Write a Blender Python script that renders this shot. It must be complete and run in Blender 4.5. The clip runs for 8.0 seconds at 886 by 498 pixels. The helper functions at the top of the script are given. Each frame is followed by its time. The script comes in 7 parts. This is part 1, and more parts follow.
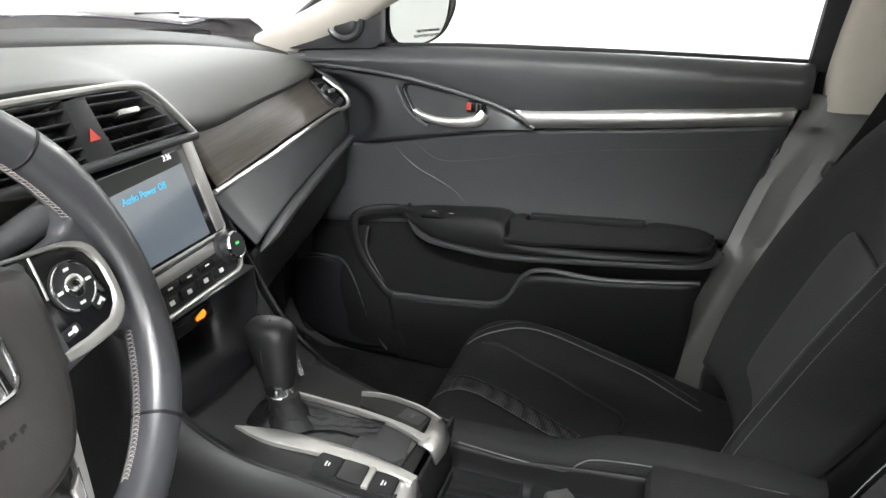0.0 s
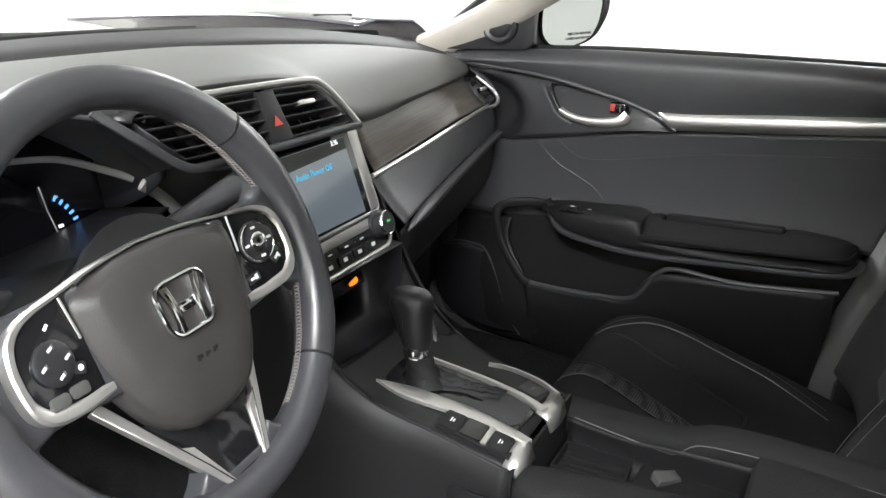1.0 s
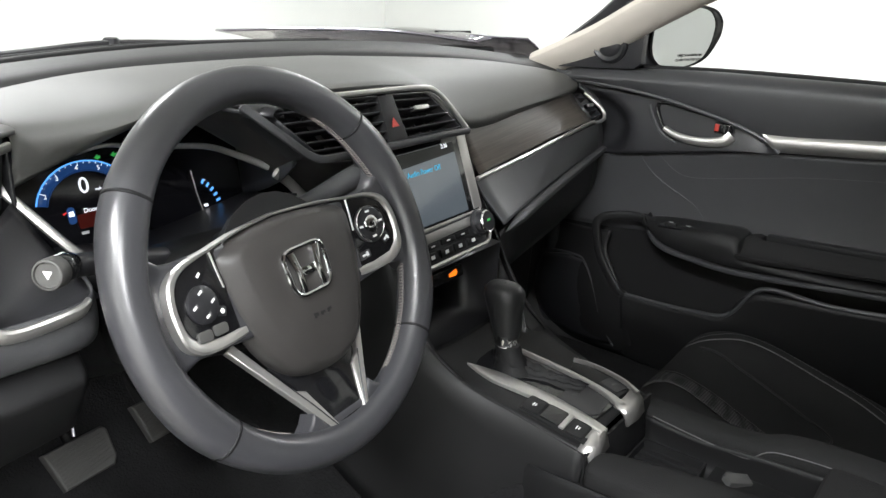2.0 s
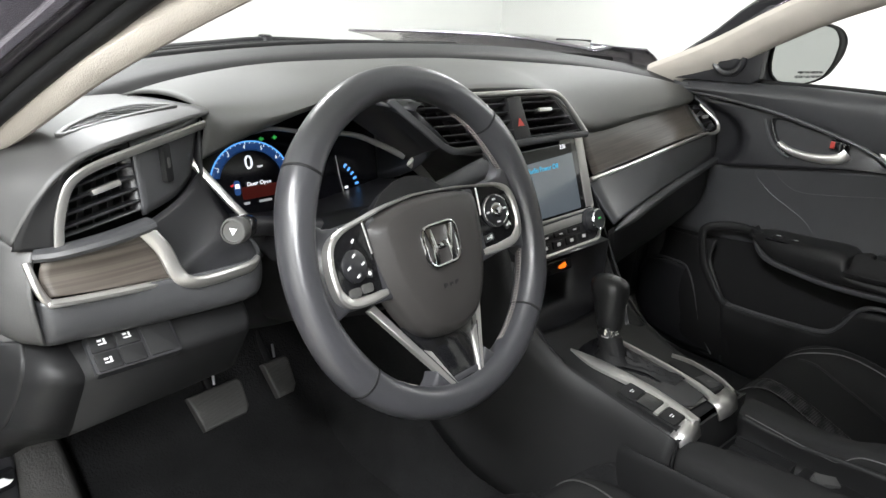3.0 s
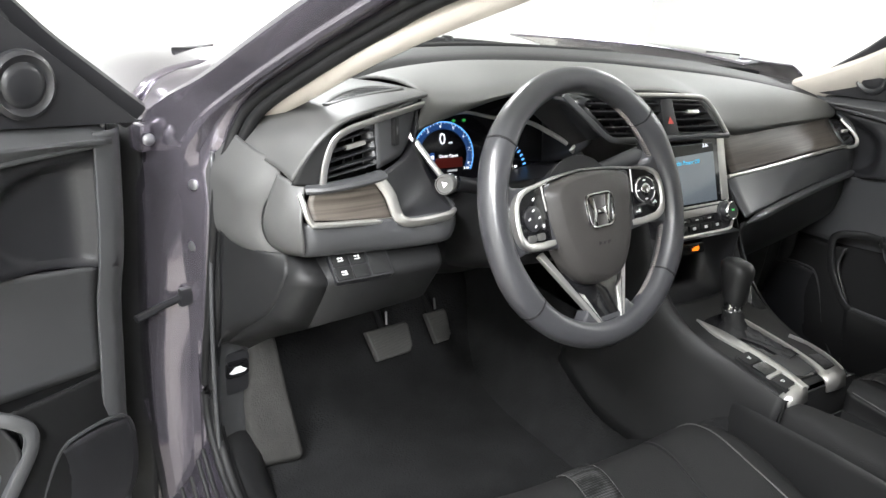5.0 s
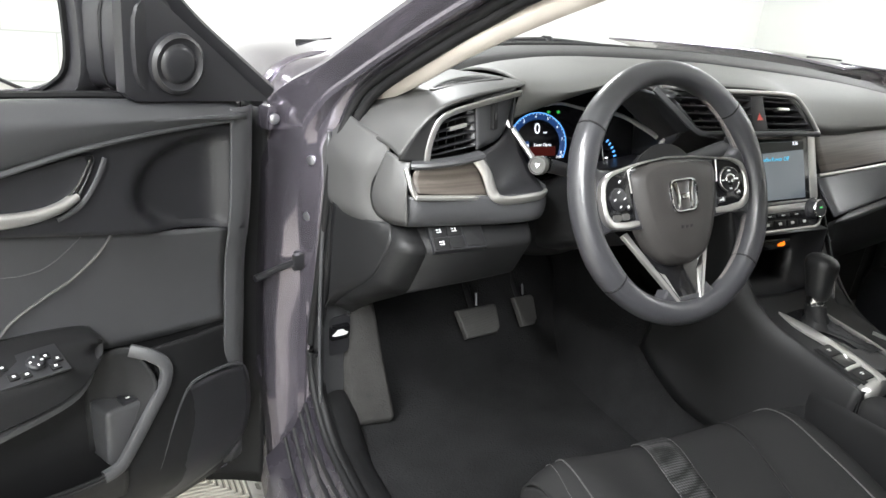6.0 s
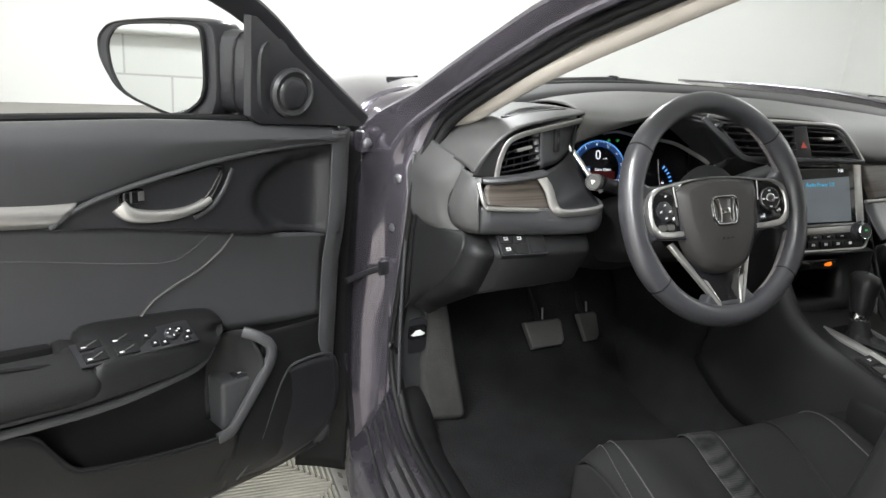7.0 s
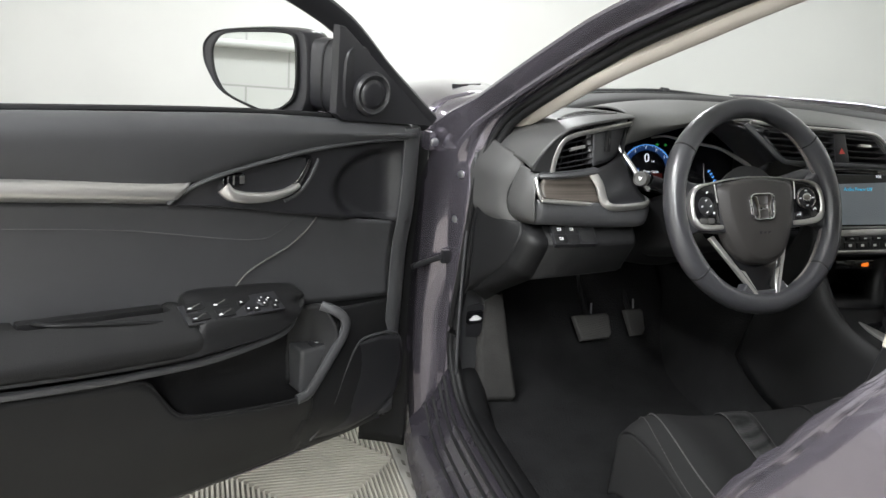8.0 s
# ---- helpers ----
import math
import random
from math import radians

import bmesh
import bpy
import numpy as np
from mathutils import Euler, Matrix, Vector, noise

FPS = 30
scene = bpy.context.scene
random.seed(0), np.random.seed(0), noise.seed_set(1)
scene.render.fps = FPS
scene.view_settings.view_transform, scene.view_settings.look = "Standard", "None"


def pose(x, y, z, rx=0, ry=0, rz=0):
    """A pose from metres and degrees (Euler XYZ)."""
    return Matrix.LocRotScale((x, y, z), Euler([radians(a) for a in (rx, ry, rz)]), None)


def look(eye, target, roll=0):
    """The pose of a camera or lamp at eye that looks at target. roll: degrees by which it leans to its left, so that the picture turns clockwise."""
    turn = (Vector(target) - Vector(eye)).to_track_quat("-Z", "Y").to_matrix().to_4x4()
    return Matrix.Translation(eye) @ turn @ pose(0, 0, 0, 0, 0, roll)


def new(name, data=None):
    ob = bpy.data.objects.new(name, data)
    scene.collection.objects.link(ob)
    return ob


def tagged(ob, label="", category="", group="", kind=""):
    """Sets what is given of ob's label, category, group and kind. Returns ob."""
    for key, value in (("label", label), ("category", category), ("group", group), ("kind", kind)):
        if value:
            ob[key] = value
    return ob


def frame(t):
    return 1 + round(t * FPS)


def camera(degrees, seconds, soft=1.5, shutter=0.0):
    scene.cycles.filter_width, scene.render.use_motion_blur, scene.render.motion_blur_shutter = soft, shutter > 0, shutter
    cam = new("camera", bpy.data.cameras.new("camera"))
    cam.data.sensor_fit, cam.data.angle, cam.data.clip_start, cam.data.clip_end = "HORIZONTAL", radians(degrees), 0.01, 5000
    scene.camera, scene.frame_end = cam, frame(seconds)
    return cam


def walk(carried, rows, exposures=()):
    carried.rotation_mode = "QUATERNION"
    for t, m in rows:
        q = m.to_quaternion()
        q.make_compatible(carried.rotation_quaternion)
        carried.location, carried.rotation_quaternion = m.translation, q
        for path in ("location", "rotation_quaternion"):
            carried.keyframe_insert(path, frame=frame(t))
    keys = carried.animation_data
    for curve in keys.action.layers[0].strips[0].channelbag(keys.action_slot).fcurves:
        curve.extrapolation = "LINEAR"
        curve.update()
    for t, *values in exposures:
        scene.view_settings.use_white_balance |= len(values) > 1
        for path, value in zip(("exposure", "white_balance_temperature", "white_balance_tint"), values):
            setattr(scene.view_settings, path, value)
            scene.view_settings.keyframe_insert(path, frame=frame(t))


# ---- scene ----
from mathutils.bvhtree import BVHTree

cam = camera(59.5, 8.0)
PATH = [
    (0, (-0.696, -0.383, 1.046), (1.094, 0.144, 0.326), 2.8),
    (0.5, (-0.743, -0.409, 1.056), (0.984, 0.285, 0.325), 2.8),
    (1, (-0.776, -0.437, 1.064), (0.863, 0.439, 0.325), 2.3),
    (1.2, (-0.787, -0.451, 1.06), (0.822, 0.479, 0.32), 2.2),
    (2.3, (-0.876, -0.512, 1.073), (0.581, 0.662, 0.369), 3.4),
    (2.5, (-0.896, -0.517, 1.074), (0.532, 0.69, 0.365), 3.7),
    (3, (-0.941, -0.547, 1.082), (0.393, 0.761, 0.368), 4.3),
    (3.5, (-0.984, -0.575, 1.088), (0.298, 0.782, 0.369), 4.8),
    (4, (-1.038, -0.619, 1.099), (0.17, 0.793, 0.358), 5.3),
    (5.5, (-1.176, -0.727, 1.104), (-0.163, 0.835, 0.374), 6.1),
    (6, (-1.199, -0.781, 1.094), (-0.303, 0.848, 0.358), 6.0),
    (6.5, (-1.236, -0.866, 1.099), (-0.436, 0.832, 0.408), 5.3),
    (7, (-1.264, -0.955, 1.096), (-0.543, 0.795, 0.45), 5.1),
    (7.5, (-1.294, -1.027, 1.09), (-0.649, 0.754, 0.448), 5.2),
    (8, (-1.332, -1.093, 1.088), (-0.731, 0.713, 0.472), 5.4),
]

# ---- light ----
EXPOSURES = [(0.0, 0.62), (1.0, 0.27), (2.5, -0.15), (3.5, 0.0), (5.5, 0.30), (6.5, -0.12), (8.0, -0.66)]
walk(cam, [(t, look(eye, target, roll)) for t, eye, target, roll in PATH], EXPOSURES)

world = bpy.data.worlds.new("world")
scene.world = world
world.use_nodes = True
sky = world.node_tree.nodes.new("ShaderNodeTexSky")
sky.sky_type, sky.sun_disc, sky.sun_elevation = "NISHITA", False, radians(40)
world.node_tree.links.new(sky.outputs[0], world.node_tree.nodes["Background"].inputs[0])
world.node_tree.nodes["Background"].inputs[1].default_value = 0.05


# ---- materials ----
def material(name, color, rough=0.5, metal=0.0, grain=0.0, grain_size=0.002, mottle=0.15, mottle_size=0.05, spec=0.5,
             coat=0.0, sheen=0.0, emit=None, emit_strength=0.0, stretch=(1, 1, 1), smudge=0.0):
    """A principled surface whose colour and roughness vary at two scales, with fine relief of real size."""
    m = bpy.data.materials.new(name)
    m.use_nodes = True
    nt = m.node_tree
    b = nt.nodes["Principled BSDF"]
    b.inputs["Roughness"].default_value, b.inputs["Metallic"].default_value = rough, metal
    b.inputs["Specular IOR Level"].default_value = spec
    b.inputs["Coat Weight"].default_value, b.inputs["Coat Roughness"].default_value = coat, 0.08
    b.inputs["Sheen Weight"].default_value = sheen
    co = nt.nodes.new("ShaderNodeTexCoord")
    mp = nt.nodes.new("ShaderNodeMapping")
    mp.inputs["Scale"].default_value = stretch
    nt.links.new(co.outputs["Object"], mp.inputs[0])
    big = nt.nodes.new("ShaderNodeTexNoise")
    big.inputs["Scale"].default_value, big.inputs["Detail"].default_value = 1 / mottle_size, 4
    nt.links.new(mp.outputs[0], big.inputs["Vector"])
    mix = nt.nodes.new("ShaderNodeMix")
    mix.data_type = "RGBA"
    lo, hi = [tuple(min(1, c * k) for c in color) + (1,) for k in (1 - mottle, 1 + mottle)]
    mix.inputs[6].default_value, mix.inputs[7].default_value = lo, hi
    nt.links.new(big.outputs[0], mix.inputs[0])
    nt.links.new(mix.outputs[2], b.inputs["Base Color"])
    if smudge:
        ramp = nt.nodes.new("ShaderNodeMapRange")
        ramp.inputs["From Min"].default_value, ramp.inputs["From Max"].default_value = 0.35, 0.7
        ramp.inputs["To Min"].default_value, ramp.inputs["To Max"].default_value = max(0.03, rough - smudge), rough + smudge
        nt.links.new(big.outputs[0], ramp.inputs[0])
        nt.links.new(ramp.outputs[0], b.inputs["Roughness"])
    if grain:
        fine = nt.nodes.new("ShaderNodeTexNoise")
        fine.inputs["Scale"].default_value, fine.inputs["Detail"].default_value = 1 / grain_size, 2
        nt.links.new(mp.outputs[0], fine.inputs["Vector"])
        bump = nt.nodes.new("ShaderNodeBump")
        bump.inputs["Strength"].default_value, bump.inputs["Distance"].default_value = grain, grain_size * 0.5
        nt.links.new(fine.outputs[0], bump.inputs["Height"])
        nt.links.new(bump.outputs[0], b.inputs["Normal"])
    if emit:
        b.inputs["Emission Color"].default_value, b.inputs["Emission Strength"].default_value = (*emit, 1), emit_strength
    return m


def wood_material():
    """Grey-brown open-pored wood veneer with long dark streaks."""
    m = material("grey_wood", (0.085, 0.068, 0.055), 0.36, spec=0.8, grain=0.08, grain_size=0.003, mottle=0.3, mottle_size=0.02, stretch=(0.02, 0.3, 1))
    nt = m.node_tree
    wave = nt.nodes.new("ShaderNodeTexNoise")
    wave.inputs["Scale"].default_value, wave.inputs["Detail"].default_value = 420, 5
    mp = nt.nodes.new("ShaderNodeMapping")
    mp.inputs["Scale"].default_value = (0.008, 0.08, 0.9)
    co = nt.nodes.new("ShaderNodeTexCoord")
    nt.links.new(co.outputs["Object"], mp.inputs[0])
    nt.links.new(mp.outputs[0], wave.inputs["Vector"])
    ramp = nt.nodes.new("ShaderNodeValToRGB")
    ramp.color_ramp.elements[0].position, ramp.color_ramp.elements[0].color = 0.32, (0.052, 0.043, 0.036, 1)
    ramp.color_ramp.elements[1].position, ramp.color_ramp.elements[1].color = 0.72, (0.120, 0.104, 0.090, 1)
    nt.links.new(wave.outputs[0], ramp.inputs[0])
    nt.links.new(ramp.outputs[0], nt.nodes["Principled BSDF"].inputs["Base Color"])
    return m


def block_material():
    """White painted block wall with shallow grey joints."""
    m = material("white_block_wall", (0.80, 0.80, 0.77), 0.7, mottle=0.05, mottle_size=0.6)
    nt = m.node_tree
    co, sep, join, brick = (nt.nodes.new(n) for n in ("ShaderNodeTexCoord", "ShaderNodeSeparateXYZ", "ShaderNodeCombineXYZ", "ShaderNodeTexBrick"))
    add = nt.nodes.new("ShaderNodeMath")
    nt.links.new(co.outputs["Object"], sep.inputs[0])
    nt.links.new(sep.outputs[0], add.inputs[0])
    nt.links.new(sep.outputs[1], add.inputs[1])
    nt.links.new(add.outputs[0], join.inputs[0])
    nt.links.new(sep.outputs[2], join.inputs[1])
    nt.links.new(join.outputs[0], brick.inputs["Vector"])
    for key, value in (("Scale", 1.0), ("Brick Width", 0.4), ("Row Height", 0.2), ("Mortar Size", 0.005), ("Mortar Smooth", 0.3)):
        brick.inputs[key].default_value = value
    brick.inputs["Color1"].default_value, brick.inputs["Color2"].default_value, brick.inputs["Mortar"].default_value = (0.78, 0.78, 0.755, 1), (0.74, 0.74, 0.715, 1), (0.50, 0.50, 0.48, 1)
    nt.links.new(brick.outputs["Color"], nt.nodes["Principled BSDF"].inputs["Base Color"])
    return m


def fabric_material(name, color, size=0.0016, open_weave=False):
    """Woven seat cloth: fine crossing threads."""
    m = material(name, color, 0.9, grain=0.0, mottle=0.12, mottle_size=0.08, spec=0.12)
    nt = m.node_tree
    co = nt.nodes.new("ShaderNodeTexCoord")
    weave = nt.nodes.new("ShaderNodeTexVoronoi")
    weave.inputs["Scale"].default_value = 1 / size
    nt.links.new(co.outputs["Object"], weave.inputs["Vector"])
    bump = nt.nodes.new("ShaderNodeBump")
    bump.inputs["Strength"].default_value, bump.inputs["Distance"].default_value = 0.5, 0.0006
    nt.links.new(weave.outputs["Distance"], bump.inputs["Height"])
    nt.links.new(bump.outputs[0], nt.nodes["Principled BSDF"].inputs["Normal"])
    if open_weave:
        weave.inputs["Randomness"].default_value = 0.12
        bump.inputs["Distance"].default_value = 0.0015
        ramp = nt.nodes.new("ShaderNodeValToRGB")
        ramp.color_ramp.elements[0].position, ramp.color_ramp.elements[0].color = 0.25, (*(c * 1.9 for c in color), 1)
        ramp.color_ramp.elements[1].position, ramp.color_ramp.elements[1].color = 0.6, (*(c * 0.25 for c in color), 1)
        nt.links.new(weave.outputs["Distance"], ramp.inputs[0])
        nt.links.new(ramp.outputs[0], nt.nodes["Principled BSDF"].inputs["Base Color"])
    return m


def glass_material(name, tint=(1, 1, 1)):
    m = bpy.data.materials.new(name)
    m.use_nodes = True
    nt = m.node_tree
    nt.nodes.remove(nt.nodes["Principled BSDF"])
    clear, gloss, mix = (nt.nodes.new(n) for n in ("ShaderNodeBsdfTransparent", "ShaderNodeBsdfGlossy", "ShaderNodeMixShader"))
    clear.inputs[0].default_value = (*tint, 1)
    gloss.inputs["Roughness"].default_value = 0.01
    mix.inputs[0].default_value = 0.05
    nt.links.new(clear.outputs[0], mix.inputs[1])
    nt.links.new(gloss.outputs[0], mix.inputs[2])
    nt.links.new(mix.outputs[0], nt.nodes["Material Output"].inputs[0])
    return m


PLASTIC = material("black_plastic", (0.0115, 0.0115, 0.012), 0.46, grain=0.14, grain_size=0.0012, mottle=0.12, spec=0.22)
MATT_SKIN = material("matt_black_skin", (0.030, 0.030, 0.0305), 0.58, grain=0.25, grain_size=0.0018, mottle=0.1, spec=0.3)
POD = material("satin_charcoal_pod", (0.060, 0.0595, 0.059), 0.47, grain=0.16, grain_size=0.0014, mottle=0.08)
PLASTIC_SOFT = material("soft_charcoal_plastic", (0.046, 0.0465, 0.049), 0.37, grain=0.16, grain_size=0.0014, mottle=0.1, spec=0.42)
COVER_SKIN = material("worn_cover_skin", (0.030, 0.028, 0.027), 0.45, grain=0.22, grain_size=0.0014, mottle=0.15, mottle_size=0.03, smudge=0.05, spec=0.3)
PAD = material("charcoal_dash_skin", (0.088, 0.088, 0.0845), 0.54, grain=0.2, grain_size=0.0016, mottle=0.08)
SATIN_BLACK = material("satin_black", (0.017, 0.017, 0.019), 0.35, grain=0.1, grain_size=0.001, mottle=0.1)
PIANO = material("piano_black", (0.008, 0.008, 0.009), 0.1, mottle=0.1, coat=0.6, smudge=0.05)
RUBBER = material("black_rubber", (0.009, 0.009, 0.0095), 0.58, grain=0.12, grain_size=0.002, mottle=0.2, spec=0.25)
LEATHER = material("black_leather", (0.036, 0.036, 0.040), 0.31, grain=0.08, grain_size=0.0015, mottle=0.1, smudge=0.015, spec=0.7)
# Grey raised to carry light on the passenger pillar; driver's cover stays black.
LIT_PILLAR_SKIN = material("lit_grey_pillar_plastic", (0.15, 0.151, 0.148), 0.42, grain=0.14, grain_size=0.0014, mottle=0.08)
KNOB_HIDE = material("black_knob_leather", (0.009, 0.009, 0.0095), 0.44, grain=0.18, grain_size=0.0012, mottle=0.2, mottle_size=0.01, spec=0.3)
BOOT_HIDE = material("creased_black_leather", (0.009, 0.009, 0.0095), 0.6, grain=0.3, grain_size=0.0025, mottle=0.3, mottle_size=0.008, spec=0.2)
SILVER = material("satin_silver", (0.54, 0.53, 0.515), 0.33, 0.85, mottle=0.04, mottle_size=0.2)
CHROME = material("chrome", (0.75, 0.75, 0.76), 0.12, 1.0, mottle=0.04, smudge=0.04)
WOOD = wood_material()
TILE_GAP = material("dark_tile_gap", (0.15, 0.143, 0.125), 0.8, mottle=0.2)
CLOTH = fabric_material("black_cloth", (0.015, 0.015, 0.0153))
CLOTH_PANEL = fabric_material("charcoal_cloth", (0.026, 0.026, 0.0263), 0.0024)
CLOTH_MESH = fabric_material("open_mesh_cloth", (0.030, 0.030, 0.0305), 0.0042, True)
CARPET = material("black_carpet", (0.0125, 0.0125, 0.013), 0.97, grain=0.9, grain_size=0.004, mottle=0.6, mottle_size=0.07, spec=0.05)
CREAM = fabric_material("cream_trim", (0.45, 0.415, 0.37))
PAINT = material("grey_metallic_paint", (0.170, 0.155, 0.185), 0.17, 0.72, grain=0.03, grain_size=0.0005, mottle=0.05, coat=1.0)
THREAD = material("pale_thread", (0.25, 0.23, 0.22), 0.8, mottle=0.2, mottle_size=0.004)
GREY_THREAD = material("grey_thread", (0.10, 0.10, 0.10), 0.8, mottle=0.2, mottle_size=0.004)
WHITE_MARK = material("white_print", (0.75, 0.75, 0.75), 0.5, mottle=0.03)
RED = material("red_plastic", (0.36, 0.03, 0.02), 0.45, mottle=0.1)
WALL = material("white_wall_paint", (0.74, 0.745, 0.725), 0.75, grain=0.04, grain_size=0.006, mottle=0.05, mottle_size=0.6)
BLOCK_WALL = block_material()
TILE = material("ribbed_floor_tile", (0.40, 0.382, 0.335), 0.5, grain=0.2, grain_size=0.003, mottle=0.22, mottle_size=0.06)
CONCRETE = material("grey_concrete", (0.30, 0.29, 0.27), 0.7, grain=0.3, grain_size=0.004, mottle=0.2, mottle_size=0.3)
STEEL = material("bolt_steel", (0.35, 0.35, 0.37), 0.35, 0.9, mottle=0.1, mottle_size=0.01)
MIRROR = material("mirror_glass", (0.52, 0.54, 0.53), 0.02, 1.0, mottle=0.01)
GLASS = glass_material("window_glass", (0.97, 0.985, 0.98))
AMBER_GLOW = material("amber_lamp", (0.8, 0.25, 0.02), 0.4, emit=(1.0, 0.20, 0.01), emit_strength=1.3)
GREEN_GLOW = material("green_lamp", (0.05, 0.5, 0.1), 0.4, emit=(0.05, 0.55, 0.10), emit_strength=0.35)
BLUE_GLOW = material("blue_lamp", (0.05, 0.2, 0.6), 0.4, emit=(0.12, 0.42, 1.0), emit_strength=1.2)
WHITE_GLOW = material("white_lamp", (0.8, 0.8, 0.85), 0.4, emit=(0.9, 0.93, 1.0), emit_strength=1.1)
CYAN_GLOW = material("cyan_lamp", (0.05, 0.4, 0.6), 0.4, emit=(0.05, 0.45, 0.75), emit_strength=0.5)
RED_GLOW = material("dim_red_lamp", (0.03, 0.005, 0.004), 0.3, emit=(0.35, 0.03, 0.02), emit_strength=0.09)
BLUE_DIM = material("dim_blue_lamp", (0.01, 0.03, 0.09), 0.4, emit=(0.02, 0.085, 0.30), emit_strength=0.45)
WHITE_DIM = material("dim_white_lamp", (0.3, 0.3, 0.32), 0.4, emit=(0.5, 0.5, 0.52), emit_strength=0.4)
RED_LAMP = material("red_lamp", (0.5, 0.03, 0.03), 0.4, emit=(0.9, 0.05, 0.05), emit_strength=0.6)
REST_PILE = material("grey_worn_pile", (0.042, 0.041, 0.040), 0.95, grain=0.7, grain_size=0.003, mottle=0.3, mottle_size=0.03, spec=0.05)
# Grey body paint darkened: shade on the sill is put into its colour.
SILL_SHADE_PAINT = material("shaded_sill_paint", (0.030, 0.027, 0.034), 0.26, 0.3, mottle=0.1, coat=0.4, smudge=0.06)
PEDAL = material("grey_rubber", (0.052, 0.051, 0.049), 0.62, grain=0.2, grain_size=0.002, mottle=0.2)
# Lit display; its even glow also imitates the pale reflection across the screen.
SCREEN = material("lit_display", (0.01, 0.01, 0.012), 0.16, mottle=0.05, emit=(0.10, 0.122, 0.142), emit_strength=0.95, spec=1.0, coat=1.0)
DARK_SCREEN = material("dark_display", (0.006, 0.006, 0.008), 0.12, mottle=0.05)
PANEL_LAMP = material("ceiling_lamp_diffuser", (0.9, 0.9, 0.9), 0.5, emit=(1.0, 0.99, 0.96), emit_strength=9.0)


# ---- mesh tools ----
WORLD_BUILT = {}


def spline(pts, n=6, closed=False):
    """Points along a smooth curve through pts (Catmull-Rom), n to a span."""
    p = [Vector(q) for q in pts]
    m, out = len(p), []
    for i in range(m if closed else m - 1):
        a, b, c, d = (p[(i + k) % m] if closed else p[min(max(i + k, 0), m - 1)] for k in (-1, 0, 1, 2))
        for j in range(n):
            t = j / n
            out.append(0.5 * (2 * b + (c - a) * t + (2 * a - 5 * b + 4 * c - d) * t * t + (3 * b - a - 3 * c + d) * t ** 3))
    if not closed:
        out.append(p[-1].copy())
    return out


def grid(rows, wrap=False, caps=False, bm=None):
    """Quads between rows of points of equal length; wrap closes each row to a ring, caps closes the ends."""
    bm = bm or bmesh.new()
    vs = [[bm.verts.new(p) for p in row] for row in rows]
    n = len(rows[0])
    for a, b in zip(vs, vs[1:]):
        for j in range(n if wrap else n - 1):
            k = (j + 1) % n
            bm.faces.new((a[j], a[k], b[k], b[j]))
    if caps:
        bm.faces.new(vs[0][::-1])
        bm.faces.new(vs[-1])
    return bm


def surface(ctrl, nu=6, nv=4):
    """A smooth sheet through a small net of control points."""
    rows = [spline(r, nv) for r in ctrl]
    cols = [spline(c, nu) for c in zip(*rows)]
    return grid([list(r) for r in zip(*cols)])



def facets(rows, bevel=0.005, limit=10):
    """Flat faces between rows of points, their creases rounded."""
    bm = grid([[Vector(p) for p in r] for r in rows])
    bmesh.ops.recalc_face_normals(bm, faces=bm.faces)
    creases = [e for e in bm.edges if len(e.link_faces) == 2 and e.calc_face_angle(0) > radians(limit)]
    bmesh.ops.bevel(bm, geom=creases, offset=bevel, segments=3, affect="EDGES", profile=0.5, clamp_overlap=True)
    return bm


def cornered(pts, times=2):
    """A closed outline with its corners cut round."""
    for _ in range(times):
        out = []
        for a, b in zip(pts, pts[1:] + pts[:1]):
            out += [tuple(0.8 * u + 0.2 * v for u, v in zip(a, b)), tuple(0.2 * u + 0.8 * v for u, v in zip(a, b))]
        pts = out
    return pts


def sweep(path, section, up=(0, 0, 1), closed=False, scale=None, bm=None):
    """Carries a closed section (side, up) along a path."""
    path = [Vector(p) for p in path]
    n, rows = len(path), []
    up = Vector(up)
    for i, p in enumerate(path):
        a, b = (path[(i - 1) % n], path[(i + 1) % n]) if closed else (path[max(i - 1, 0)], path[min(i + 1, n - 1)])
        t = (b - a).normalized()
        side = t.cross(up).normalized()
        top = side.cross(t)
        k = scale(i / max(1, n - 1)) if scale else 1
        k = k if isinstance(k, tuple) else (k, k)
        rows.append([p + side * u * k[0] + top * v * k[1] for u, v in section])
    if closed:
        rows.append(rows[0])
        bm = grid(rows, wrap=True, bm=bm)
        bmesh.ops.remove_doubles(bm, verts=bm.verts, dist=1e-6)
        return bm
    return grid(rows, wrap=True, caps=True, bm=bm)


def ring(rx, ry=None, n=12, power=1.0):
    """An ellipse, or with a power under 1 a rounded rectangle, as a section."""
    ry = ry or rx
    f = lambda v: math.copysign(abs(v) ** power, v)
    return [(rx * f(math.cos(2 * math.pi * k / n)), ry * f(math.sin(2 * math.pi * k / n))) for k in range(n)]


def rod(path, r, n=10, up=(0, 0, 1), smooth=4, closed=False, ry=None, scale=None, bm=None):
    return sweep(spline(path, smooth, closed) if smooth > 1 else path, ring(r, ry, n), up, closed, scale, bm)


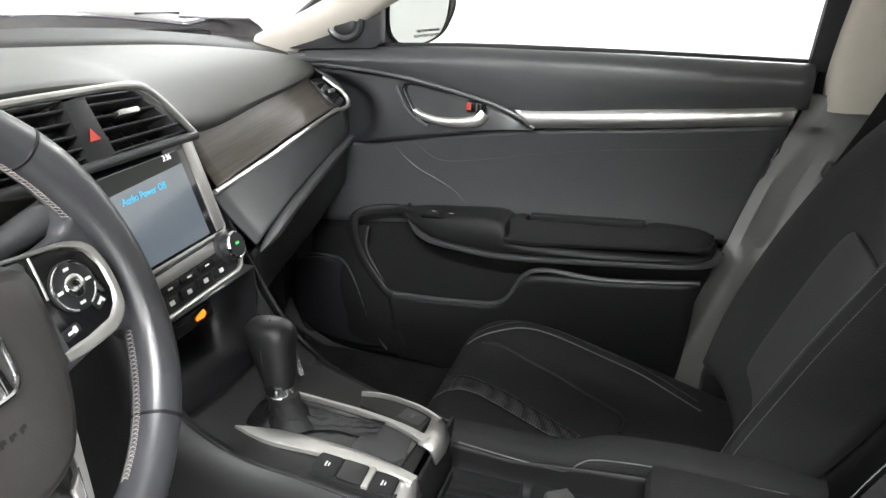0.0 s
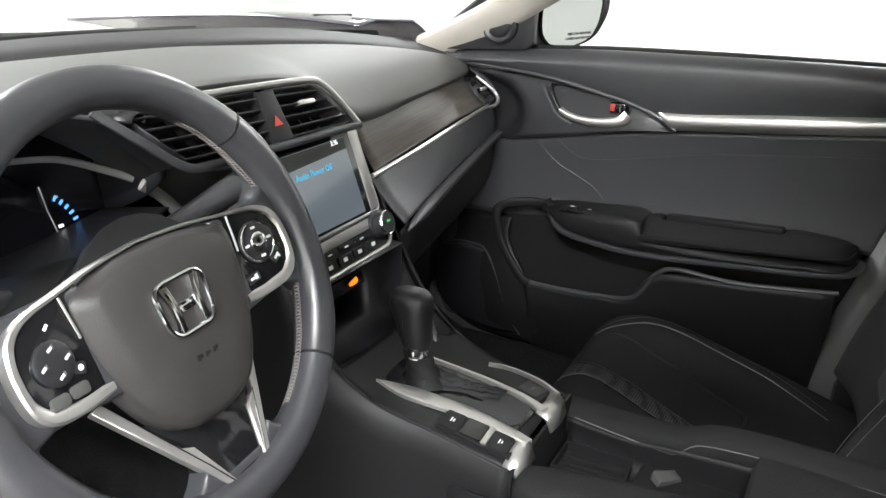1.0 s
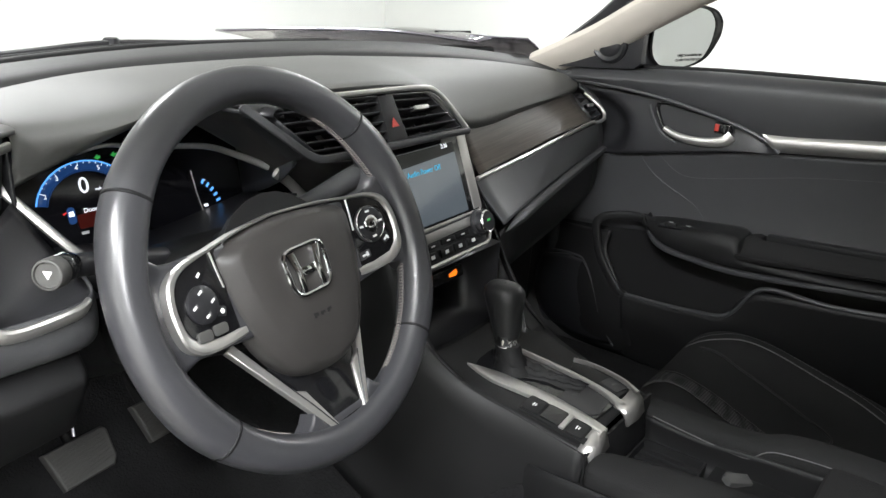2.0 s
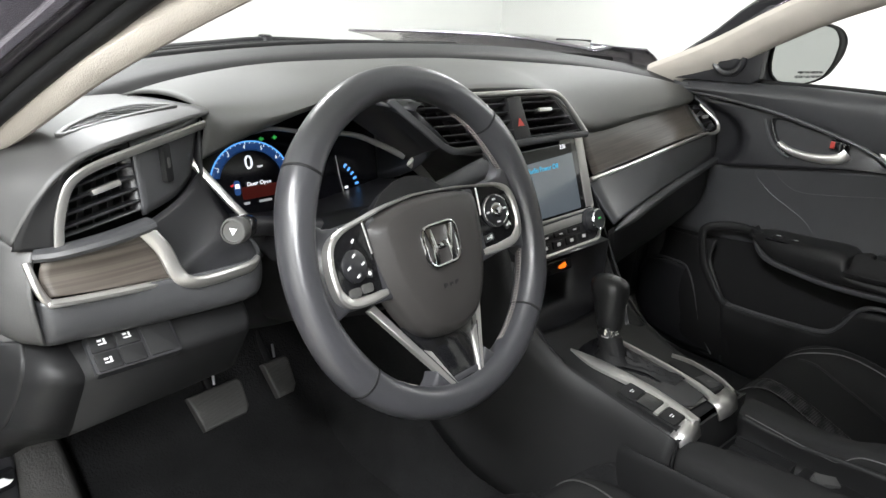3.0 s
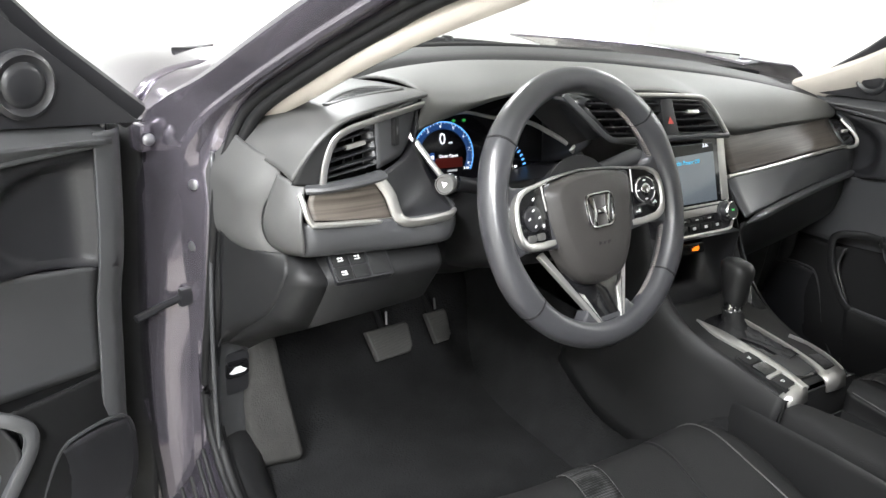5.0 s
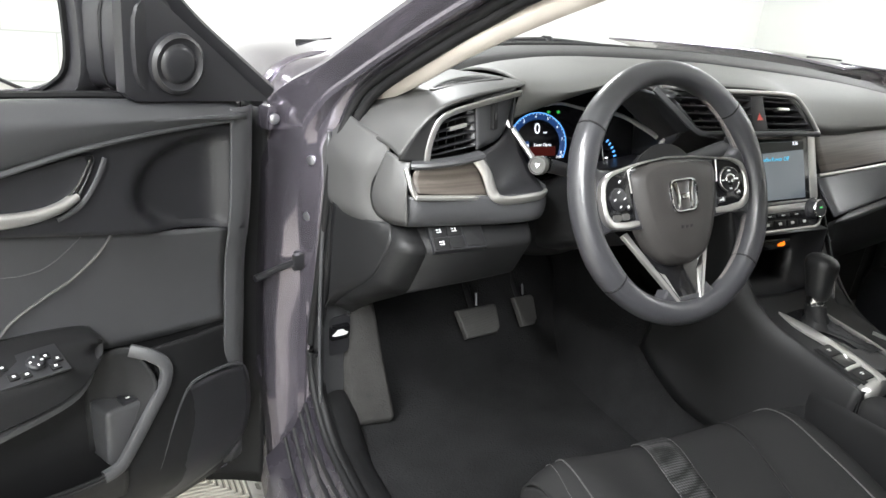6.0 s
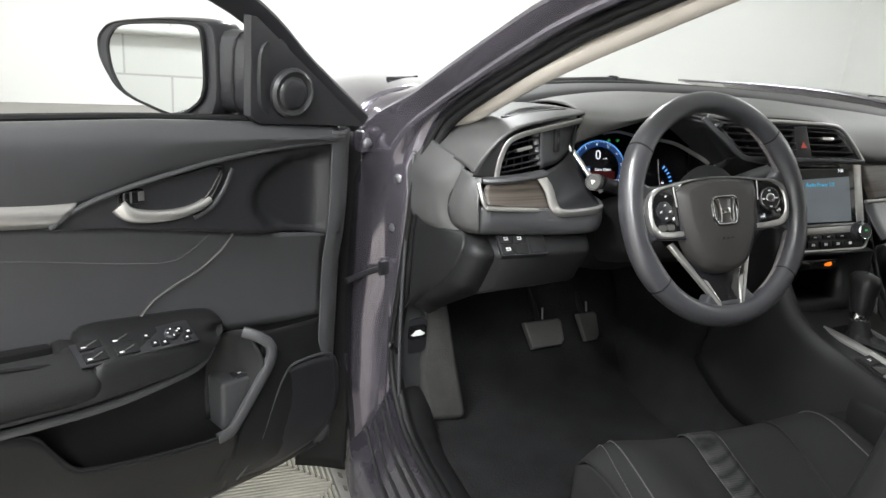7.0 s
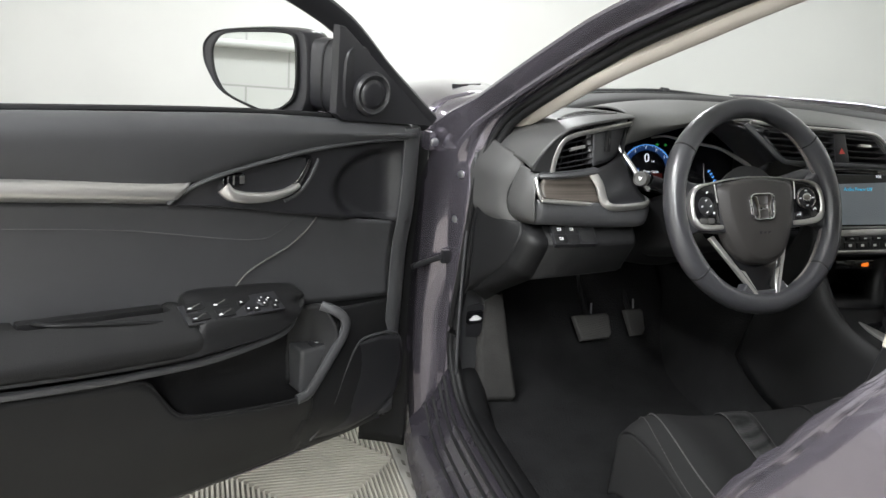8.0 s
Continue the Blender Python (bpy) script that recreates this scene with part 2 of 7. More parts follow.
def slab(outline, depth, bevel=0.0, segments=2, bm=None, place=None):
    """An outline in the plane (x, y), pushed back along -z by depth, with its front edge rounded."""
    own = bmesh.new()
    front = [own.verts.new((x, y, 0)) for x, y in outline]
    back = [own.verts.new((x, y, -depth)) for x, y in outline]
    n = len(outline)
    own.faces.new(front)
    own.faces.new(back[::-1])
    for i in range(n):
        k = (i + 1) % n
        own.faces.new((front[k], front[i], back[i], back[k]))
    bmesh.ops.recalc_face_normals(own, faces=own.faces)
    if bevel:
        rim = [e for e in own.edges if all(v.co.z > -1e-6 for v in e.verts)]
        bmesh.ops.bevel(own, geom=rim, offset=bevel, segments=segments, affect="EDGES", profile=0.6)
    if place:
        bmesh.ops.transform(own, matrix=place, verts=own.verts)
    return merged(bm, own)


def merged(bm, own):
    if bm is None:
        return own
    me = bpy.data.meshes.new("join")
    own.to_mesh(me)
    own.free()
    bm.from_mesh(me)
    bpy.data.meshes.remove(me)
    return bm


def box(size, bevel=0.0, place=None, bm=None, segments=2):
    own = bmesh.new()
    bmesh.ops.create_cube(own, size=1)
    bmesh.ops.scale(own, vec=size, verts=own.verts)
    if bevel:
        bmesh.ops.bevel(own, geom=list(own.edges), offset=bevel, segments=segments, affect="EDGES", profile=0.6)
    if place:
        bmesh.ops.transform(own, matrix=place, verts=own.verts)
    return merged(bm, own)


def lathe(profile, n=24, place=None, bm=None):
    """Turns a profile of (radius, height) about z."""
    rows = [[Vector((r * math.cos(2 * math.pi * k / n), r * math.sin(2 * math.pi * k / n), h)) for k in range(n)] for r, h in profile]
    own = grid(rows, wrap=True, caps=True)
    bmesh.ops.recalc_face_normals(own, faces=own.faces)
    if place:
        bmesh.ops.transform(own, matrix=place, verts=own.verts)
    return merged(bm, own)


def rounded(w, h, r, n=4):
    """The outline of a rounded rectangle about the origin."""
    out = []
    for cx, cy, a in ((1, 1, 0), (-1, 1, 90), (-1, -1, 180), (1, -1, 270)):
        for k in range(n + 1):
            b = radians(a + 90 * k / n)
            out.append((cx * (w / 2 - r) + r * math.cos(b), cy * (h / 2 - r) + r * math.sin(b)))
    return out


def axes(origin, right, up):
    """A frame at origin: x to the right, y up the face, z out of it."""
    r = Vector(right).normalized()
    z = r.cross(Vector(up)).normalized()
    u = z.cross(r)
    m = Matrix((r, u, z)).transposed().to_4x4()
    m.translation = origin
    return m


def part(name, bm, mat, parent=None, label="", thick=0.0, sharp=38, flip=False, smooth=True):
    """Links a bmesh as one mesh object under a thing or a part."""
    if not thick:
        bmesh.ops.recalc_face_normals(bm, faces=bm.faces)
    me = bpy.data.meshes.new(name)
    bm.to_mesh(me)
    bm.free()
    for p in me.polygons:
        p.use_smooth = smooth
    me.set_sharp_from_angle(angle=radians(sharp))
    me.materials.append(mat)
    ob = new(name, me)
    if parent:
        ob.parent = parent
        if parent.name in WORLD_BUILT:
            ob.matrix_parent_inverse = WORLD_BUILT[parent.name]
    if thick:
        mod = ob.modifiers.new("thickness", "SOLIDIFY")
        mod.thickness, mod.offset = thick, 0
    if label:
        ob["label"] = label
    return ob


def thing(name, label, category, place=None, group="", kind=""):
    ob = new(name)
    ob.empty_display_size = 0.05
    if place is not None:
        ob.matrix_world = place
    return tagged(ob, label, category, group, kind)


def writing(text, size, place, mat, parent, name="writing", align="CENTER"):
    """Raised letters in the built-in font."""
    cu = bpy.data.curves.new(name, "FONT")
    cu.body, cu.size, cu.align_x, cu.align_y, cu.extrude, cu.resolution_u = text, size, align, "CENTER", 0.0002, 3
    ob = bpy.data.objects.new(name, cu)
    me = bpy.data.meshes.new_from_object(ob)
    bpy.data.objects.remove(ob)
    bpy.data.curves.remove(cu)
    me.transform(place)
    me.materials.clear()
    me.materials.append(mat)
    out = new(name, me)
    out.parent = parent
    return out


def stitches(path, mat, parent, length=0.004, gap=0.003, r=0.00045, up=(0, 0, 1), name="stitching"):
    """A run of separate thread stitches along a path, joined."""
    pts = spline(path, 12)
    bm, run, on = bmesh.new(), 0.0, [pts[0]]
    seg = []
    for a, b in zip(pts, pts[1:]):
        d, pos = (b - a).length, 0.0
        while pos < d:
            seg.append(a + (b - a) * (pos / d))
            pos += 0.001
    step = int((length + gap) / 0.001)
    for i in range(0, len(seg) - step, step):
        a, b = seg[i], seg[i + int(length / 0.001)]
        if (b - a).length > 1e-5:
            sweep([a, (a + b) / 2, b], ring(r, r, 5), up, bm=bm)
    return part(name, bm, mat, parent)
LAMP_WATTS = 78

# ---- the workshop ----
def shell(name, label, category, at=(0, 0, 0), group="", kind=""):
    """A thing whose parts are given in world coordinates; its Empty stands at its base."""
    ob = thing(name, label, category, pose(*at), group, kind)
    WORLD_BUILT[ob.name] = pose(*at).inverted()
    return ob


def piece(name, bm, mat, parent, label="", **kw):
    """A part in world coordinates."""
    return part(name, bm, mat, parent, label, **kw)


X0, X1, Y0, Y1, ROOM_H = -3.6, 6.0, -4.2, 5.6, 2.8
ground = tagged(part("ground", box((X1 - X0, Y1 - Y0, 0.1), place=pose((X0 + X1) / 2, (Y0 + Y1) / 2, -0.062)), CONCRETE),
                "grey concrete workshop floor under ribbed tiles", "floor", kind="structure")
for name, size, at in (("wall_west", (0.2, Y1 - Y0 + 0.4, ROOM_H), (X0 - 0.1, (Y0 + Y1) / 2)), ("wall_east", (0.2, Y1 - Y0 + 0.4, ROOM_H), (X1 + 0.1, (Y0 + Y1) / 2)),
                       ("wall_north", (X1 - X0, 0.2, ROOM_H), ((X0 + X1) / 2, Y1 + 0.1)), ("wall_south", (X1 - X0, 0.2, ROOM_H), ((X0 + X1) / 2, Y0 - 0.1))):
    tagged(part(name, box(size, place=pose(*at, ROOM_H / 2 - 0.01)), BLOCK_WALL if name == "wall_west" else WALL), "white painted workshop wall", "wall", kind="structure")
tagged(part("ceiling", box((X1 - X0 + 0.4, Y1 - Y0 + 0.4, 0.2), place=pose((X0 + X1) / 2, (Y0 + Y1) / 2, ROOM_H + 0.1)), WALL),
       "white painted workshop ceiling", "ceiling", kind="structure")
for x, y, share in ((-2.6, 2.3, 0.4), (-2.4, -0.8, 3.4), (-2.0, -2.9, 3.2), (4.0, 2.4, 1.6), (4.8, -0.8, 1.6), (0.2, 3.3, 2.3)):
    lamp = shell("ceiling_lamp", "long white ceiling lamp with a lit diffuser", "lamp", (x, y, ROOM_H), "ceiling lamps")
    piece("housing", box((0.34, 1.6, 0.06), 0.01, pose(x, y, ROOM_H - 0.035)), WALL, lamp)
    piece("diffuser", box((0.30, 1.54, 0.02), 0.004, pose(x, y, ROOM_H - 0.075)), PANEL_LAMP, lamp, "lit white diffuser")
    data = bpy.data.lights.new("tube_light", "AREA")
    data.shape, data.size, data.size_y, data.energy, data.color = "RECTANGLE", 0.3, 1.5, LAMP_WATTS * share, (0.965, 0.985, 1.0)
    bulb = new("tube_light", data)
    bulb.matrix_world = pose(x, y, ROOM_H - 0.09)


conduit = shell("conduit", "pale painted conduit pipe along the block wall", "pipe", (X0 + 0.03, 0.5, 0.79))
piece("pipe", rod([(X0 + 0.022, -3.0, 0.80), (X0 + 0.022, 0.5, 0.795), (X0 + 0.022, 3.5, 0.80)], 0.02, 12, smooth=3), WALL, conduit)
for y in (-1.0, 0.9, 2.6):
    piece("clip", box((0.044, 0.03, 0.05), 0.006, pose(X0 + 0.0225, y, 0.797)), STEEL, conduit)


# ---- the car's body ----
def lerp(a, b, t):
    return Vector(a) * (1 - t) + Vector(b) * t


body = shell("car_body", "dark grey metallic car body with its pillars and sills", "car body", (0, 0, 0.15), kind="structure")
for s in (-1, 1):
    # the door aperture's seal runs from the roof down the pillars to the sill
    S_TOP = [(0.792, 0.342, 0.775), (0.783, 0.337, 0.805), (0.772, 0.334, 0.838), (0.757, 0.308, 0.880), (0.735, 0.216, 0.940), (0.702, 0.105, 1.008), (0.675, -0.02, 1.070), (0.62, -0.32, 1.18), (0.58, -0.62, 1.245)]
    S_LOW = [(0.796, -0.42, 0.240), (0.796, 0.05, 0.240), (0.796, 0.23, 0.244), (0.797, 0.325, 0.270), (0.799, 0.388, 0.335), (0.800, 0.398, 0.42), (0.800, 0.378, 0.52), (0.800, 0.355, 0.64), (0.797, 0.343, 0.74)]
    O_TOP = [(0.858, 0.480, 0.818), (0.852, 0.455, 0.838), (0.838, 0.410, 0.868), (0.810, 0.352, 0.904), (0.785, 0.251, 0.964), (0.752, 0.140, 1.032), (0.725, 0.015, 1.094), (0.67, -0.285, 1.204), (0.63, -0.585, 1.27)]
    sees, outs = (spline([(s * x, y, z) for x, y, z in path], 5) for path in (S_TOP, O_TOP))
    rows = []
    for i, (o, e) in enumerate(zip(outs, sees)):
        v = e - o
        along = sees[min(i + 1, len(sees) - 1)] - sees[max(i - 1, 0)]
        n = along.cross(v).normalized()
        n = n if n.dot(Vector((s * 0.2, -0.8, -0.6))) > 0 else -n
        rows.append([o + v * a + n * b for a, b in ((0.75, -0.045), (0.30, -0.034), (0.02, -0.018), (-0.07, -0.006), (-0.03, 0.001), (0.06, 0.003), (0.50, 0.003), (0.56, 0.009), (0.63, 0.010), (0.67, 0.004), (0.71, -0.004), (0.93, -0.004))])
    upper_rows = rows
    seal = [(s * x, y, z) for x, y, z in S_LOW + S_TOP]
    piece("door_seal", rod(seal, 0.0072, 10, smooth=5), RUBBER, body, "black rubber door seal")
    piece("door_seal", rod([(x - s * 0.010, y - 0.012, z - 0.004) for x, y, z in seal], 0.0085, 10, smooth=5), RUBBER, body, "black rubber door seal")
    piece("seal_backing", grid([[Vector((x + s * 0.004, y + 0.016, z + 0.004)), Vector((x - s * 0.012, y + 0.004, z + 0.002)), Vector((x - s * 0.022, y - 0.004, z))] for x, y, z in spline(seal, 4)]), RUBBER, body, thick=0.004)
    trim = [(s * 0.720, 0.42, 0.843), (s * 0.702, 0.27, 0.916), (s * 0.671, 0.14, 0.990), (s * 0.629, -0.01, 1.064), (s * 0.580, -0.32, 1.185), (s * 0.54, -0.62, 1.25)]
    piece("pillar_trim", sweep(spline(trim, 6), ring(0.038, 0.020, 14, 0.8), (s, 0, 0.9)), CREAM, body, "cream cloth pillar trim")
    # middle pillar
    post = [(s * 0.755, -0.50, 0.30), (s * 0.75, -0.60, 0.52), (s * 0.74, -0.650, 0.72), (s * 0.71, -0.66, 0.95), (s * 0.62, -0.70, 1.25)]
    low_post, high_post = post[:3] + [(s * 0.727, -0.662, 0.845)], [(s * 0.724, -0.662, 0.835), (s * 0.71, -0.66, 0.95), (s * 0.62, -0.70, 1.25)]
    if s > 0:
        # moulded cover: its front edge sweeps forward to the sill, a long rounded hollow runs up its face
        lead = spline([(0.722, -0.335, 0.226), (0.722, -0.372, 0.262), (0.720, -0.412, 0.310), (0.718, -0.446, 0.385), (0.717, -0.474, 0.470), (0.717, -0.502, 0.570), (0.718, -0.532, 0.680), (0.722, -0.572, 0.790), (0.724, -0.590, 0.852)], 8)
        a, b = Vector((0, -0.553, 0.592)), Vector((0, -0.600, 0.770))
        rows = []
        for e in lead:
            row = [Vector((0.775, e.y - 0.012, e.z)), Vector((0.748, e.y - 0.001, e.z))]
            for k in range(31):
                u = k / 30
                y = e.y - 0.26 * u
                p = Vector((0, y, e.z + 0.02 * u))
                near = a + (b - a) * max(0.0, min(1.0, (p - a).dot(b - a) / (b - a).length_squared))
                dip = max(0.0, min(1.0, (0.037 - (p - near).length) / 0.022))
                roll = math.exp(-((e.y - y) / 0.014) ** 2)
                foot = max(0.0, (0.36 - e.z) / 0.13)
                row.append(Vector((0.692 + 0.030 * roll + 0.012 * u + 0.013 * foot * foot * math.exp(-u * 4) + 0.021 * dip * dip * (3 - 2 * dip), y, p.z)))
            rows.append(row)
        piece("middle_pillar_trim", grid(rows), LIT_PILLAR_SKIN, body, "grey plastic pillar cover, lightened for light on it, with a long rounded hollow", thick=0.003)
        piece("sill_trim", surface([[(0.735, -0.20, 0.246), (0.735, -0.40, 0.244), (0.735, -0.75, 0.244)], [(0.690, -0.20, 0.250), (0.690, -0.40, 0.248), (0.690, -0.75, 0.248)], [(0.655, -0.20, 0.225), (0.655, -0.40, 0.222), (0.655, -0.75, 0.222)], [(0.645, -0.20, 0.19), (0.645, -0.40, 0.19), (0.645, -0.75, 0.19)]]), POD, body, "grey plastic sill trim", thick=0.003)
    else:
        piece("middle_pillar_trim", sweep(spline(low_post, 6), ring(0.048, 0.040, 14, 0.6), (s, 0, 0), scale=lambda t: 1.25 - 0.2 * t), PLASTIC, body, "black plastic pillar cover")
    piece("upper_pillar_trim", sweep(spline(high_post, 6), ring(0.054, 0.046, 14, 0.6), (s, 0, 0), scale=lambda t: 1.03 - 0.12 * t), CREAM, body, "cream upper pillar trim")
    skin = [(s * 0.845, -0.58, 0.28), (s * 0.85, -0.65, 0.50), (s * 0.845, -0.725, 0.72), (s * 0.81, -0.80, 0.92), (s * 0.68, -0.84, 1.26)]
    piece("middle_pillar_skin", sweep(spline(skin, 6), ring(0.038, 0.016, 12, 0.6), (s, 0, 0)), PAINT, body, "painted pillar skin")
    piece("middle_pillar_seal", rod([(s * 0.815, -0.52, 0.32), (s * 0.815, -0.625, 0.52), (s * 0.805, -0.675, 0.72), (s * 0.77, -0.715, 0.93), (s * 0.65, -0.74, 1.24)], 0.017), RUBBER, body)
    if s > 0:
        # Backing box and rod added to stop light leaking past the closed door's edge.
        piece("gap_backing", box((0.03, 0.16, 0.56), 0.01, pose(0.802, -0.575, 0.52, 12)), RUBBER, body, "added black backing box that closes the gap behind the door")
        piece("pillar_gap_seal", rod([(0.752, -0.600, 0.76), (0.745, -0.612, 0.86), (0.722, -0.622, 0.97), (0.690, -0.635, 1.08)], 0.020, 10), RUBBER, body, "added black seal rod that fills the gap at the pillar")
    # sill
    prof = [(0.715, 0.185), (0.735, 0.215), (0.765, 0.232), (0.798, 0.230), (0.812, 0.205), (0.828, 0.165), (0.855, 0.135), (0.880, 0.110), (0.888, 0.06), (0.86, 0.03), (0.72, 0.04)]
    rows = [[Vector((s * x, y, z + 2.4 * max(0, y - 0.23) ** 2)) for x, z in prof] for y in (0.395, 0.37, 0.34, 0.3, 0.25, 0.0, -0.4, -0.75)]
    piece("sill", grid(rows, wrap=True, caps=True), SILL_SHADE_PAINT, body, "glossy painted door sill with shade put into its colour")
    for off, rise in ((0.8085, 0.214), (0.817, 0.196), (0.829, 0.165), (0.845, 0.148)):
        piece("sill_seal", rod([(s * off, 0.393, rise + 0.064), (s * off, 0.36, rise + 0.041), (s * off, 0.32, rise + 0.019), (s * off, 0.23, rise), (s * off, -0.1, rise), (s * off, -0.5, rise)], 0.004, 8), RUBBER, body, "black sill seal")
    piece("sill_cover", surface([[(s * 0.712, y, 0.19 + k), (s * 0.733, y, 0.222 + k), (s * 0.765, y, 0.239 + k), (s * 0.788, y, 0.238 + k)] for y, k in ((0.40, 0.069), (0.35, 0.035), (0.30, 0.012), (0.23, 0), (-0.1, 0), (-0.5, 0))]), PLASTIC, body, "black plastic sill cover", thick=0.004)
    # hinge pillar: an outer face, a crease, and an inner face that runs to the seal
    rows = []
    for z, y, xo, kx, kd, sx, sy in ((0.08, 0.400, 0.855, 0.812, 0.012, 0.800, 0.390), (0.20, 0.420, 0.862, 0.812, 0.012, 0.800, 0.392), (0.30, 0.425, 0.872, 0.811, 0.012, 0.799, 0.394), (0.42, 0.430, 0.876, 0.811, 0.014, 0.800, 0.398), (0.52, 0.432, 0.876, 0.814, 0.026, 0.800, 0.378), (0.60, 0.434, 0.874, 0.820, 0.042, 0.800, 0.362), (0.68, 0.444, 0.871, 0.825, 0.055, 0.799, 0.349), (0.73, 0.452, 0.868, 0.826, 0.062, 0.797, 0.345)):
        ky = min(sy + kd, y - 0.008)
        rows.append([Vector((s * a, b, z)) for a, b in ((xo, y + 0.10), (xo, y + 0.05), (xo, y + 0.014), (xo - 0.003, y + 0.005), (xo - 0.009, y), (xo * 0.85 + kx * 0.15 - 0.006, y * 0.85 + ky * 0.15 - 0.003), (xo * 0.5 + kx * 0.5, (y + ky) / 2 - 0.004), (kx + 0.006, ky + 0.004), (kx + 0.001, ky - 0.001), (kx - 0.003, ky - 0.006), (sx * 0.6 + kx * 0.4, sy + kd * 0.30 + 0.006), (sx, sy + 0.004))])
    rows = [list(r) for r in zip(*[spline(list(c), 3) for c in zip(*(rows + upper_rows[::5]))])]
    piece("door_pillar", grid(rows), PAINT, body, "painted hinge pillar running up into the windscreen pillar", thick=0.003, sharp=28)
    if s < 0:
        for z, y in ((0.746, 0.392), (0.648, 0.400)):
            piece("bolt", lathe([(0.012, 0), (0.012, 0.004), (0.008, 0.005), (0.008, 0.012), (0.005, 0.013)], 12, axes((-0.809, y - 0.003, z), (0.62, -0.78, 0), (0, 0, 1))), STEEL, body, "steel bolt")
        for z in (0.800, 0.330):
            piece("hinge", box((0.020, 0.030, 0.040), 0.005, pose(-0.868, 0.462, z, 0, 0, 20)), PAINT, body, "painted door hinge")
            piece("hinge_bolt", lathe([(0.009, 0), (0.009, 0.004), (0.006, 0.006), (0.002, 0.0065)], 12, axes((-0.862, 0.444, z), (1, 0.2, 0), (0, 0, 1))), STEEL, body, "steel hinge bolt")
        piece("check_strap", rod([(-0.905, 0.385, 0.545), (-0.865, 0.398, 0.553), (-0.825, 0.405, 0.562)], 0.006, 8, smooth=1), SATIN_BLACK, body, "black steel check strap")
        piece("check_strap_bracket", box((0.028, 0.012, 0.030), 0.004, pose(-0.824, 0.403, 0.562, 0, 0, 16)), SATIN_BLACK, body)

# Sheet added to close the dark gap between the open door and the pillar.
piece("hinge_gap_filler", surface([[(-0.965, 0.525, z), (-0.91, 0.505, z), (-0.862, 0.480, z)] for z in (0.05, 0.3, 0.55, 0.82)]), RUBBER, body, "added black sheet filling the gap behind the hinges", thick=0.004)
bonnet = shell("bonnet", "grey metallic car bonnet beyond the windscreen", "bonnet", (0, 1.2, 0.8), kind="structure")
piece("panel", surface([[(x, y, 0.862 - 0.22 * max(0, y - 0.85) ** 1.5 - 0.05 * abs(x / 0.7) ** 3 - (0.02 if y < 0.8 else 0)) for x in (-0.68, -0.45, 0, 0.45, 0.68)] for y in (0.93, 1.15, 1.45, 1.75)]), PAINT, bonnet, thick=0.008)
for s in (-1, 1):
    piece("wing", surface([[(s * 0.64, y, 0.888 - 0.1 * max(0, y - 0.9)), (s * 0.75, y, 0.890 - 0.12 * max(0, y - 0.8)), (s * 0.85, y, 0.84 - 0.1 * max(0, y - 0.8)), (s * 0.895, y, 0.66), (s * 0.90, y, 0.40), (s * 0.905, y, 0.09)] for y in (0.545, 0.8, 1.1, 1.5)]), PAINT, bonnet, "painted front wing", thick=0.006)
for s in (-1, 1):
    piece("wing_tail", surface([[(s * 0.69, 0.60, 0.897), (s * 0.75, 0.545, 0.890), (s * 0.84, 0.56, 0.845), (s * 0.893, 0.56, 0.66)], [(s * 0.71, 0.53, 0.897), (s * 0.77, 0.505, 0.886), (s * 0.845, 0.525, 0.834), (s * 0.888, 0.535, 0.66)], [(s * 0.73, 0.465, 0.900), (s * 0.795, 0.468, 0.868), (s * 0.842, 0.500, 0.820), (s * 0.872, 0.515, 0.66)]], 5, 5), PAINT, bonnet, "painted rear corner of the wing", thick=0.004)
piece("cowl", surface([[(x, y, z - 0.10 * abs(x / 0.7) ** 2.4 * 0.35) for x in (-0.70, -0.4, 0, 0.4, 0.70)] for y, z in ((0.70, 0.865), (0.82, 0.875), (0.94, 0.87))]), SATIN_BLACK, bonnet, "black plastic cowl", thick=0.004)
for s in (-1, 1):
    lens = [Vector((s * 0.767, 0.652, 0.9)), Vector((s * 0.735, 0.668, 0.9)), Vector((s * 0.68, 0.698, 0.9)), Vector((s * 0.715, 0.662, 0.9)), Vector((s * 0.745, 0.648, 0.9))]
    piece("shut_gap", slab([(p.x, p.y) for p in lens], 0.012, 0.001, place=pose(0, 0, 0.899)), RUBBER, bonnet, "dark gap at the bonnet corner")
wiper = shell("wiper", "black windscreen wiper resting on the cowl", "wiper", (0, 0.88, 0.88))
piece("arm", rod([(-0.42, 0.90, 0.868), (-0.2, 0.89, 0.880), (-0.06, 0.88, 0.888), (0.10, 0.86, 0.882)], 0.010, ry=0.007), SATIN_BLACK, wiper)
piece("pivot", lathe([(0.02, 0), (0.02, 0.02), (0.012, 0.03)], 14, pose(-0.05, 0.885, 0.868)), SATIN_BLACK, wiper)
piece("blade", rod([(-0.35, 0.86, 0.872), (0.0, 0.85, 0.885), (0.42, 0.80, 0.878)], 0.006), RUBBER, wiper)

windscreen = shell("windscreen", "clear curved windscreen glass", "windscreen", (0, 0.8, 0.88), kind="structure")
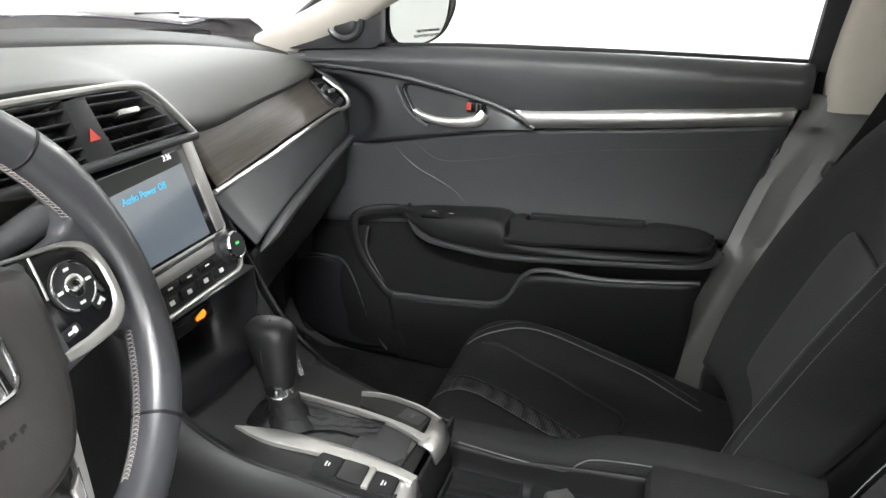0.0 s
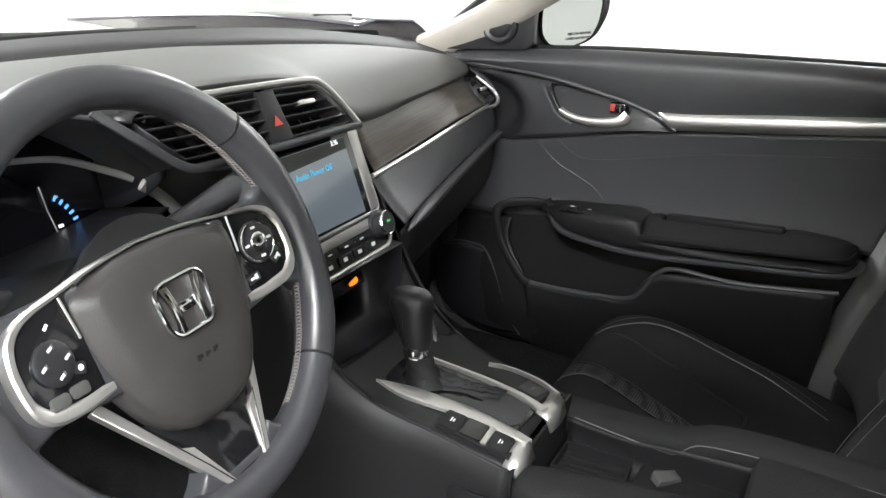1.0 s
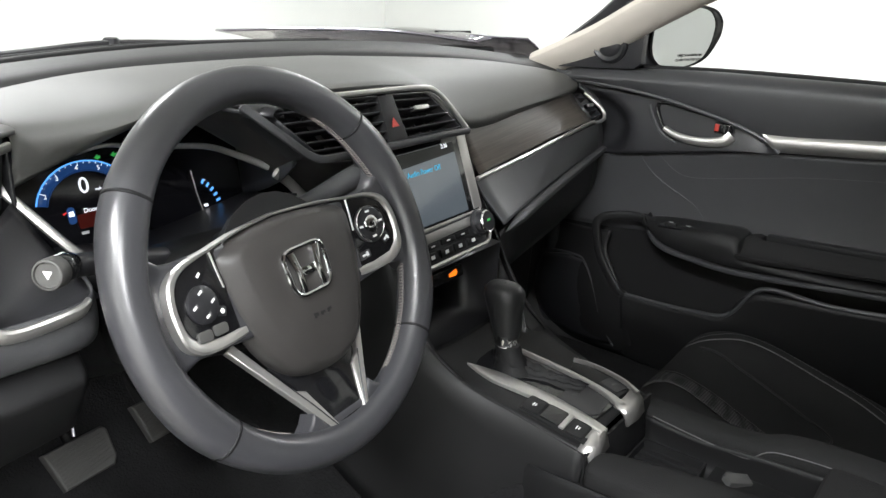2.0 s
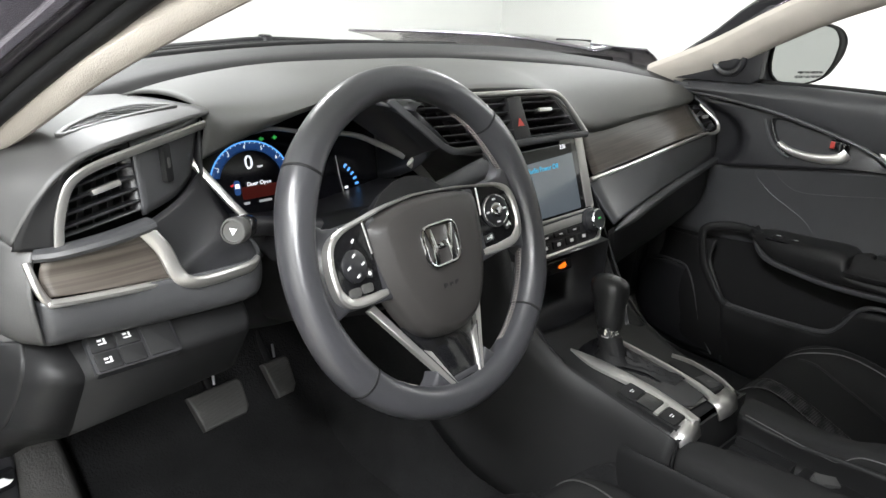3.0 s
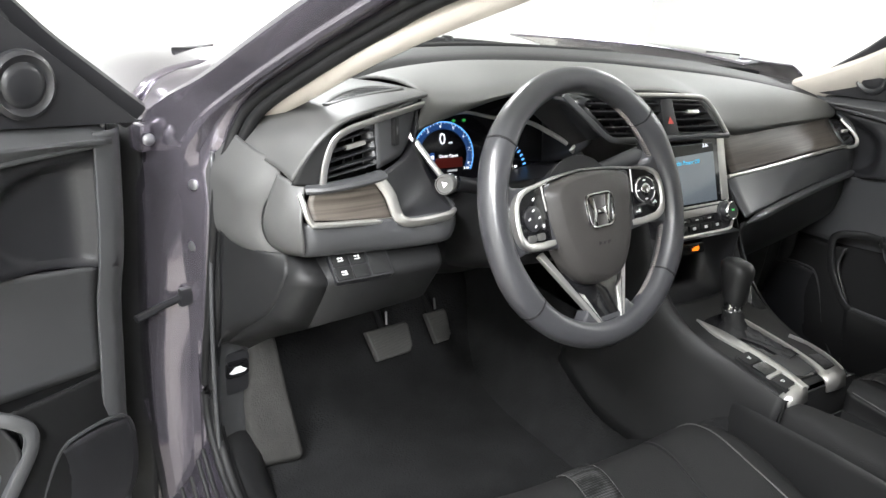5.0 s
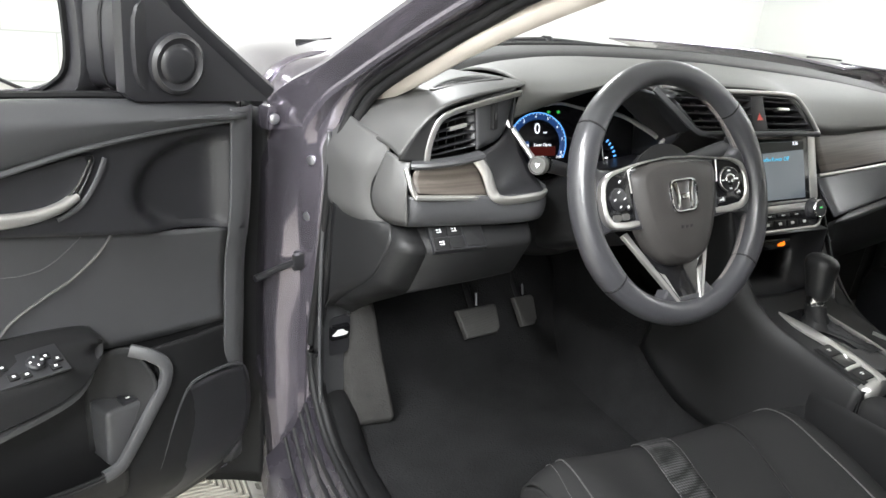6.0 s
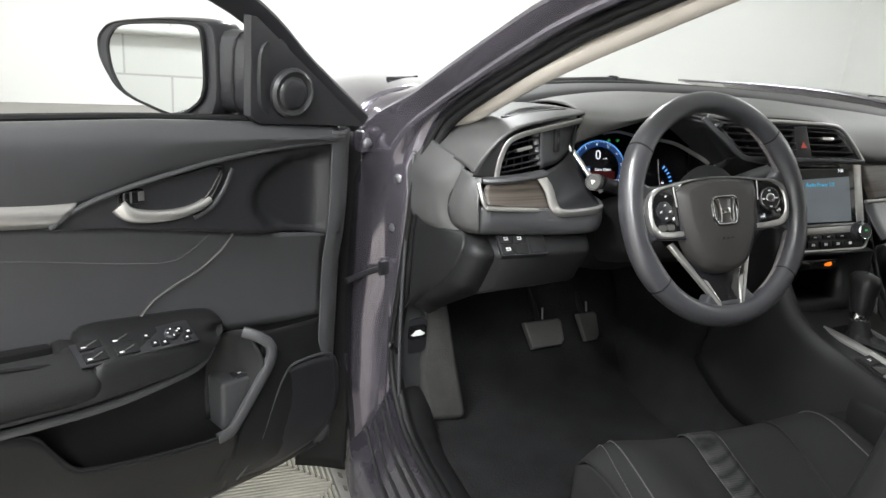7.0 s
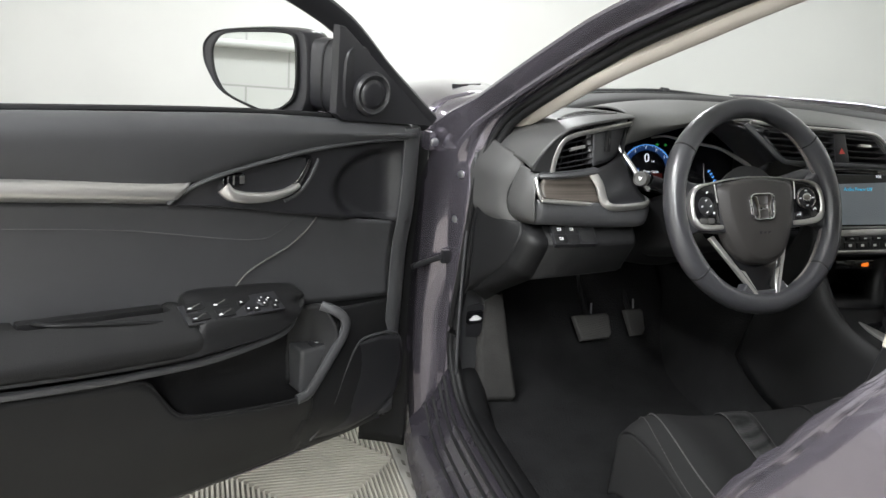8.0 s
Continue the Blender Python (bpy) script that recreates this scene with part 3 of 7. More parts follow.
glass = piece("pane", surface([[(-0.70, 0.545, 0.875), (-0.4, 0.76, 0.885), (0, 0.84, 0.89), (0.4, 0.76, 0.885), (0.70, 0.545, 0.875)],
                               [(-0.66, 0.16, 1.03), (-0.36, 0.30, 1.07), (0, 0.34, 1.08), (0.36, 0.30, 1.07), (0.66, 0.16, 1.03)],
                               [(-0.57, -0.42, 1.225), (-0.3, -0.34, 1.26), (0, -0.32, 1.27), (0.3, -0.34, 1.26), (0.57, -0.42, 1.225)]]), GLASS, windscreen)
glass.visible_shadow = False
piece("lower_seal", rod([(-0.70, 0.54, 0.868), (-0.4, 0.755, 0.878), (0, 0.835, 0.884), (0.4, 0.755, 0.878), (0.70, 0.54, 0.868)], 0.012, ry=0.007, smooth=8), RUBBER, windscreen, "black lower edge")

roof = shell("roof", "car roof with its pale cloth headliner", "roof", (0, -0.9, 1.27), kind="structure")
piece("headliner", surface([[(-0.58, y, z - 0.06), (-0.4, y, z - 0.01), (0, y, z), (0.4, y, z - 0.01), (0.58, y, z - 0.06)] for y, z in ((-0.36, 1.255), (-0.8, 1.30), (-1.3, 1.30), (-1.75, 1.22))]), CREAM, roof, "cream cloth headliner", thick=0.01)
piece("skin", surface([[(-0.66, y, z - 0.07), (-0.45, y, z - 0.01), (0, y, z + 0.005), (0.45, y, z - 0.01), (0.66, y, z - 0.07)] for y, z in ((-0.36, 1.285), (-0.8, 1.33), (-1.3, 1.33), (-1.8, 1.24))]), PAINT, roof, "painted roof skin", thick=0.004)
cabin_rear = shell("rear_cabin", "black rear seat bench and rear doors behind the front seats", "rear cabin", (0, -1.3, 0.2), kind="structure")
piece("bench", box((1.3, 0.5, 0.25), 0.05, pose(0, -1.4, 0.36)), CLOTH, cabin_rear)
piece("bench_back", box((1.3, 0.16, 0.65), 0.05, pose(0, -1.72, 0.70, 18)), CLOTH, cabin_rear)
for s in (-1, 1):
    piece("rear_door", surface([[(s * x, y - k * (0.60 * (z - 0.76) if z > 0.7 else 0.35 * (z - 0.70) - 0.036), z) for x, z in ((0.90, 0.25), (0.918, 0.5), (0.910, 0.70), (0.906, 0.78), (0.900, 0.86), (0.878, 0.94))] for y, k in ((-0.682, 1), (-0.70, 1), (-1.1, 0.5), (-1.6, 0))]), PAINT, cabin_rear, "painted rear door skin", thick=0.01)
    piece("rear_door_trim", surface([[(s * x, y, z) for x, z in ((0.74, 0.25), (0.73, 0.55), (0.74, 0.75), (0.79, 0.90))] for y in (-0.68, -1.1, -1.6)]), PLASTIC, cabin_rear, "black rear door lining", thick=0.01)

# floor, toe board and kick panels
carpet = shell("floor_carpet", "worn black carpet on the cabin floor", "carpet", (-0.4, 0, 0.2), kind="structure")
net = [[(x, y, z) for x in (-0.735, -0.6, -0.4, -0.2, -0.13)] for y, z in ((0.80, 0.56), (0.64, 0.42), (0.52, 0.27), (0.40, 0.205), (0.1, 0.20), (-0.3, 0.20), (-0.9, 0.20))]
piece("carpet", surface(net, 4, 3), CARPET, carpet, thick=0.012)
net = [[(x, y, z) for x in (0.13, 0.2, 0.4, 0.6, 0.735)] for y, z in ((0.80, 0.56), (0.64, 0.42), (0.52, 0.27), (0.40, 0.205), (0.1, 0.20), (-0.3, 0.20), (-0.9, 0.20))]
piece("carpet", surface(net, 4, 3), CARPET, carpet, thick=0.012)
for s in (-1, 1):
    piece("tunnel_side", surface([[(s * 0.19, y, 0.19), (s * 0.165, y, 0.27), (s * 0.13, y, 0.37), (s * 0.105, y, 0.46)] for y in (0.8, 0.5, 0.2, -0.1, -0.5, -0.9)]), CARPET, carpet, thick=0.008)
piece("firewall", box((1.5, 0.03, 0.6), place=pose(0, 0.80, 0.55)), CARPET, carpet)
for s in (-1, 1):
    kick = shell("kick_panel", "black plastic kick panel beside the footwell", "kick panel", (s * 0.73, 0.35, 0.3), kind="structure")
    piece("panel", surface([[(s * (x + k), y, z) for x, y in ((0.800, 0.350), (0.786, 0.378), (0.760, 0.392), (0.734, 0.404), (0.722, 0.44), (0.716, 0.76))] for z, k in ((0.22, -0.012), (0.40, 0.0), (0.60, 0.004), (0.80, 0.0))]), PLASTIC_SOFT, kick, thick=0.006)
    if s < 0:
        release = shell("bonnet_release", "black bonnet release lever with a white car symbol", "lever", (-0.735, 0.40, 0.36))
        rf = axes((-0.752, 0.3870, 0.414), (1, 0.16, 0), (0, 0.0, 1))
        piece("recess", slab(rounded(0.046, 0.078, 0.010), 0.008, 0.003, place=rf), SATIN_BLACK, release)
        piece("lever", slab(rounded(0.040, 0.030, 0.006), 0.006, 0.002, place=rf @ pose(0, 0.010, 0.0052)), PIANO, release, "glossy black release lever")
        car = [(-0.016, -0.003), (-0.011, -0.006), (0.011, -0.006), (0.016, -0.002), (0.010, 0.001), (0.005, 0.006), (-0.006, 0.006), (-0.010, 0.001)]
        piece("symbol", slab(car, 0.001, place=rf @ pose(0, 0.010, 0.0065)), WHITE_MARK, release, "white car symbol")
rest = shell("foot_rest", "worn grey carpet foot rest against the kick panel", "foot rest", (-0.66, 0.42, 0.2))
piece("pad", facets([[(-0.738, 0.420, 0.475), (-0.718, 0.404, 0.470), (-0.680, 0.416, 0.462), (-0.668, 0.48, 0.46)], [(-0.742, 0.41, 0.36), (-0.728, 0.392, 0.345), (-0.656, 0.398, 0.335), (-0.636, 0.47, 0.335)], [(-0.738, 0.40, 0.235), (-0.706, 0.378, 0.225), (-0.636, 0.370, 0.225), (-0.615, 0.45, 0.225)], [(-0.735, 0.42, 0.195), (-0.70, 0.400, 0.195), (-0.640, 0.395, 0.195), (-0.615, 0.45, 0.195)]], 0.006), REST_PILE, rest, thick=0.006)

# ---- steering wheel ----
LEAN, TURN, STEER = radians(23.3), radians(3.5), 2.0
HUB = (-0.3785, 0.0255, 0.7845)
wheel_frame = axes(HUB, (math.cos(TURN), math.sin(TURN), 0), (-math.sin(TURN) * math.sin(LEAN), math.cos(TURN) * math.sin(LEAN), math.cos(LEAN))) @ pose(0, 0, 0, 0, 0, STEER)
wheel = thing("steering_wheel", "black leather steering wheel with satin silver spokes and stitched grips", "steering wheel", wheel_frame)


def on_wheel(r, deg, w=0.0):
    return Vector((r * math.cos(radians(deg)), r * math.sin(radians(deg)), w))


def rim_size(deg):
    """The rim is thicker where the thumbs rest."""
    d = abs((deg + 180) % 360 - 180)
    return 1 + 0.10 * math.exp(-((d - 30) / 13) ** 2) + 0.10 * math.exp(-((d - 150) / 13) ** 2)


R_RIM, R_SIDE, R_FRONT = 0.1768, 0.0178, 0.0195


def rim_ring(deg, k=1.0):
    """The rim's section: rounded behind, flattened on the face, with a faint ridge along its inner shoulder."""
    q, e = rim_size(deg) * k, on_wheel(1, deg)
    out = []
    for i, (a, b) in enumerate(ring(R_SIDE, R_FRONT, 24, 0.92)):
        ridge = 1.035 if b > 0 and -0.75 < a / R_SIDE < -0.45 else 1.0
        out.append(on_wheel(R_RIM, deg) + e * a * q * ridge + Vector((0, 0, b * q * ridge * (0.90 if b > 0 else 1.0))))
    return out


rows = [rim_ring(360 * k / 144) for k in range(144)]
rows.append(rows[0])
bm = grid(rows, wrap=True)
bmesh.ops.remove_doubles(bm, verts=bm.verts, dist=1e-6)
rim = part("rim", bm, LEATHER, wheel, "black leather rim with worn sheen")
for d in (40, 144, -43, -141):
    part("seam", grid([rim_ring(d + o, 1.014 if abs(o) < 0.3 else 0.99) for o in (-0.5, -0.2, 0.2, 0.5)], wrap=True), RUBBER, rim, thick=0.0004)
for side in (0, 180):
    bm, n = bmesh.new(), 92
    for k in range(n):
        d = side + (1 if side == 0 else -1) * (-62 + 118 * k / n)
        if -13 < (d if side == 0 else 180 - d) < 20:
            continue
        for lo, hi in ((0.0, 0.85), (0.85, 0.0)):
            p = on_wheel(R_RIM - 0.0164 * rim_size(d), d + lo, -0.0090)
            q = on_wheel(R_RIM - 0.0183 * rim_size(d), d + hi, -0.0005)
            sweep([p, (p + q) / 2 + on_wheel(-0.0011, d), q], ring(0.00048, 0.00048, 4), (0, 0, 1), bm=bm)
    part("stitching", bm, THREAD, rim, "pale cross stitching")["kind"] = "stuff"

# airbag cover: a raised shield with broad bevelled flanks
pad_outline = [(-0.084, 0.036), (-0.05, 0.046), (0, 0.050), (0.05, 0.046), (0.084, 0.036), (0.087, 0.012), (0.081, -0.025), (0.068, -0.062), (0.049, -0.091), (0.028, -0.103), (0, -0.107), (-0.028, -0.103), (-0.049, -0.091), (-0.068, -0.062), (-0.081, -0.025), (-0.087, 0.012)]
curve = [(p.x, p.y) for p in spline([(x, y, 0) for x, y in pad_outline], 4, True)]
rows = []
for kx, ky, w in ((1.0, 1.0, -0.020), (1.0, 1.0, -0.006), (0.985, 0.985, 0.001), (0.95, 0.965, 0.0045), (0.80, 0.90, 0.0125), (0.755, 0.87, 0.0140), (0.56, 0.66, 0.0165), (0.30, 0.36, 0.0180), (0.05, 0.06, 0.0184)):
    rows.append([Vector((x * kx, (y + 0.01) * ky - 0.01, w)) for x, y in curve])
cover = part("airbag_cover", grid(rows, wrap=True, caps=True), COVER_SKIN, wheel, "grained black airbag cover")
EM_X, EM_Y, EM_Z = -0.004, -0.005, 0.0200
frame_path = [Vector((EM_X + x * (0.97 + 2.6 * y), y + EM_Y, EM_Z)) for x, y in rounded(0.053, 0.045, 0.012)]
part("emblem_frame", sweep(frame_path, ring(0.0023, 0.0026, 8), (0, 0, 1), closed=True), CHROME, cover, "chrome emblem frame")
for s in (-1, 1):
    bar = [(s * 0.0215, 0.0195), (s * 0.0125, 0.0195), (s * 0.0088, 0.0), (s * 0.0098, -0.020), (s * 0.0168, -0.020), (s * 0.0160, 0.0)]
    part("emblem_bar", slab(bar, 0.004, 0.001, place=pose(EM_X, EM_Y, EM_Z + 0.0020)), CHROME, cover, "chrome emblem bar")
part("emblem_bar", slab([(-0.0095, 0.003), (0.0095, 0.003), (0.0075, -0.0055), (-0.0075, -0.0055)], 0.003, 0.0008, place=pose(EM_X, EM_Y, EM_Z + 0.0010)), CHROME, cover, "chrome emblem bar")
for k in range(3):
    part("embossed_mark", box((0.0062, 0.009, 0.001), 0.0004, pose(-0.011 + 0.009 * k, -0.047, 0.0172, -3)), PLASTIC, cover)
    part("embossed_mark", box((0.0030, 0.012, 0.0012), 0.0004, pose(-0.0125 + 0.009 * k, -0.047, 0.0170, -3)), PLASTIC, cover)


def ribbon(outer, inner, w, n=6, under=None, drop=0.010):
    """A crowned flat strip between two edges, with its sides turned down."""
    a = spline([(x, y, 0) for x, y in outer], n)
    b = spline([(x, y, 0) for x, y in inner], n)
    rows = []
    for p, q in zip(a, b):
        rows.append([Vector((p.x, p.y, w - drop)), Vector((p.x, p.y, w)), lerp(p, q, 0.22) + Vector((0, 0, w + 0.0018)), lerp(p, q, 0.75) + Vector((0, 0, w + 0.0014)), Vector((q.x, q.y, w - 0.0008)), Vector((q.x, q.y, w - drop * 0.6))])
    return grid(rows)


# spokes
for s in (-1, 1):
    flip = lambda pts: [(s * x, y) for x, y in pts]
    dish = pose(s * 0.080, 0, -0.0060, 0, -s * 7.5) @ pose(-s * 0.080, 0, 0)
    base = flip([(0.070, 0.044), (0.118, 0.043), (0.138, 0.046), (0.150, 0.056), (0.157, 0.072), (0.172, 0.062), (0.177, 0.0), (0.168, -0.062), (0.155, -0.056), (0.147, -0.045), (0.133, -0.041), (0.10, -0.043), (0.070, -0.046)])
    part("spoke", slab(base[::s], 0.022, 0.005, 3, place=pose(0, 0, 0.0015)), LEATHER, wheel, "black leather spoke")
    outer = flip([(0.0, 0.0545), (0.05, 0.0510), (0.092, 0.0450), (0.124, 0.0405), (0.143, 0.031), (0.1505, 0.014), (0.1515, -0.008), (0.147, -0.027), (0.133, -0.0375), (0.108, -0.0405), (0.080, -0.0395)])
    inner = flip([(0.0, 0.0515), (0.05, 0.0478), (0.092, 0.0415), (0.121, 0.0358), (0.136, 0.0265), (0.1425, 0.012), (0.143, -0.008), (0.139, -0.0195), (0.129, -0.0275), (0.107, -0.0305), (0.080, -0.0305)])
    bm = ribbon(outer, inner, 0.0070)
    bmesh.ops.transform(bm, matrix=dish, verts=bm.verts)
    part("spoke_trim", bm, SILVER, wheel, "satin silver spoke surround")
    part("spoke_line", sweep([dish @ Vector((s * 0.0915, 0.041, 0.0078)), dish @ Vector((s * 0.0905, 0.025, 0.0080)), dish @ Vector((s * 0.0890, 0.008, 0.0080))], ring(0.0012, 0.0010, 6), (0, 0, 1)), SILVER, wheel, "thin silver line beside the airbag cover")
    inner_face = flip([(0.072, 0.0455), (0.092, 0.042), (0.121, 0.0362), (0.1362, 0.027), (0.143, 0.012), (0.1435, -0.008), (0.139, -0.020), (0.129, -0.028), (0.104, -0.031), (0.072, -0.031)])
    face = part("button_face", slab(inner_face[::s], 0.010, 0.0008, place=dish @ pose(0, 0, 0.0068)), PIANO, wheel, "glossy black button face")
    if s > 0:
        at = dish @ pose(0.112, 0.008, 0.0068)
        part("button_wheel", lathe([(0.0195, 0), (0.0200, 0.0030), (0.0172, 0.0044), (0.0115, 0.0036), (0.008, 0.004)], 28, at), SATIN_BLACK, face, "round four-way button")
        for lo, hi in ((28, 78), (105, 250), (290, 345)):
            arc = [on_wheel(0.0185, lo + (hi - lo) * k / 10) for k in range(11)]
            bm = sweep(arc, ring(0.0011, 0.0009, 6), (0, 0, 1))
            bmesh.ops.transform(bm, matrix=at @ pose(0, 0, 0.0042), verts=bm.verts)
            part("button_ring", bm, CHROME, face, "chrome arc round the button")
        part("button_centre", lathe([(0.0090, 0.003), (0.0092, 0.0055), (0.0078, 0.0066), (0.004, 0.0070)], 20, at), CHROME, face, "chrome centre button")
        for a in (0, 90, 180, 270):
            part("symbol", box((0.005, 0.0022, 0.0006), place=at @ pose(0.0137 * math.cos(radians(a)), 0.0137 * math.sin(radians(a)), 0.0042)), WHITE_MARK, face)
        for u, v, w_, tilt in ((0.094, -0.021, 0.016, 6), (0.1275, -0.0125, 0.011, 30)):
            part("button", slab(rounded(w_, 0.0085, 0.002), 0.003, 0.0008, place=dish @ pose(u, v, 0.0082, 0, 0, tilt)), SATIN_BLACK, face)
            part("symbol", box((w_ * 0.55, 0.0022, 0.0006), place=dish @ pose(u, v, 0.0084, 0, 0, tilt)), WHITE_MARK, face)
            part("symbol", box((w_ * 0.2, 0.005, 0.0006), place=dish @ pose(u + 0.003, v + 0.0005, 0.0083, 0, 0, tilt)), WHITE_MARK, face)
    else:
        ring_at = dish @ pose(-0.1185, 0.002, 0.0068)
        part("button_wheel", lathe([(0.0165, 0), (0.0168, 0.0026), (0.0145, 0.0038), (0.0075, 0.0030), (0.005, 0.0036)], 24, ring_at), SATIN_BLACK, face, "round four-way button")
        for a in (0, 90, 180, 270):
            part("symbol", box((0.0048, 0.0020, 0.0006), place=ring_at @ pose(0.0105 * math.cos(radians(a)), 0.0105 * math.sin(radians(a)), 0.0036, 0, 0, 25)), WHITE_MARK, face)
            part("symbol", box((0.0016, 0.0036, 0.0006), place=ring_at @ pose(0.0105 * math.cos(radians(a)) + 0.003, 0.0105 * math.sin(radians(a)) + 0.001, 0.0036)), GREY_THREAD, face)
        part("symbol", box((0.005, 0.0022, 0.0006), place=dish @ pose(-0.111, 0.0265, 0.0072, 0, 0, 35)), WHITE_MARK, face)
        part("button", slab(rounded(0.010, 0.009, 0.002), 0.003, 0.0008, place=dish @ pose(-0.100, -0.010, 0.0082, 0, 0, -20)), SATIN_BLACK, face)
        part("symbol", lathe([(0.0024, 0), (0.0022, 0.0006)], 12, dish @ pose(-0.100, -0.010, 0.0082)), WHITE_MARK, face)
        for k in (0, 1):
            part("rocker", slab(rounded(0.0165, 0.0095, 0.003), 0.004, 0.0012, place=dish @ pose(-0.1265 + 0.0185 * k, -0.0235, 0.0090, 0, 0, -3)), PEDAL, face, "grey rocker button")
    leg = flip([(0.0905, -0.047), (0.0805, -0.0435), (0.0465, -0.1085), (0.0345, -0.1150), (0.0185, -0.1590), (0.0225, -0.1665)])
    low = pose(0, -0.163, 0.0070, -15) @ pose(0, 0.163, 0)
    part("lower_spoke", slab(leg[::-s], 0.007, 0.0016, 3, place=low), SILVER, wheel, "satin silver lower spoke")
    part("spoke_crease", sweep([low @ Vector((s * x, y, 0.0004)) for x, y in ((0.0480, -0.1060), (0.0330, -0.1340), (0.0205, -0.1600))], ring(0.0007, 0.0006, 6), (0, 0, 1)), SATIN_BLACK, wheel)
part("lower_panel", slab([(-0.060, -0.078), (0.060, -0.078), (0.0355, -0.1155), (0.0190, -0.1600), (-0.0190, -0.1600), (-0.0355, -0.1155)][::-1], 0.010, 0.0015, place=low @ pose(0, 0, -0.0022)), PIANO, wheel, "glossy black lower spoke panel")
web = [(-0.030, -0.151), (0.030, -0.151), (0.0405, -0.1375), (0.0470, -0.1450), (0.0580, -0.1525), (0.0760, -0.1500), (0.0700, -0.1620), (0.040, -0.1740), (-0.040, -0.1740), (-0.0700, -0.1620), (-0.0760, -0.1500), (-0.0580, -0.1525), (-0.0470, -0.1450), (-0.0405, -0.1375)]
part("lower_web", slab(web[::-1], 0.022, 0.005, 3, place=pose(0, 0, 0.0035)), LEATHER, wheel, "leather joint of the lower spoke")
part("hub_back", lathe([(0.075, -0.014), (0.07, -0.03), (0.055, -0.06), (0.05, -0.09)], 24), PLASTIC, wheel)

# column shroud and stalks
column = shell("steering_column", "black plastic steering column shroud with its stalks", "steering column", (-0.366, 0.2, 0.7))
cf = wheel_frame
rows = [[cf @ Vector((x * k, y * k - 0.01, w)) for x, y in ring(0.075, 0.062, 20, 0.7)] for w, k in ((-0.075, 0.9), (-0.09, 1.0), (-0.16, 1.05), (-0.24, 1.05), (-0.33, 0.9))]
piece("shroud", grid(rows, wrap=True, caps=True), PLASTIC, column)
STALK = [Vector((-0.44, 0.150, 0.775)), Vector((-0.49, 0.140, 0.788)), Vector((-0.530, 0.127, 0.800)), Vector((-0.560, 0.112, 0.808))]
stalk = piece("indicator_stalk", rod(STALK, 0.0105, 16, (0, 1, 0)), SATIN_BLACK, column, "black indicator stalk")
d = Vector((-0.80, -0.58, 0.16)).normalized()
side_ = d.cross(Vector((0, 0, 1))).normalized()
tip = axes(STALK[-1] + d * 0.006, side_, side_.cross(d) * -1)
if (tip.to_3x3() @ Vector((0, 0, 1))).dot(d) < 0:
    tip = axes(STALK[-1] + d * 0.006, -side_, side_.cross(d) * -1)
piece("stalk_barrel", lathe([(0.0110, -0.022), (0.0122, -0.020), (0.0126, -0.004), (0.0118, -0.002)], 24, tip), PIANO, stalk, "glossy black twist ring")
piece("stalk_end", lathe([(0.0122, -0.002), (0.0135, 0.0), (0.0138, 0.012), (0.0128, 0.0150), (0.0112, 0.0155), (0.0106, 0.0135), (0.0075, 0.0132)], 26, tip @ pose(0, 0, 0.002)), PEDAL, stalk, "grey twist end of the stalk")
piece("symbol", slab([(-0.004, -0.003), (0.004, -0.003), (0, 0.004)], 0.0005, place=tip @ pose(0, 0, 0.0162)), WHITE_MARK, stalk)
for k in range(4):
    a = radians(-25 - 40 * (k // 2))
    piece("symbol", box((0.0008, 0.0045, 0.0030), place=tip @ pose(0.0126 * math.cos(a), 0.0126 * math.sin(a), -0.016 + 0.008 * (k % 2), 0, 0, math.degrees(a))), WHITE_MARK, stalk)
stalk = piece("wiper_stalk", rod([(-0.29, 0.125, 0.795), (-0.25, 0.118, 0.808), (-0.225, 0.11, 0.818), (-0.205, 0.105, 0.824)], 0.013, 14, (0, 1, 0), scale=lambda t: 0.8 + 0.4 * t), PLASTIC_SOFT, column, "grey-black wiper stalk")
piece("stalk_panel", slab(rounded(0.028, 0.055, 0.006), 0.02, 0.002, place=axes((-0.195, 0.085, 0.825), (1, 0.25, 0), (0, 0.3, 1))), SATIN_BLACK, stalk)
for k in range(3):
    piece("symbol", box((0.010, 0.001, 0.003), place=pose(-0.195, 0.0835 + 0.0055 * (k - 1), 0.825 + 0.016 * (k - 1), -17, 0, 14)), WHITE_MARK, stalk)


# ---- dashboard ----
dash = shell("dashboard", "charcoal dashboard with grey wood trim, air vents and silver strips", "dashboard", (0, 0.3, 0.6))
# dark upper cover, under the windscreen
cover_net = [[(-0.71, 0.52, 0.862), (-0.45, 0.74, 0.872), (0, 0.82, 0.882), (0.45, 0.74, 0.870), (0.71, 0.52, 0.858)],
             [(-0.70, 0.475, 0.872), (-0.42, 0.62, 0.897), (0, 0.66, 0.905), (0.45, 0.61, 0.890), (0.72, 0.45, 0.860)],
             [(-0.665, 0.44, 0.866), (-0.41, 0.51, 0.904), (-0.02, 0.535, 0.910), (0.43, 0.485, 0.883), (0.735, 0.36, 0.838)],
             [(-0.65, 0.425, 0.850), (-0.40, 0.49, 0.890), (-0.02, 0.515, 0.895), (0.43, 0.465, 0.866), (0.735, 0.335, 0.815)]]
piece("upper_cover", surface(cover_net, 4, 5), MATT_SKIN, dash, "black upper cover below the windscreen", thick=0.004)
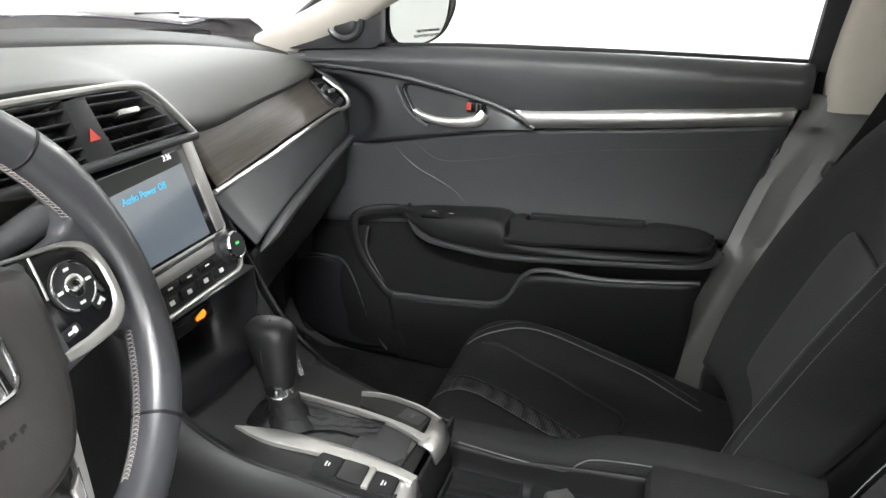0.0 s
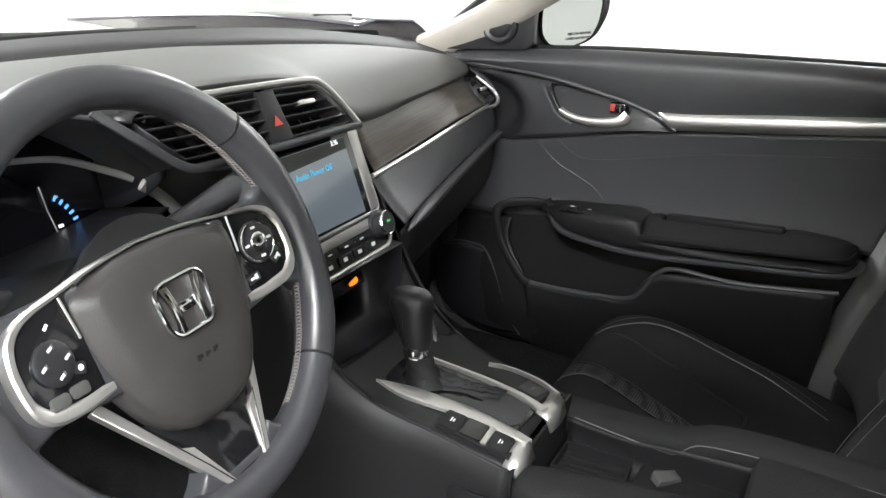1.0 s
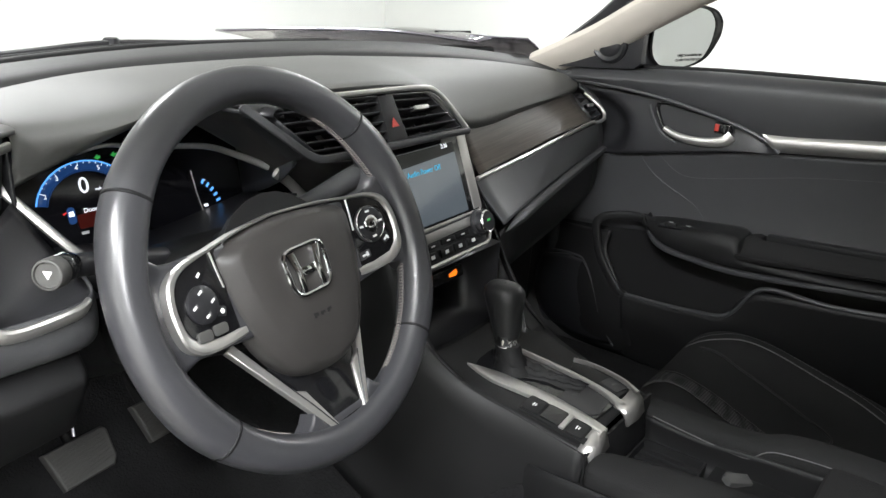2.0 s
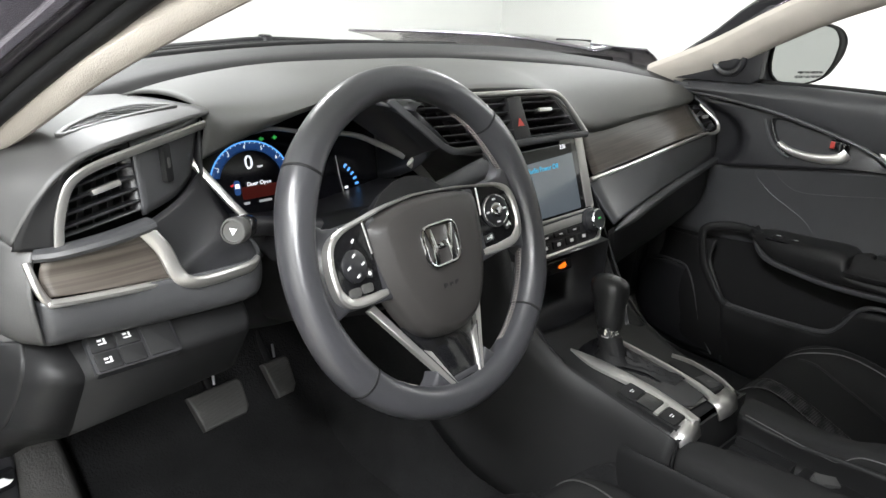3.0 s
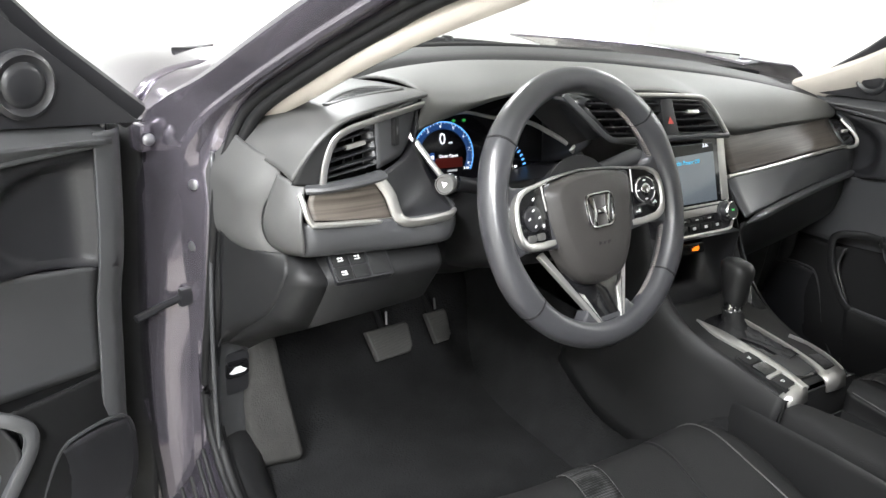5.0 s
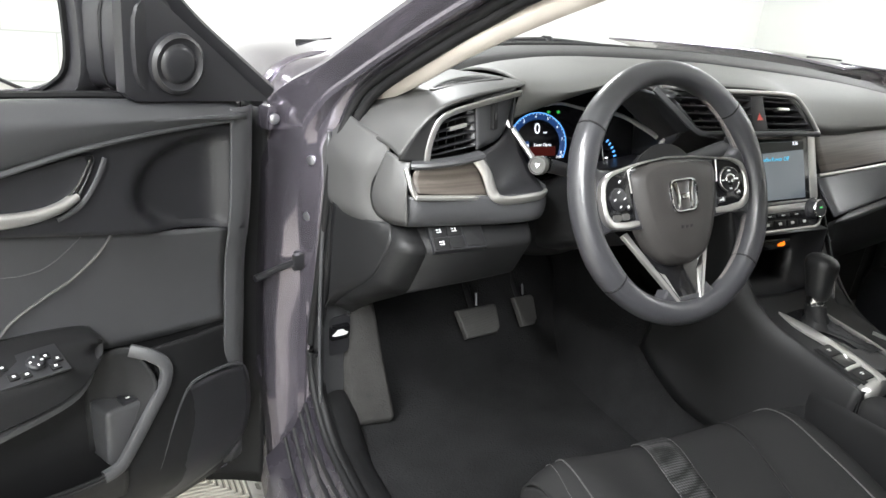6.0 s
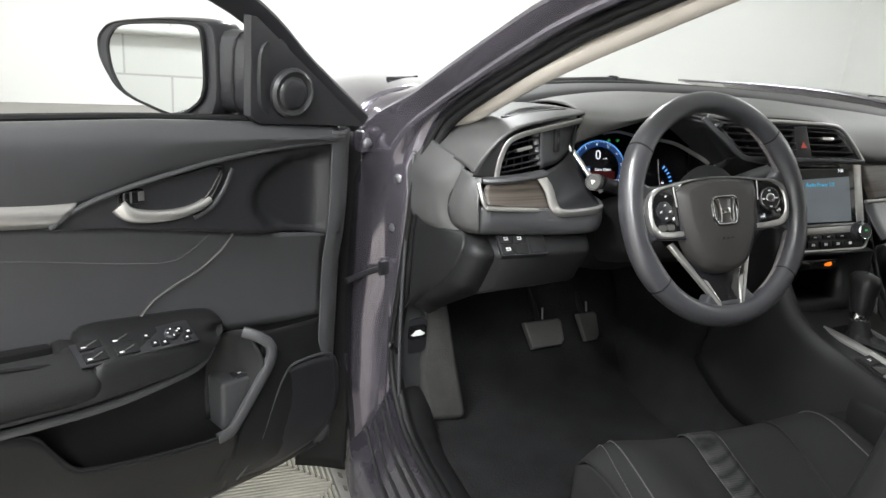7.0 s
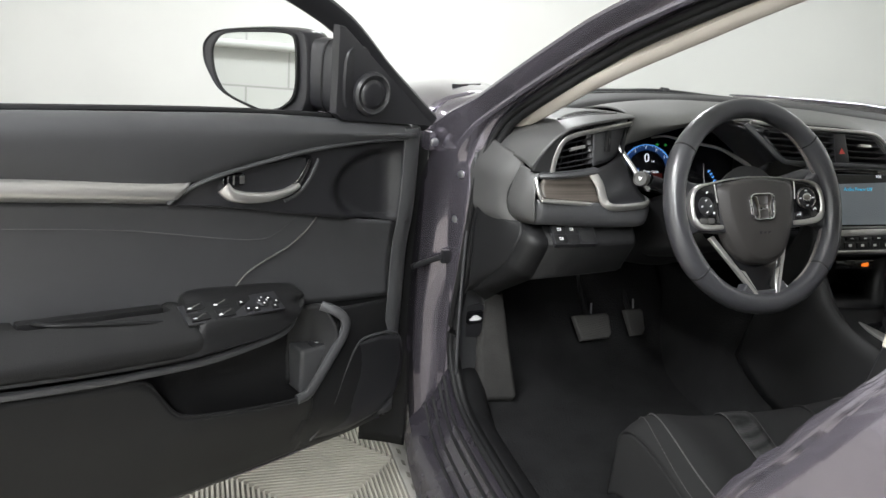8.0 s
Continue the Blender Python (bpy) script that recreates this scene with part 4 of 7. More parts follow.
# charcoal pad
pad_net = [
    [(-0.565, 0.45, 0.868), (-0.545, 0.40, 0.893), (-0.535, 0.33, 0.905), (-0.53, 0.265, 0.903), (-0.528, 0.245, 0.885), (-0.528, 0.26, 0.84)],
    [(-0.47, 0.48, 0.885), (-0.46, 0.42, 0.904), (-0.455, 0.33, 0.912), (-0.455, 0.25, 0.905), (-0.455, 0.225, 0.89), (-0.455, 0.245, 0.872)],
    [(-0.36, 0.505, 0.888), (-0.36, 0.44, 0.911), (-0.36, 0.34, 0.922), (-0.36, 0.25, 0.920), (-0.36, 0.215, 0.908), (-0.36, 0.235, 0.898)],
    [(-0.24, 0.515, 0.890), (-0.24, 0.45, 0.912), (-0.24, 0.34, 0.923), (-0.24, 0.25, 0.921), (-0.24, 0.205, 0.911), (-0.24, 0.215, 0.902)],
    [(-0.03, 0.515, 0.885), (-0.03, 0.45, 0.908), (-0.03, 0.34, 0.918), (-0.03, 0.23, 0.914), (-0.03, 0.175, 0.904), (-0.03, 0.178, 0.896)],
    [(0.10, 0.505, 0.880), (0.10, 0.44, 0.902), (0.10, 0.34, 0.908), (0.09, 0.235, 0.893), (0.085, 0.165, 0.850), (0.085, 0.168, 0.830)],
    [(0.38, 0.47, 0.855), (0.38, 0.43, 0.878), (0.38, 0.36, 0.885), (0.37, 0.28, 0.868), (0.365, 0.222, 0.832), (0.365, 0.228, 0.818)],
    [(0.60, 0.41, 0.826), (0.60, 0.385, 0.850), (0.60, 0.35, 0.855), (0.595, 0.31, 0.842), (0.59, 0.277, 0.820), (0.59, 0.284, 0.808)],
    [(0.74, 0.345, 0.795), (0.74, 0.34, 0.82), (0.735, 0.335, 0.828), (0.72, 0.325, 0.824), (0.705, 0.312, 0.812), (0.705, 0.318, 0.802)]]
piece("pad", surface(pad_net, 6, 5), PAD, dash, "charcoal grained soft pad", thick=0.004)

# left end: pod with its outer vent
pod_net = [
    [(-0.775, 0.36, 0.80), (-0.75, 0.42, 0.835), (-0.70, 0.445, 0.862), (-0.62, 0.45, 0.880), (-0.545, 0.44, 0.884)],
    [(-0.770, 0.29, 0.815), (-0.74, 0.32, 0.852), (-0.69, 0.335, 0.876), (-0.62, 0.345, 0.888), (-0.54, 0.34, 0.896)],
    [(-0.760, 0.22, 0.815), (-0.735, 0.225, 0.856), (-0.69, 0.235, 0.886), (-0.62, 0.24, 0.898), (-0.53, 0.25, 0.902)],
    [(-0.752, 0.185, 0.805), (-0.728, 0.178, 0.846), (-0.69, 0.178, 0.879), (-0.62, 0.19, 0.895), (-0.53, 0.228, 0.901)]]
piece("left_pod", surface(pod_net, 5, 5), POD, dash, "charcoal plastic pod round the outer vent", thick=0.004)
leaf = [(-0.684, 0.240, 0.8905), (-0.660, 0.262, 0.8945), (-0.628, 0.283, 0.8975), (-0.598, 0.295, 0.8995), (-0.574, 0.294, 0.9010), (-0.562, 0.280, 0.9025), (-0.553, 0.264, 0.9035), (-0.566, 0.258, 0.9030), (-0.610, 0.249, 0.9000), (-0.655, 0.240, 0.8950), (-0.676, 0.235, 0.8915)]
edge_ = spline(leaf, 4, True)
mid_ = sum(edge_, Vector()) / len(edge_)
speaker = piece("defroster_grille", grid([[mid_ + (p - mid_) * k + Vector((0, 0, -0.0015)) for p in edge_] for k in (0.98, 0.5, 0.02)], wrap=True), RUBBER, dash, "black slotted side defroster grille", thick=0.002)
piece("grille_edge", sweep(edge_, ring(0.0042, 0.0024, 8), (0, 0, 1), closed=True), POD, speaker, "charcoal raised edge of the grille")
for k in range(6):
    t = (k + 0.6) / 6.6
    a, b = lerp((-0.678, 0.238, 0.8925), (-0.600, 0.294, 0.9005), t), lerp((-0.645, 0.2405, 0.8970), (-0.557, 0.266, 0.9045), t)
    piece("slat", sweep([a, lerp(a, b, 0.5) + Vector((0, 0, 0.001)), b], ring(0.0016, 0.0022, 6), (0, 0, 1)), PLASTIC_SOFT, speaker)


def vent(corners, slats, parent, mat=SATIN_BLACK, depth=0.05, tabs=1, back=True):
    """An air vent: a deep opening with slats, verticals behind them and a tab. Corners: lower left, lower right, upper right, upper left."""
    c = [Vector(p) for p in corners]
    n = (c[1] - c[0]).cross(c[3] - c[0]).normalized()
    inner = [p - n * depth for p in c]
    bm = grid([c, inner], wrap=True)
    bm.faces.new([v for v in list(bm.verts)[4:]])
    duct = piece("air_vent", bm, mat, parent, "black air vent", thick=0.002, smooth=False)
    for k in range(slats):
        t = (k + 0.75) / (slats + 0.5)
        a, b = lerp(c[0], c[3], t) - n * 0.010, lerp(c[1], c[2], t) - n * 0.010
        up = (c[3] - c[0]).normalized()
        sec = [(0.012, -0.0012), (0.013, 0.0), (0.012, 0.0014), (-0.012, 0.001), (-0.012, -0.001)]
        piece("slat", sweep([a, (a + b) / 2, b], [(u, v) for u, v in sec], up), mat, duct)
        if k == slats // 2 and tabs:
            m = lerp(a, b, 0.55)
            r = (b - a).normalized()
            piece("tab", box((0.030, 0.006, 0.012), 0.0015, axes(m + n * 0.010, r, up) @ pose(0, 0, 0)), SILVER, duct, "silver tab")
    for k in range(5):
        t = (k + 0.5) / 5
        a, b = lerp(c[0], c[1], t) - n * 0.030, lerp(c[3], c[2], t) - n * 0.030
        piece("vane", sweep([a, (a + b) / 2, b], [(0.010, -0.001), (0.010, 0.001), (-0.010, 0.001), (-0.010, -0.001)], (c[1] - c[0]).normalized()), mat, duct)
    return duct


vent([(-0.712, 0.180, 0.806), (-0.628, 0.190, 0.818), (-0.632, 0.205, 0.884), (-0.688, 0.200, 0.868)], 5, dash)
path = [(-0.716, 0.172, 0.800), (-0.712, 0.174, 0.828), (-0.700, 0.178, 0.856), (-0.680, 0.180, 0.869), (-0.64, 0.187, 0.878), (-0.585, 0.205, 0.885), (-0.54, 0.222, 0.890)]
piece("vent_trim", sweep(spline(path, 6), ring(0.0048, 0.0026, 10, 0.7), (0, 1, 0.3)), SILVER, dash, "satin silver vent surround")
piece("vent_cheek", surface([[(-0.753, 0.187, 0.800), (-0.741, 0.182, 0.828), (-0.722, 0.179, 0.853), (-0.688, 0.181, 0.882)], [(-0.717, 0.175, 0.798), (-0.713, 0.177, 0.828), (-0.701, 0.183, 0.858), (-0.680, 0.190, 0.877)]], 4, 5), PLASTIC, dash, "black cheek beside the outer vent", thick=0.003)
piece("vent_side", surface([[(-0.628, 0.188, 0.812), (-0.58, 0.215, 0.818), (-0.545, 0.25, 0.826)], [(-0.630, 0.203, 0.886), (-0.58, 0.224, 0.892), (-0.535, 0.246, 0.897)]]), PLASTIC_SOFT, dash, "charcoal panel beside the vent", thick=0.003)
piece("wheel_slot", slab(rounded(0.013, 0.040, 0.003), 0.006, 0.001, place=axes((-0.5915, 0.2085, 0.857), (0.85, 0.53, 0), (-0.03, 0.1, 1)) @ pose(0, 0, 0.0035)), RUBBER, dash, "dark slot of the thumb wheel")
piece("vent_wheel", lathe([(0.018, -0.0035), (0.0195, -0.002), (0.0195, 0.002), (0.018, 0.0035)], 24, axes((-0.599, 0.2215, 0.856), (-0.53, 0.85, 0), (0, 0, 1))), PEDAL, dash, "grey thumb wheel of the vent")
# shelf lip and wood trim below the vent
piece("shelf_lip", sweep(spline([(-0.735, 0.180, 0.795), (-0.715, 0.171, 0.797), (-0.67, 0.166, 0.803), (-0.628, 0.172, 0.808)], 6), ring(0.012, 0.006, 10, 0.8), (0, 0, 1)), PLASTIC_SOFT, dash)
piece("wood_trim", surface([[(-0.733, 0.173, 0.789), (-0.68, 0.169, 0.795), (-0.632, 0.174, 0.800)], [(-0.737, 0.172, 0.772), (-0.68, 0.170, 0.774), (-0.616, 0.177, 0.776)], [(-0.733, 0.166, 0.756), (-0.67, 0.165, 0.751), (-0.60, 0.172, 0.745)]]), WOOD, dash, "grey-brown wood veneer trim", thick=0.003)
piece("wood_strip", sweep(spline([(-0.745, 0.176, 0.790), (-0.742, 0.164, 0.770), (-0.735, 0.160, 0.755), (-0.725, 0.158, 0.752), (-0.66, 0.159, 0.748), (-0.605, 0.166, 0.743)], 6), ring(0.004, 0.0045, 8), (0, 1, 0.4)), SILVER, dash, "satin silver strip under the wood")
piece("side_bracket", sweep(spline([(-0.636, 0.166, 0.803), (-0.622, 0.160, 0.783), (-0.612, 0.155, 0.757), (-0.602, 0.151, 0.746), (-0.582, 0.146, 0.744), (-0.54, 0.138, 0.751), (-0.525, 0.145, 0.754)], 6), ring(0.008, 0.004, 10, 0.8), (0, 1, 0.5)), SILVER, dash, "satin silver bracket")
piece("knee_wall", surface([[(-0.632, 0.178, 0.806), (-0.58, 0.21, 0.815), (-0.535, 0.25, 0.828)], [(-0.610, 0.168, 0.756), (-0.57, 0.19, 0.756), (-0.50, 0.22, 0.760)], [(-0.600, 0.158, 0.744), (-0.57, 0.165, 0.742), (-0.50, 0.17, 0.745)]]), SATIN_BLACK, dash, "black panel beside the column", thick=0.003)
# end cap
cap_net = [[(-0.748, 0.222, 0.816), (-0.762, 0.25, 0.823), (-0.771, 0.30, 0.828), (-0.772, 0.42, 0.838)],
           [(-0.757, 0.222, 0.782), (-0.783, 0.245, 0.782), (-0.795, 0.285, 0.782), (-0.80, 0.40, 0.782)],
           [(-0.768, 0.230, 0.74), (-0.787, 0.25, 0.74), (-0.797, 0.285, 0.74), (-0.802, 0.36, 0.74)],
           [(-0.759, 0.222, 0.708), (-0.781, 0.24, 0.706), (-0.796, 0.285, 0.704), (-0.80, 0.36, 0.704)],
           [(-0.747, 0.212, 0.694), (-0.772, 0.235, 0.690), (-0.79, 0.29, 0.688), (-0.795, 0.36, 0.688)]]
piece("end_cap", surface(cap_net, 5, 5), POD, dash, "rounded charcoal end cap", thick=0.004)
band_net = [[(-0.734, 0.184, 0.801), (-0.749, 0.199, 0.803), (-0.757, 0.218, 0.806)], [(-0.746, 0.166, 0.766), (-0.761, 0.191, 0.766), (-0.768, 0.225, 0.766)], [(-0.745, 0.161, 0.736), (-0.765, 0.188, 0.736), (-0.772, 0.228, 0.736)],
            [(-0.740, 0.166, 0.712), (-0.758, 0.190, 0.712), (-0.765, 0.222, 0.711)], [(-0.732, 0.188, 0.700), (-0.745, 0.20, 0.699), (-0.750, 0.212, 0.698)]]
piece("band_end", surface(band_net, 5, 5), POD, dash, "charcoal rounded end of the band", thick=0.004)
piece("seam", rod([(-0.752, 0.216, 0.789), (-0.769, 0.2275, 0.766), (-0.773, 0.2305, 0.736), (-0.766, 0.2245, 0.710), (-0.748, 0.208, 0.6965)], 0.0016, 6), RUBBER, dash)
# band under the wood, and the knee panel
band_rows = [[(-0.748, 0.185 + d, z), (-0.735, 0.166 + d, z), (-0.70, 0.161 + d, z), (-0.60, 0.157 + d, z - 0.003), (-0.535, 0.147 + d, z + 0.002), (-0.508, 0.166 + d, z + 0.003), (-0.49, 0.22, z)] for z, d in ((0.752, 0.002), (0.730, -0.003), (0.710, 0.002), (0.702, 0.016), (0.700, 0.05))]
piece("lower_band", surface(band_rows, 3, 4), PLASTIC_SOFT, dash, "charcoal lower band", thick=0.003)
piece("knee_panel", facets([[(-0.717, 0.200, 0.702), (-0.60, 0.186, 0.704), (-0.527, 0.184, 0.705), (-0.500, 0.26, 0.704)],
                            [(-0.711, 0.152, 0.671), (-0.60, 0.148, 0.673), (-0.530, 0.148, 0.675), (-0.498, 0.25, 0.676)],
                            [(-0.722, 0.186, 0.590), (-0.61, 0.187, 0.596), (-0.532, 0.190, 0.602), (-0.500, 0.27, 0.61)],
                            [(-0.735, 0.36, 0.50), (-0.61, 0.36, 0.58), (-0.53, 0.36, 0.59), (-0.5, 0.36, 0.59)]], 0.007), PLASTIC, dash, "black knee panel with a creased ledge", thick=0.003)
piece("side_face", facets([[(-0.716, 0.200, 0.702), (-0.747, 0.204, 0.700)], [(-0.7105, 0.152, 0.671), (-0.757, 0.179, 0.675)], [(-0.7215, 0.186, 0.590), (-0.772, 0.202, 0.615)],
                           [(-0.735, 0.30, 0.520), (-0.782, 0.28, 0.552)], [(-0.745, 0.349, 0.481), (-0.788, 0.32, 0.515)]], 0.012, 5), PLASTIC, dash, "black side of the knee panel", thick=0.003)
piece("side_lower", surface([[(-0.747, 0.207, 0.699), (-0.775, 0.234, 0.696), (-0.799, 0.318, 0.696)], [(-0.756, 0.184, 0.675), (-0.780, 0.244, 0.66), (-0.801, 0.318, 0.65)],
                             [(-0.770, 0.207, 0.615), (-0.787, 0.262, 0.60), (-0.801, 0.314, 0.60)], [(-0.781, 0.283, 0.552), (-0.795, 0.30, 0.545), (-0.801, 0.312, 0.54)], [(-0.787, 0.322, 0.515), (-0.796, 0.328, 0.51), (-0.801, 0.33, 0.505)]], 5, 5), PLASTIC, dash, "black lower end panel", thick=0.003)
sw = axes((-0.659, 0.1625, 0.6850), (1, -0.03, 0.02), (0.0, 0.036, 0.030))
switches = piece("switch_panel", slab(rounded(0.088, 0.044, 0.004), 0.012, 0.001, place=sw @ pose(0, 0, 0.004)), SATIN_BLACK, dash, "black switch panel")
for i, (u, v, w) in enumerate(((-0.029, 0.010, 0.024), (-0.004, 0.010, 0.024), (-0.029, -0.0105, 0.024), (-0.004, -0.0105, 0.024), (0.026, 0, 0.030))):
    h = 0.038 if i == 4 else 0.019
    b = piece("switch", slab(rounded(w, h, 0.002), 0.006, 0.001, place=sw @ pose(u, v, 0.0055)), PLASTIC, switches)
    if i < 3:
        for du, dv, a, c in ((-0.002, 0.002, 0.004, 0.002), (0.0025, 0.0015, 0.002, 0.004), (0.0, -0.002, 0.008, 0.0014)):
            piece("symbol", box((a, c, 0.0006), place=sw @ pose(u + du, v + dv, 0.0058)), WHITE_MARK, b)
piece("column_surround", surface([[(-0.53, 0.23, 0.74), (-0.45, 0.25, 0.735), (-0.366, 0.26, 0.73), (-0.28, 0.25, 0.735), (-0.16, 0.20, 0.74)], [(-0.53, 0.24, 0.66), (-0.45, 0.24, 0.64), (-0.366, 0.245, 0.63), (-0.28, 0.24, 0.64), (-0.16, 0.20, 0.66)], [(-0.53, 0.32, 0.60), (-0.45, 0.31, 0.58), (-0.366, 0.31, 0.57), (-0.28, 0.31, 0.58), (-0.16, 0.28, 0.59)]]), PLASTIC, dash, "black panel below the column", thick=0.004)

# instrument cluster
cl = axes((-0.36, 0.36, 0.795), (1, 0, 0), (0, 0.25, 1))
cluster = piece("gauge_display", slab([(p[0], p[1]) for p in rounded(0.36, 0.17, 0.03)], 0.02, 0.004, place=cl), DARK_SCREEN, dash, "dark instrument cluster with blue gauge")
piece("binnacle_floor", surface([[(-0.53, 0.26, 0.775), (-0.36, 0.21, 0.745), (-0.20, 0.22, 0.775)], [(-0.53, 0.37, 0.74), (-0.36, 0.38, 0.72), (-0.18, 0.37, 0.74)]]), SATIN_BLACK, dash, thick=0.003)
piece("binnacle_side", surface([[(-0.53, 0.25, 0.89), (-0.535, 0.30, 0.88), (-0.54, 0.37, 0.87)], [(-0.53, 0.25, 0.76), (-0.535, 0.30, 0.75), (-0.54, 0.37, 0.73)]]), SATIN_BLACK, dash, thick=0.003)
piece("binnacle_side", surface([[(-0.20, 0.20, 0.90), (-0.19, 0.28, 0.89), (-0.18, 0.37, 0.88)], [(-0.22, 0.20, 0.82), (-0.20, 0.26, 0.78), (-0.18, 0.37, 0.73)]]), SATIN_BLACK, dash, thick=0.003)
piece("binnacle_bar", sweep(spline([(-0.537, 0.268, 0.842), (-0.52, 0.245, 0.815), (-0.50, 0.225, 0.785), (-0.48, 0.215, 0.762)], 4), ring(0.005, 0.004, 8), (0, 1, 0)), SILVER, dash, "satin silver bar beside the cluster")
arc_path = [(-0.440, 0.300, 0.852), (-0.405, 0.300, 0.856), (-0.354, 0.298, 0.8465), (-0.285, 0.290, 0.8380), (-0.242, 0.280, 0.8210), (-0.205, 0.268, 0.8020)]
piece("binnacle_bar", sweep(spline(arc_path, 6), ring(0.0040, 0.0030, 8), (0, 1, 0), scale=lambda t: 0.45 + 0.75 * t), SILVER, dash, "satin silver arc over the gauges")
piece("binnacle_hook", sweep(spline([(-0.206, 0.252, 0.799), (-0.190, 0.250, 0.787), (-0.176, 0.248, 0.773), (-0.166, 0.246, 0.757)], 5), ring(0.0085, 0.004, 10, 0.8), (0, 1, 0.3)), SILVER, dash, "satin silver end of the gauge arc")
piece("hood_wing", surface([[(-0.345, 0.290, 0.893), (-0.318, 0.225, 0.905), (-0.302, 0.190, 0.904), (-0.288, 0.178, 0.893)],
                            [(-0.285, 0.298, 0.862), (-0.268, 0.240, 0.872), (-0.262, 0.185, 0.872), (-0.266, 0.160, 0.866)],
                            [(-0.215, 0.285, 0.812), (-0.205, 0.235, 0.812), (-0.205, 0.175, 0.822), (-0.222, 0.142, 0.838)],
                            [(-0.165, 0.262, 0.760), (-0.150, 0.225, 0.762), (-0.140, 0.180, 0.790), (-0.150, 0.142, 0.828)]], 6, 6), COVER_SKIN, dash, "dark flank between the gauges and the vents", thick=0.003)
lobe = [[Vector((-0.300 + 0.030 * t, 0.255 - 0.085 * t, 0.896 - 0.004 * t)) + Vector((0.020 * math.cos(a), 0.006 * math.cos(a), 0.014 * math.sin(a))) * (1 - 0.45 * t * t) for a in [math.pi * k / 12 - 0.5 for k in range(15)]] for t in [i / 6 for i in range(7)]]
piece("hood_lobe", grid(lobe), SATIN_BLACK, dash, "rounded glossy end of the instrument hood", thick=0.002)
g = cl @ pose(-0.0455, 0.0015, 0.001)


def gauge_strip(r0, r1, lo, hi, name, mat, label, lift):
    """A flat curved strip of the round gauge."""
    rows = [[g @ Vector((0.001 + 1.10 * r * math.cos(radians(a)), -0.027 + r * math.sin(radians(a)), lift)) for r in (r0, r1)] for a in [lo + (hi - lo) * k / 40 for k in range(41)]]
    return piece(name, grid(rows), mat, cluster, label, thick=0.0003)


gauge_strip(0.0552, 0.0570, 165, -28, "gauge_arc", BLUE_GLOW, "glowing blue gauge arc", 0.0010)
gauge_strip(0.0455, 0.0550, 165, -28, "gauge_band", BLUE_DIM, "dim blue gauge band", 0.0005)
gauge_strip(0.0440, 0.0450, 165, -28, "gauge_edge", BLUE_DIM, "dim blue inner edge of the gauge", 0.0007)
for k in range(25):
    a = radians(150 - 7.2 * k)
    long = 0.0035 if k % 4 == 0 else 0.0018
    piece("tick", box((long, 0.0006, 0.0004), place=g @ pose(0.001 + 1.10 * (0.0550 - long / 2) * math.cos(a), -0.027 + (0.0550 - long / 2) * math.sin(a), 0.0011, 0, 0, math.degrees(a))), WHITE_GLOW, cluster)
for k in range(2, 9):
    a = radians(152 - 28.5 * (k - 2))
    writing(str(k), 0.0078, g @ pose(0.001 + 1.10 * 0.0490 * math.cos(a), -0.027 + 0.0490 * math.sin(a), 0.0012), WHITE_GLOW, cluster)
writing("0", 0.027, g @ pose(0.0, 0.0, 0.0010), WHITE_GLOW, cluster)
writing("mph", 0.0048, g @ pose(0.0165, -0.006, 0.0010), WHITE_GLOW, cluster)
writing("Door Open", 0.0078, g @ pose(0.0115, -0.0285, 0.0012), WHITE_GLOW, cluster)
piece("warning_band", slab(rounded(0.056, 0.017, 0.003), 0.0004, place=g @ pose(0.012, -0.0400, 0.0008)), RED_GLOW, cluster, "dim red warning band")
icon = piece("car_picture", slab(rounded(0.0095, 0.0200, 0.0040), 0.0005, place=g @ pose(-0.022, -0.031, 0.0010)), BLUE_DIM, cluster, "small lit car picture")
piece("car_window", slab([(-0.0035, -0.002), (0.0035, -0.002), (0.0028, 0.004), (-0.0028, 0.004)], 0.0003, place=g @ pose(-0.022, -0.030, 0.0014)), WHITE_GLOW, icon)
piece("car_door", box((0.0045, 0.0022, 0.0004), place=g @ pose(-0.0295, -0.027, 0.0012, 0, 0, 24)), RED_LAMP, icon, "red mark of the open door")
writing("3:36", 0.0070, g @ pose(0.0475, -0.0510, 0.0010), WHITE_GLOW, cluster)
for u, w_ in ((-0.011, 0.009), (0.018, 0.020)):
    piece("reading_bar", box((w_, 0.0034, 0.0004), place=g @ pose(u, -0.0535, 0.0010)), WHITE_DIM, cluster)
for u in (0.024, 0.045):
    piece("tell_tale", slab([(-0.004, 0), (0.001, 0.0035), (0.001, 0.0015), (0.004, 0.0015), (0.004, -0.0015), (0.001, -0.0015), (0.001, -0.0035)][::-1], 0.0004, place=g @ pose(u, 0.0300, 0.0012)), GREEN_GLOW, cluster, "green lit arrow")
piece("gauge_edge_line", sweep([cl @ Vector(p) for p in ((0.099, -0.006, 0.002), (0.101, -0.035, 0.002), (0.106, -0.066, 0.002))], ring(0.0008, 0.0008, 6), (0, 0, 1)), SILVER, cluster, "thin pale line beside the fuel gauge")
for k in range(9):
    a = radians(52 - 9.5 * k)
    piece("fuel_bar", box((0.0065, 0.0030, 0.0005), place=cl @ pose(0.082 + 0.052 * math.cos(a), -0.064 + 0.052 * math.sin(a), 0.0012, 0, 0, math.degrees(a))), WHITE_GLOW if k > 4 else BLUE_GLOW, cluster, "lit fuel bar")
piece("fuel_mark", box((0.006, 0.0035, 0.0005), place=cl @ pose(0.112, -0.055, 0.0012)), WHITE_GLOW, cluster)
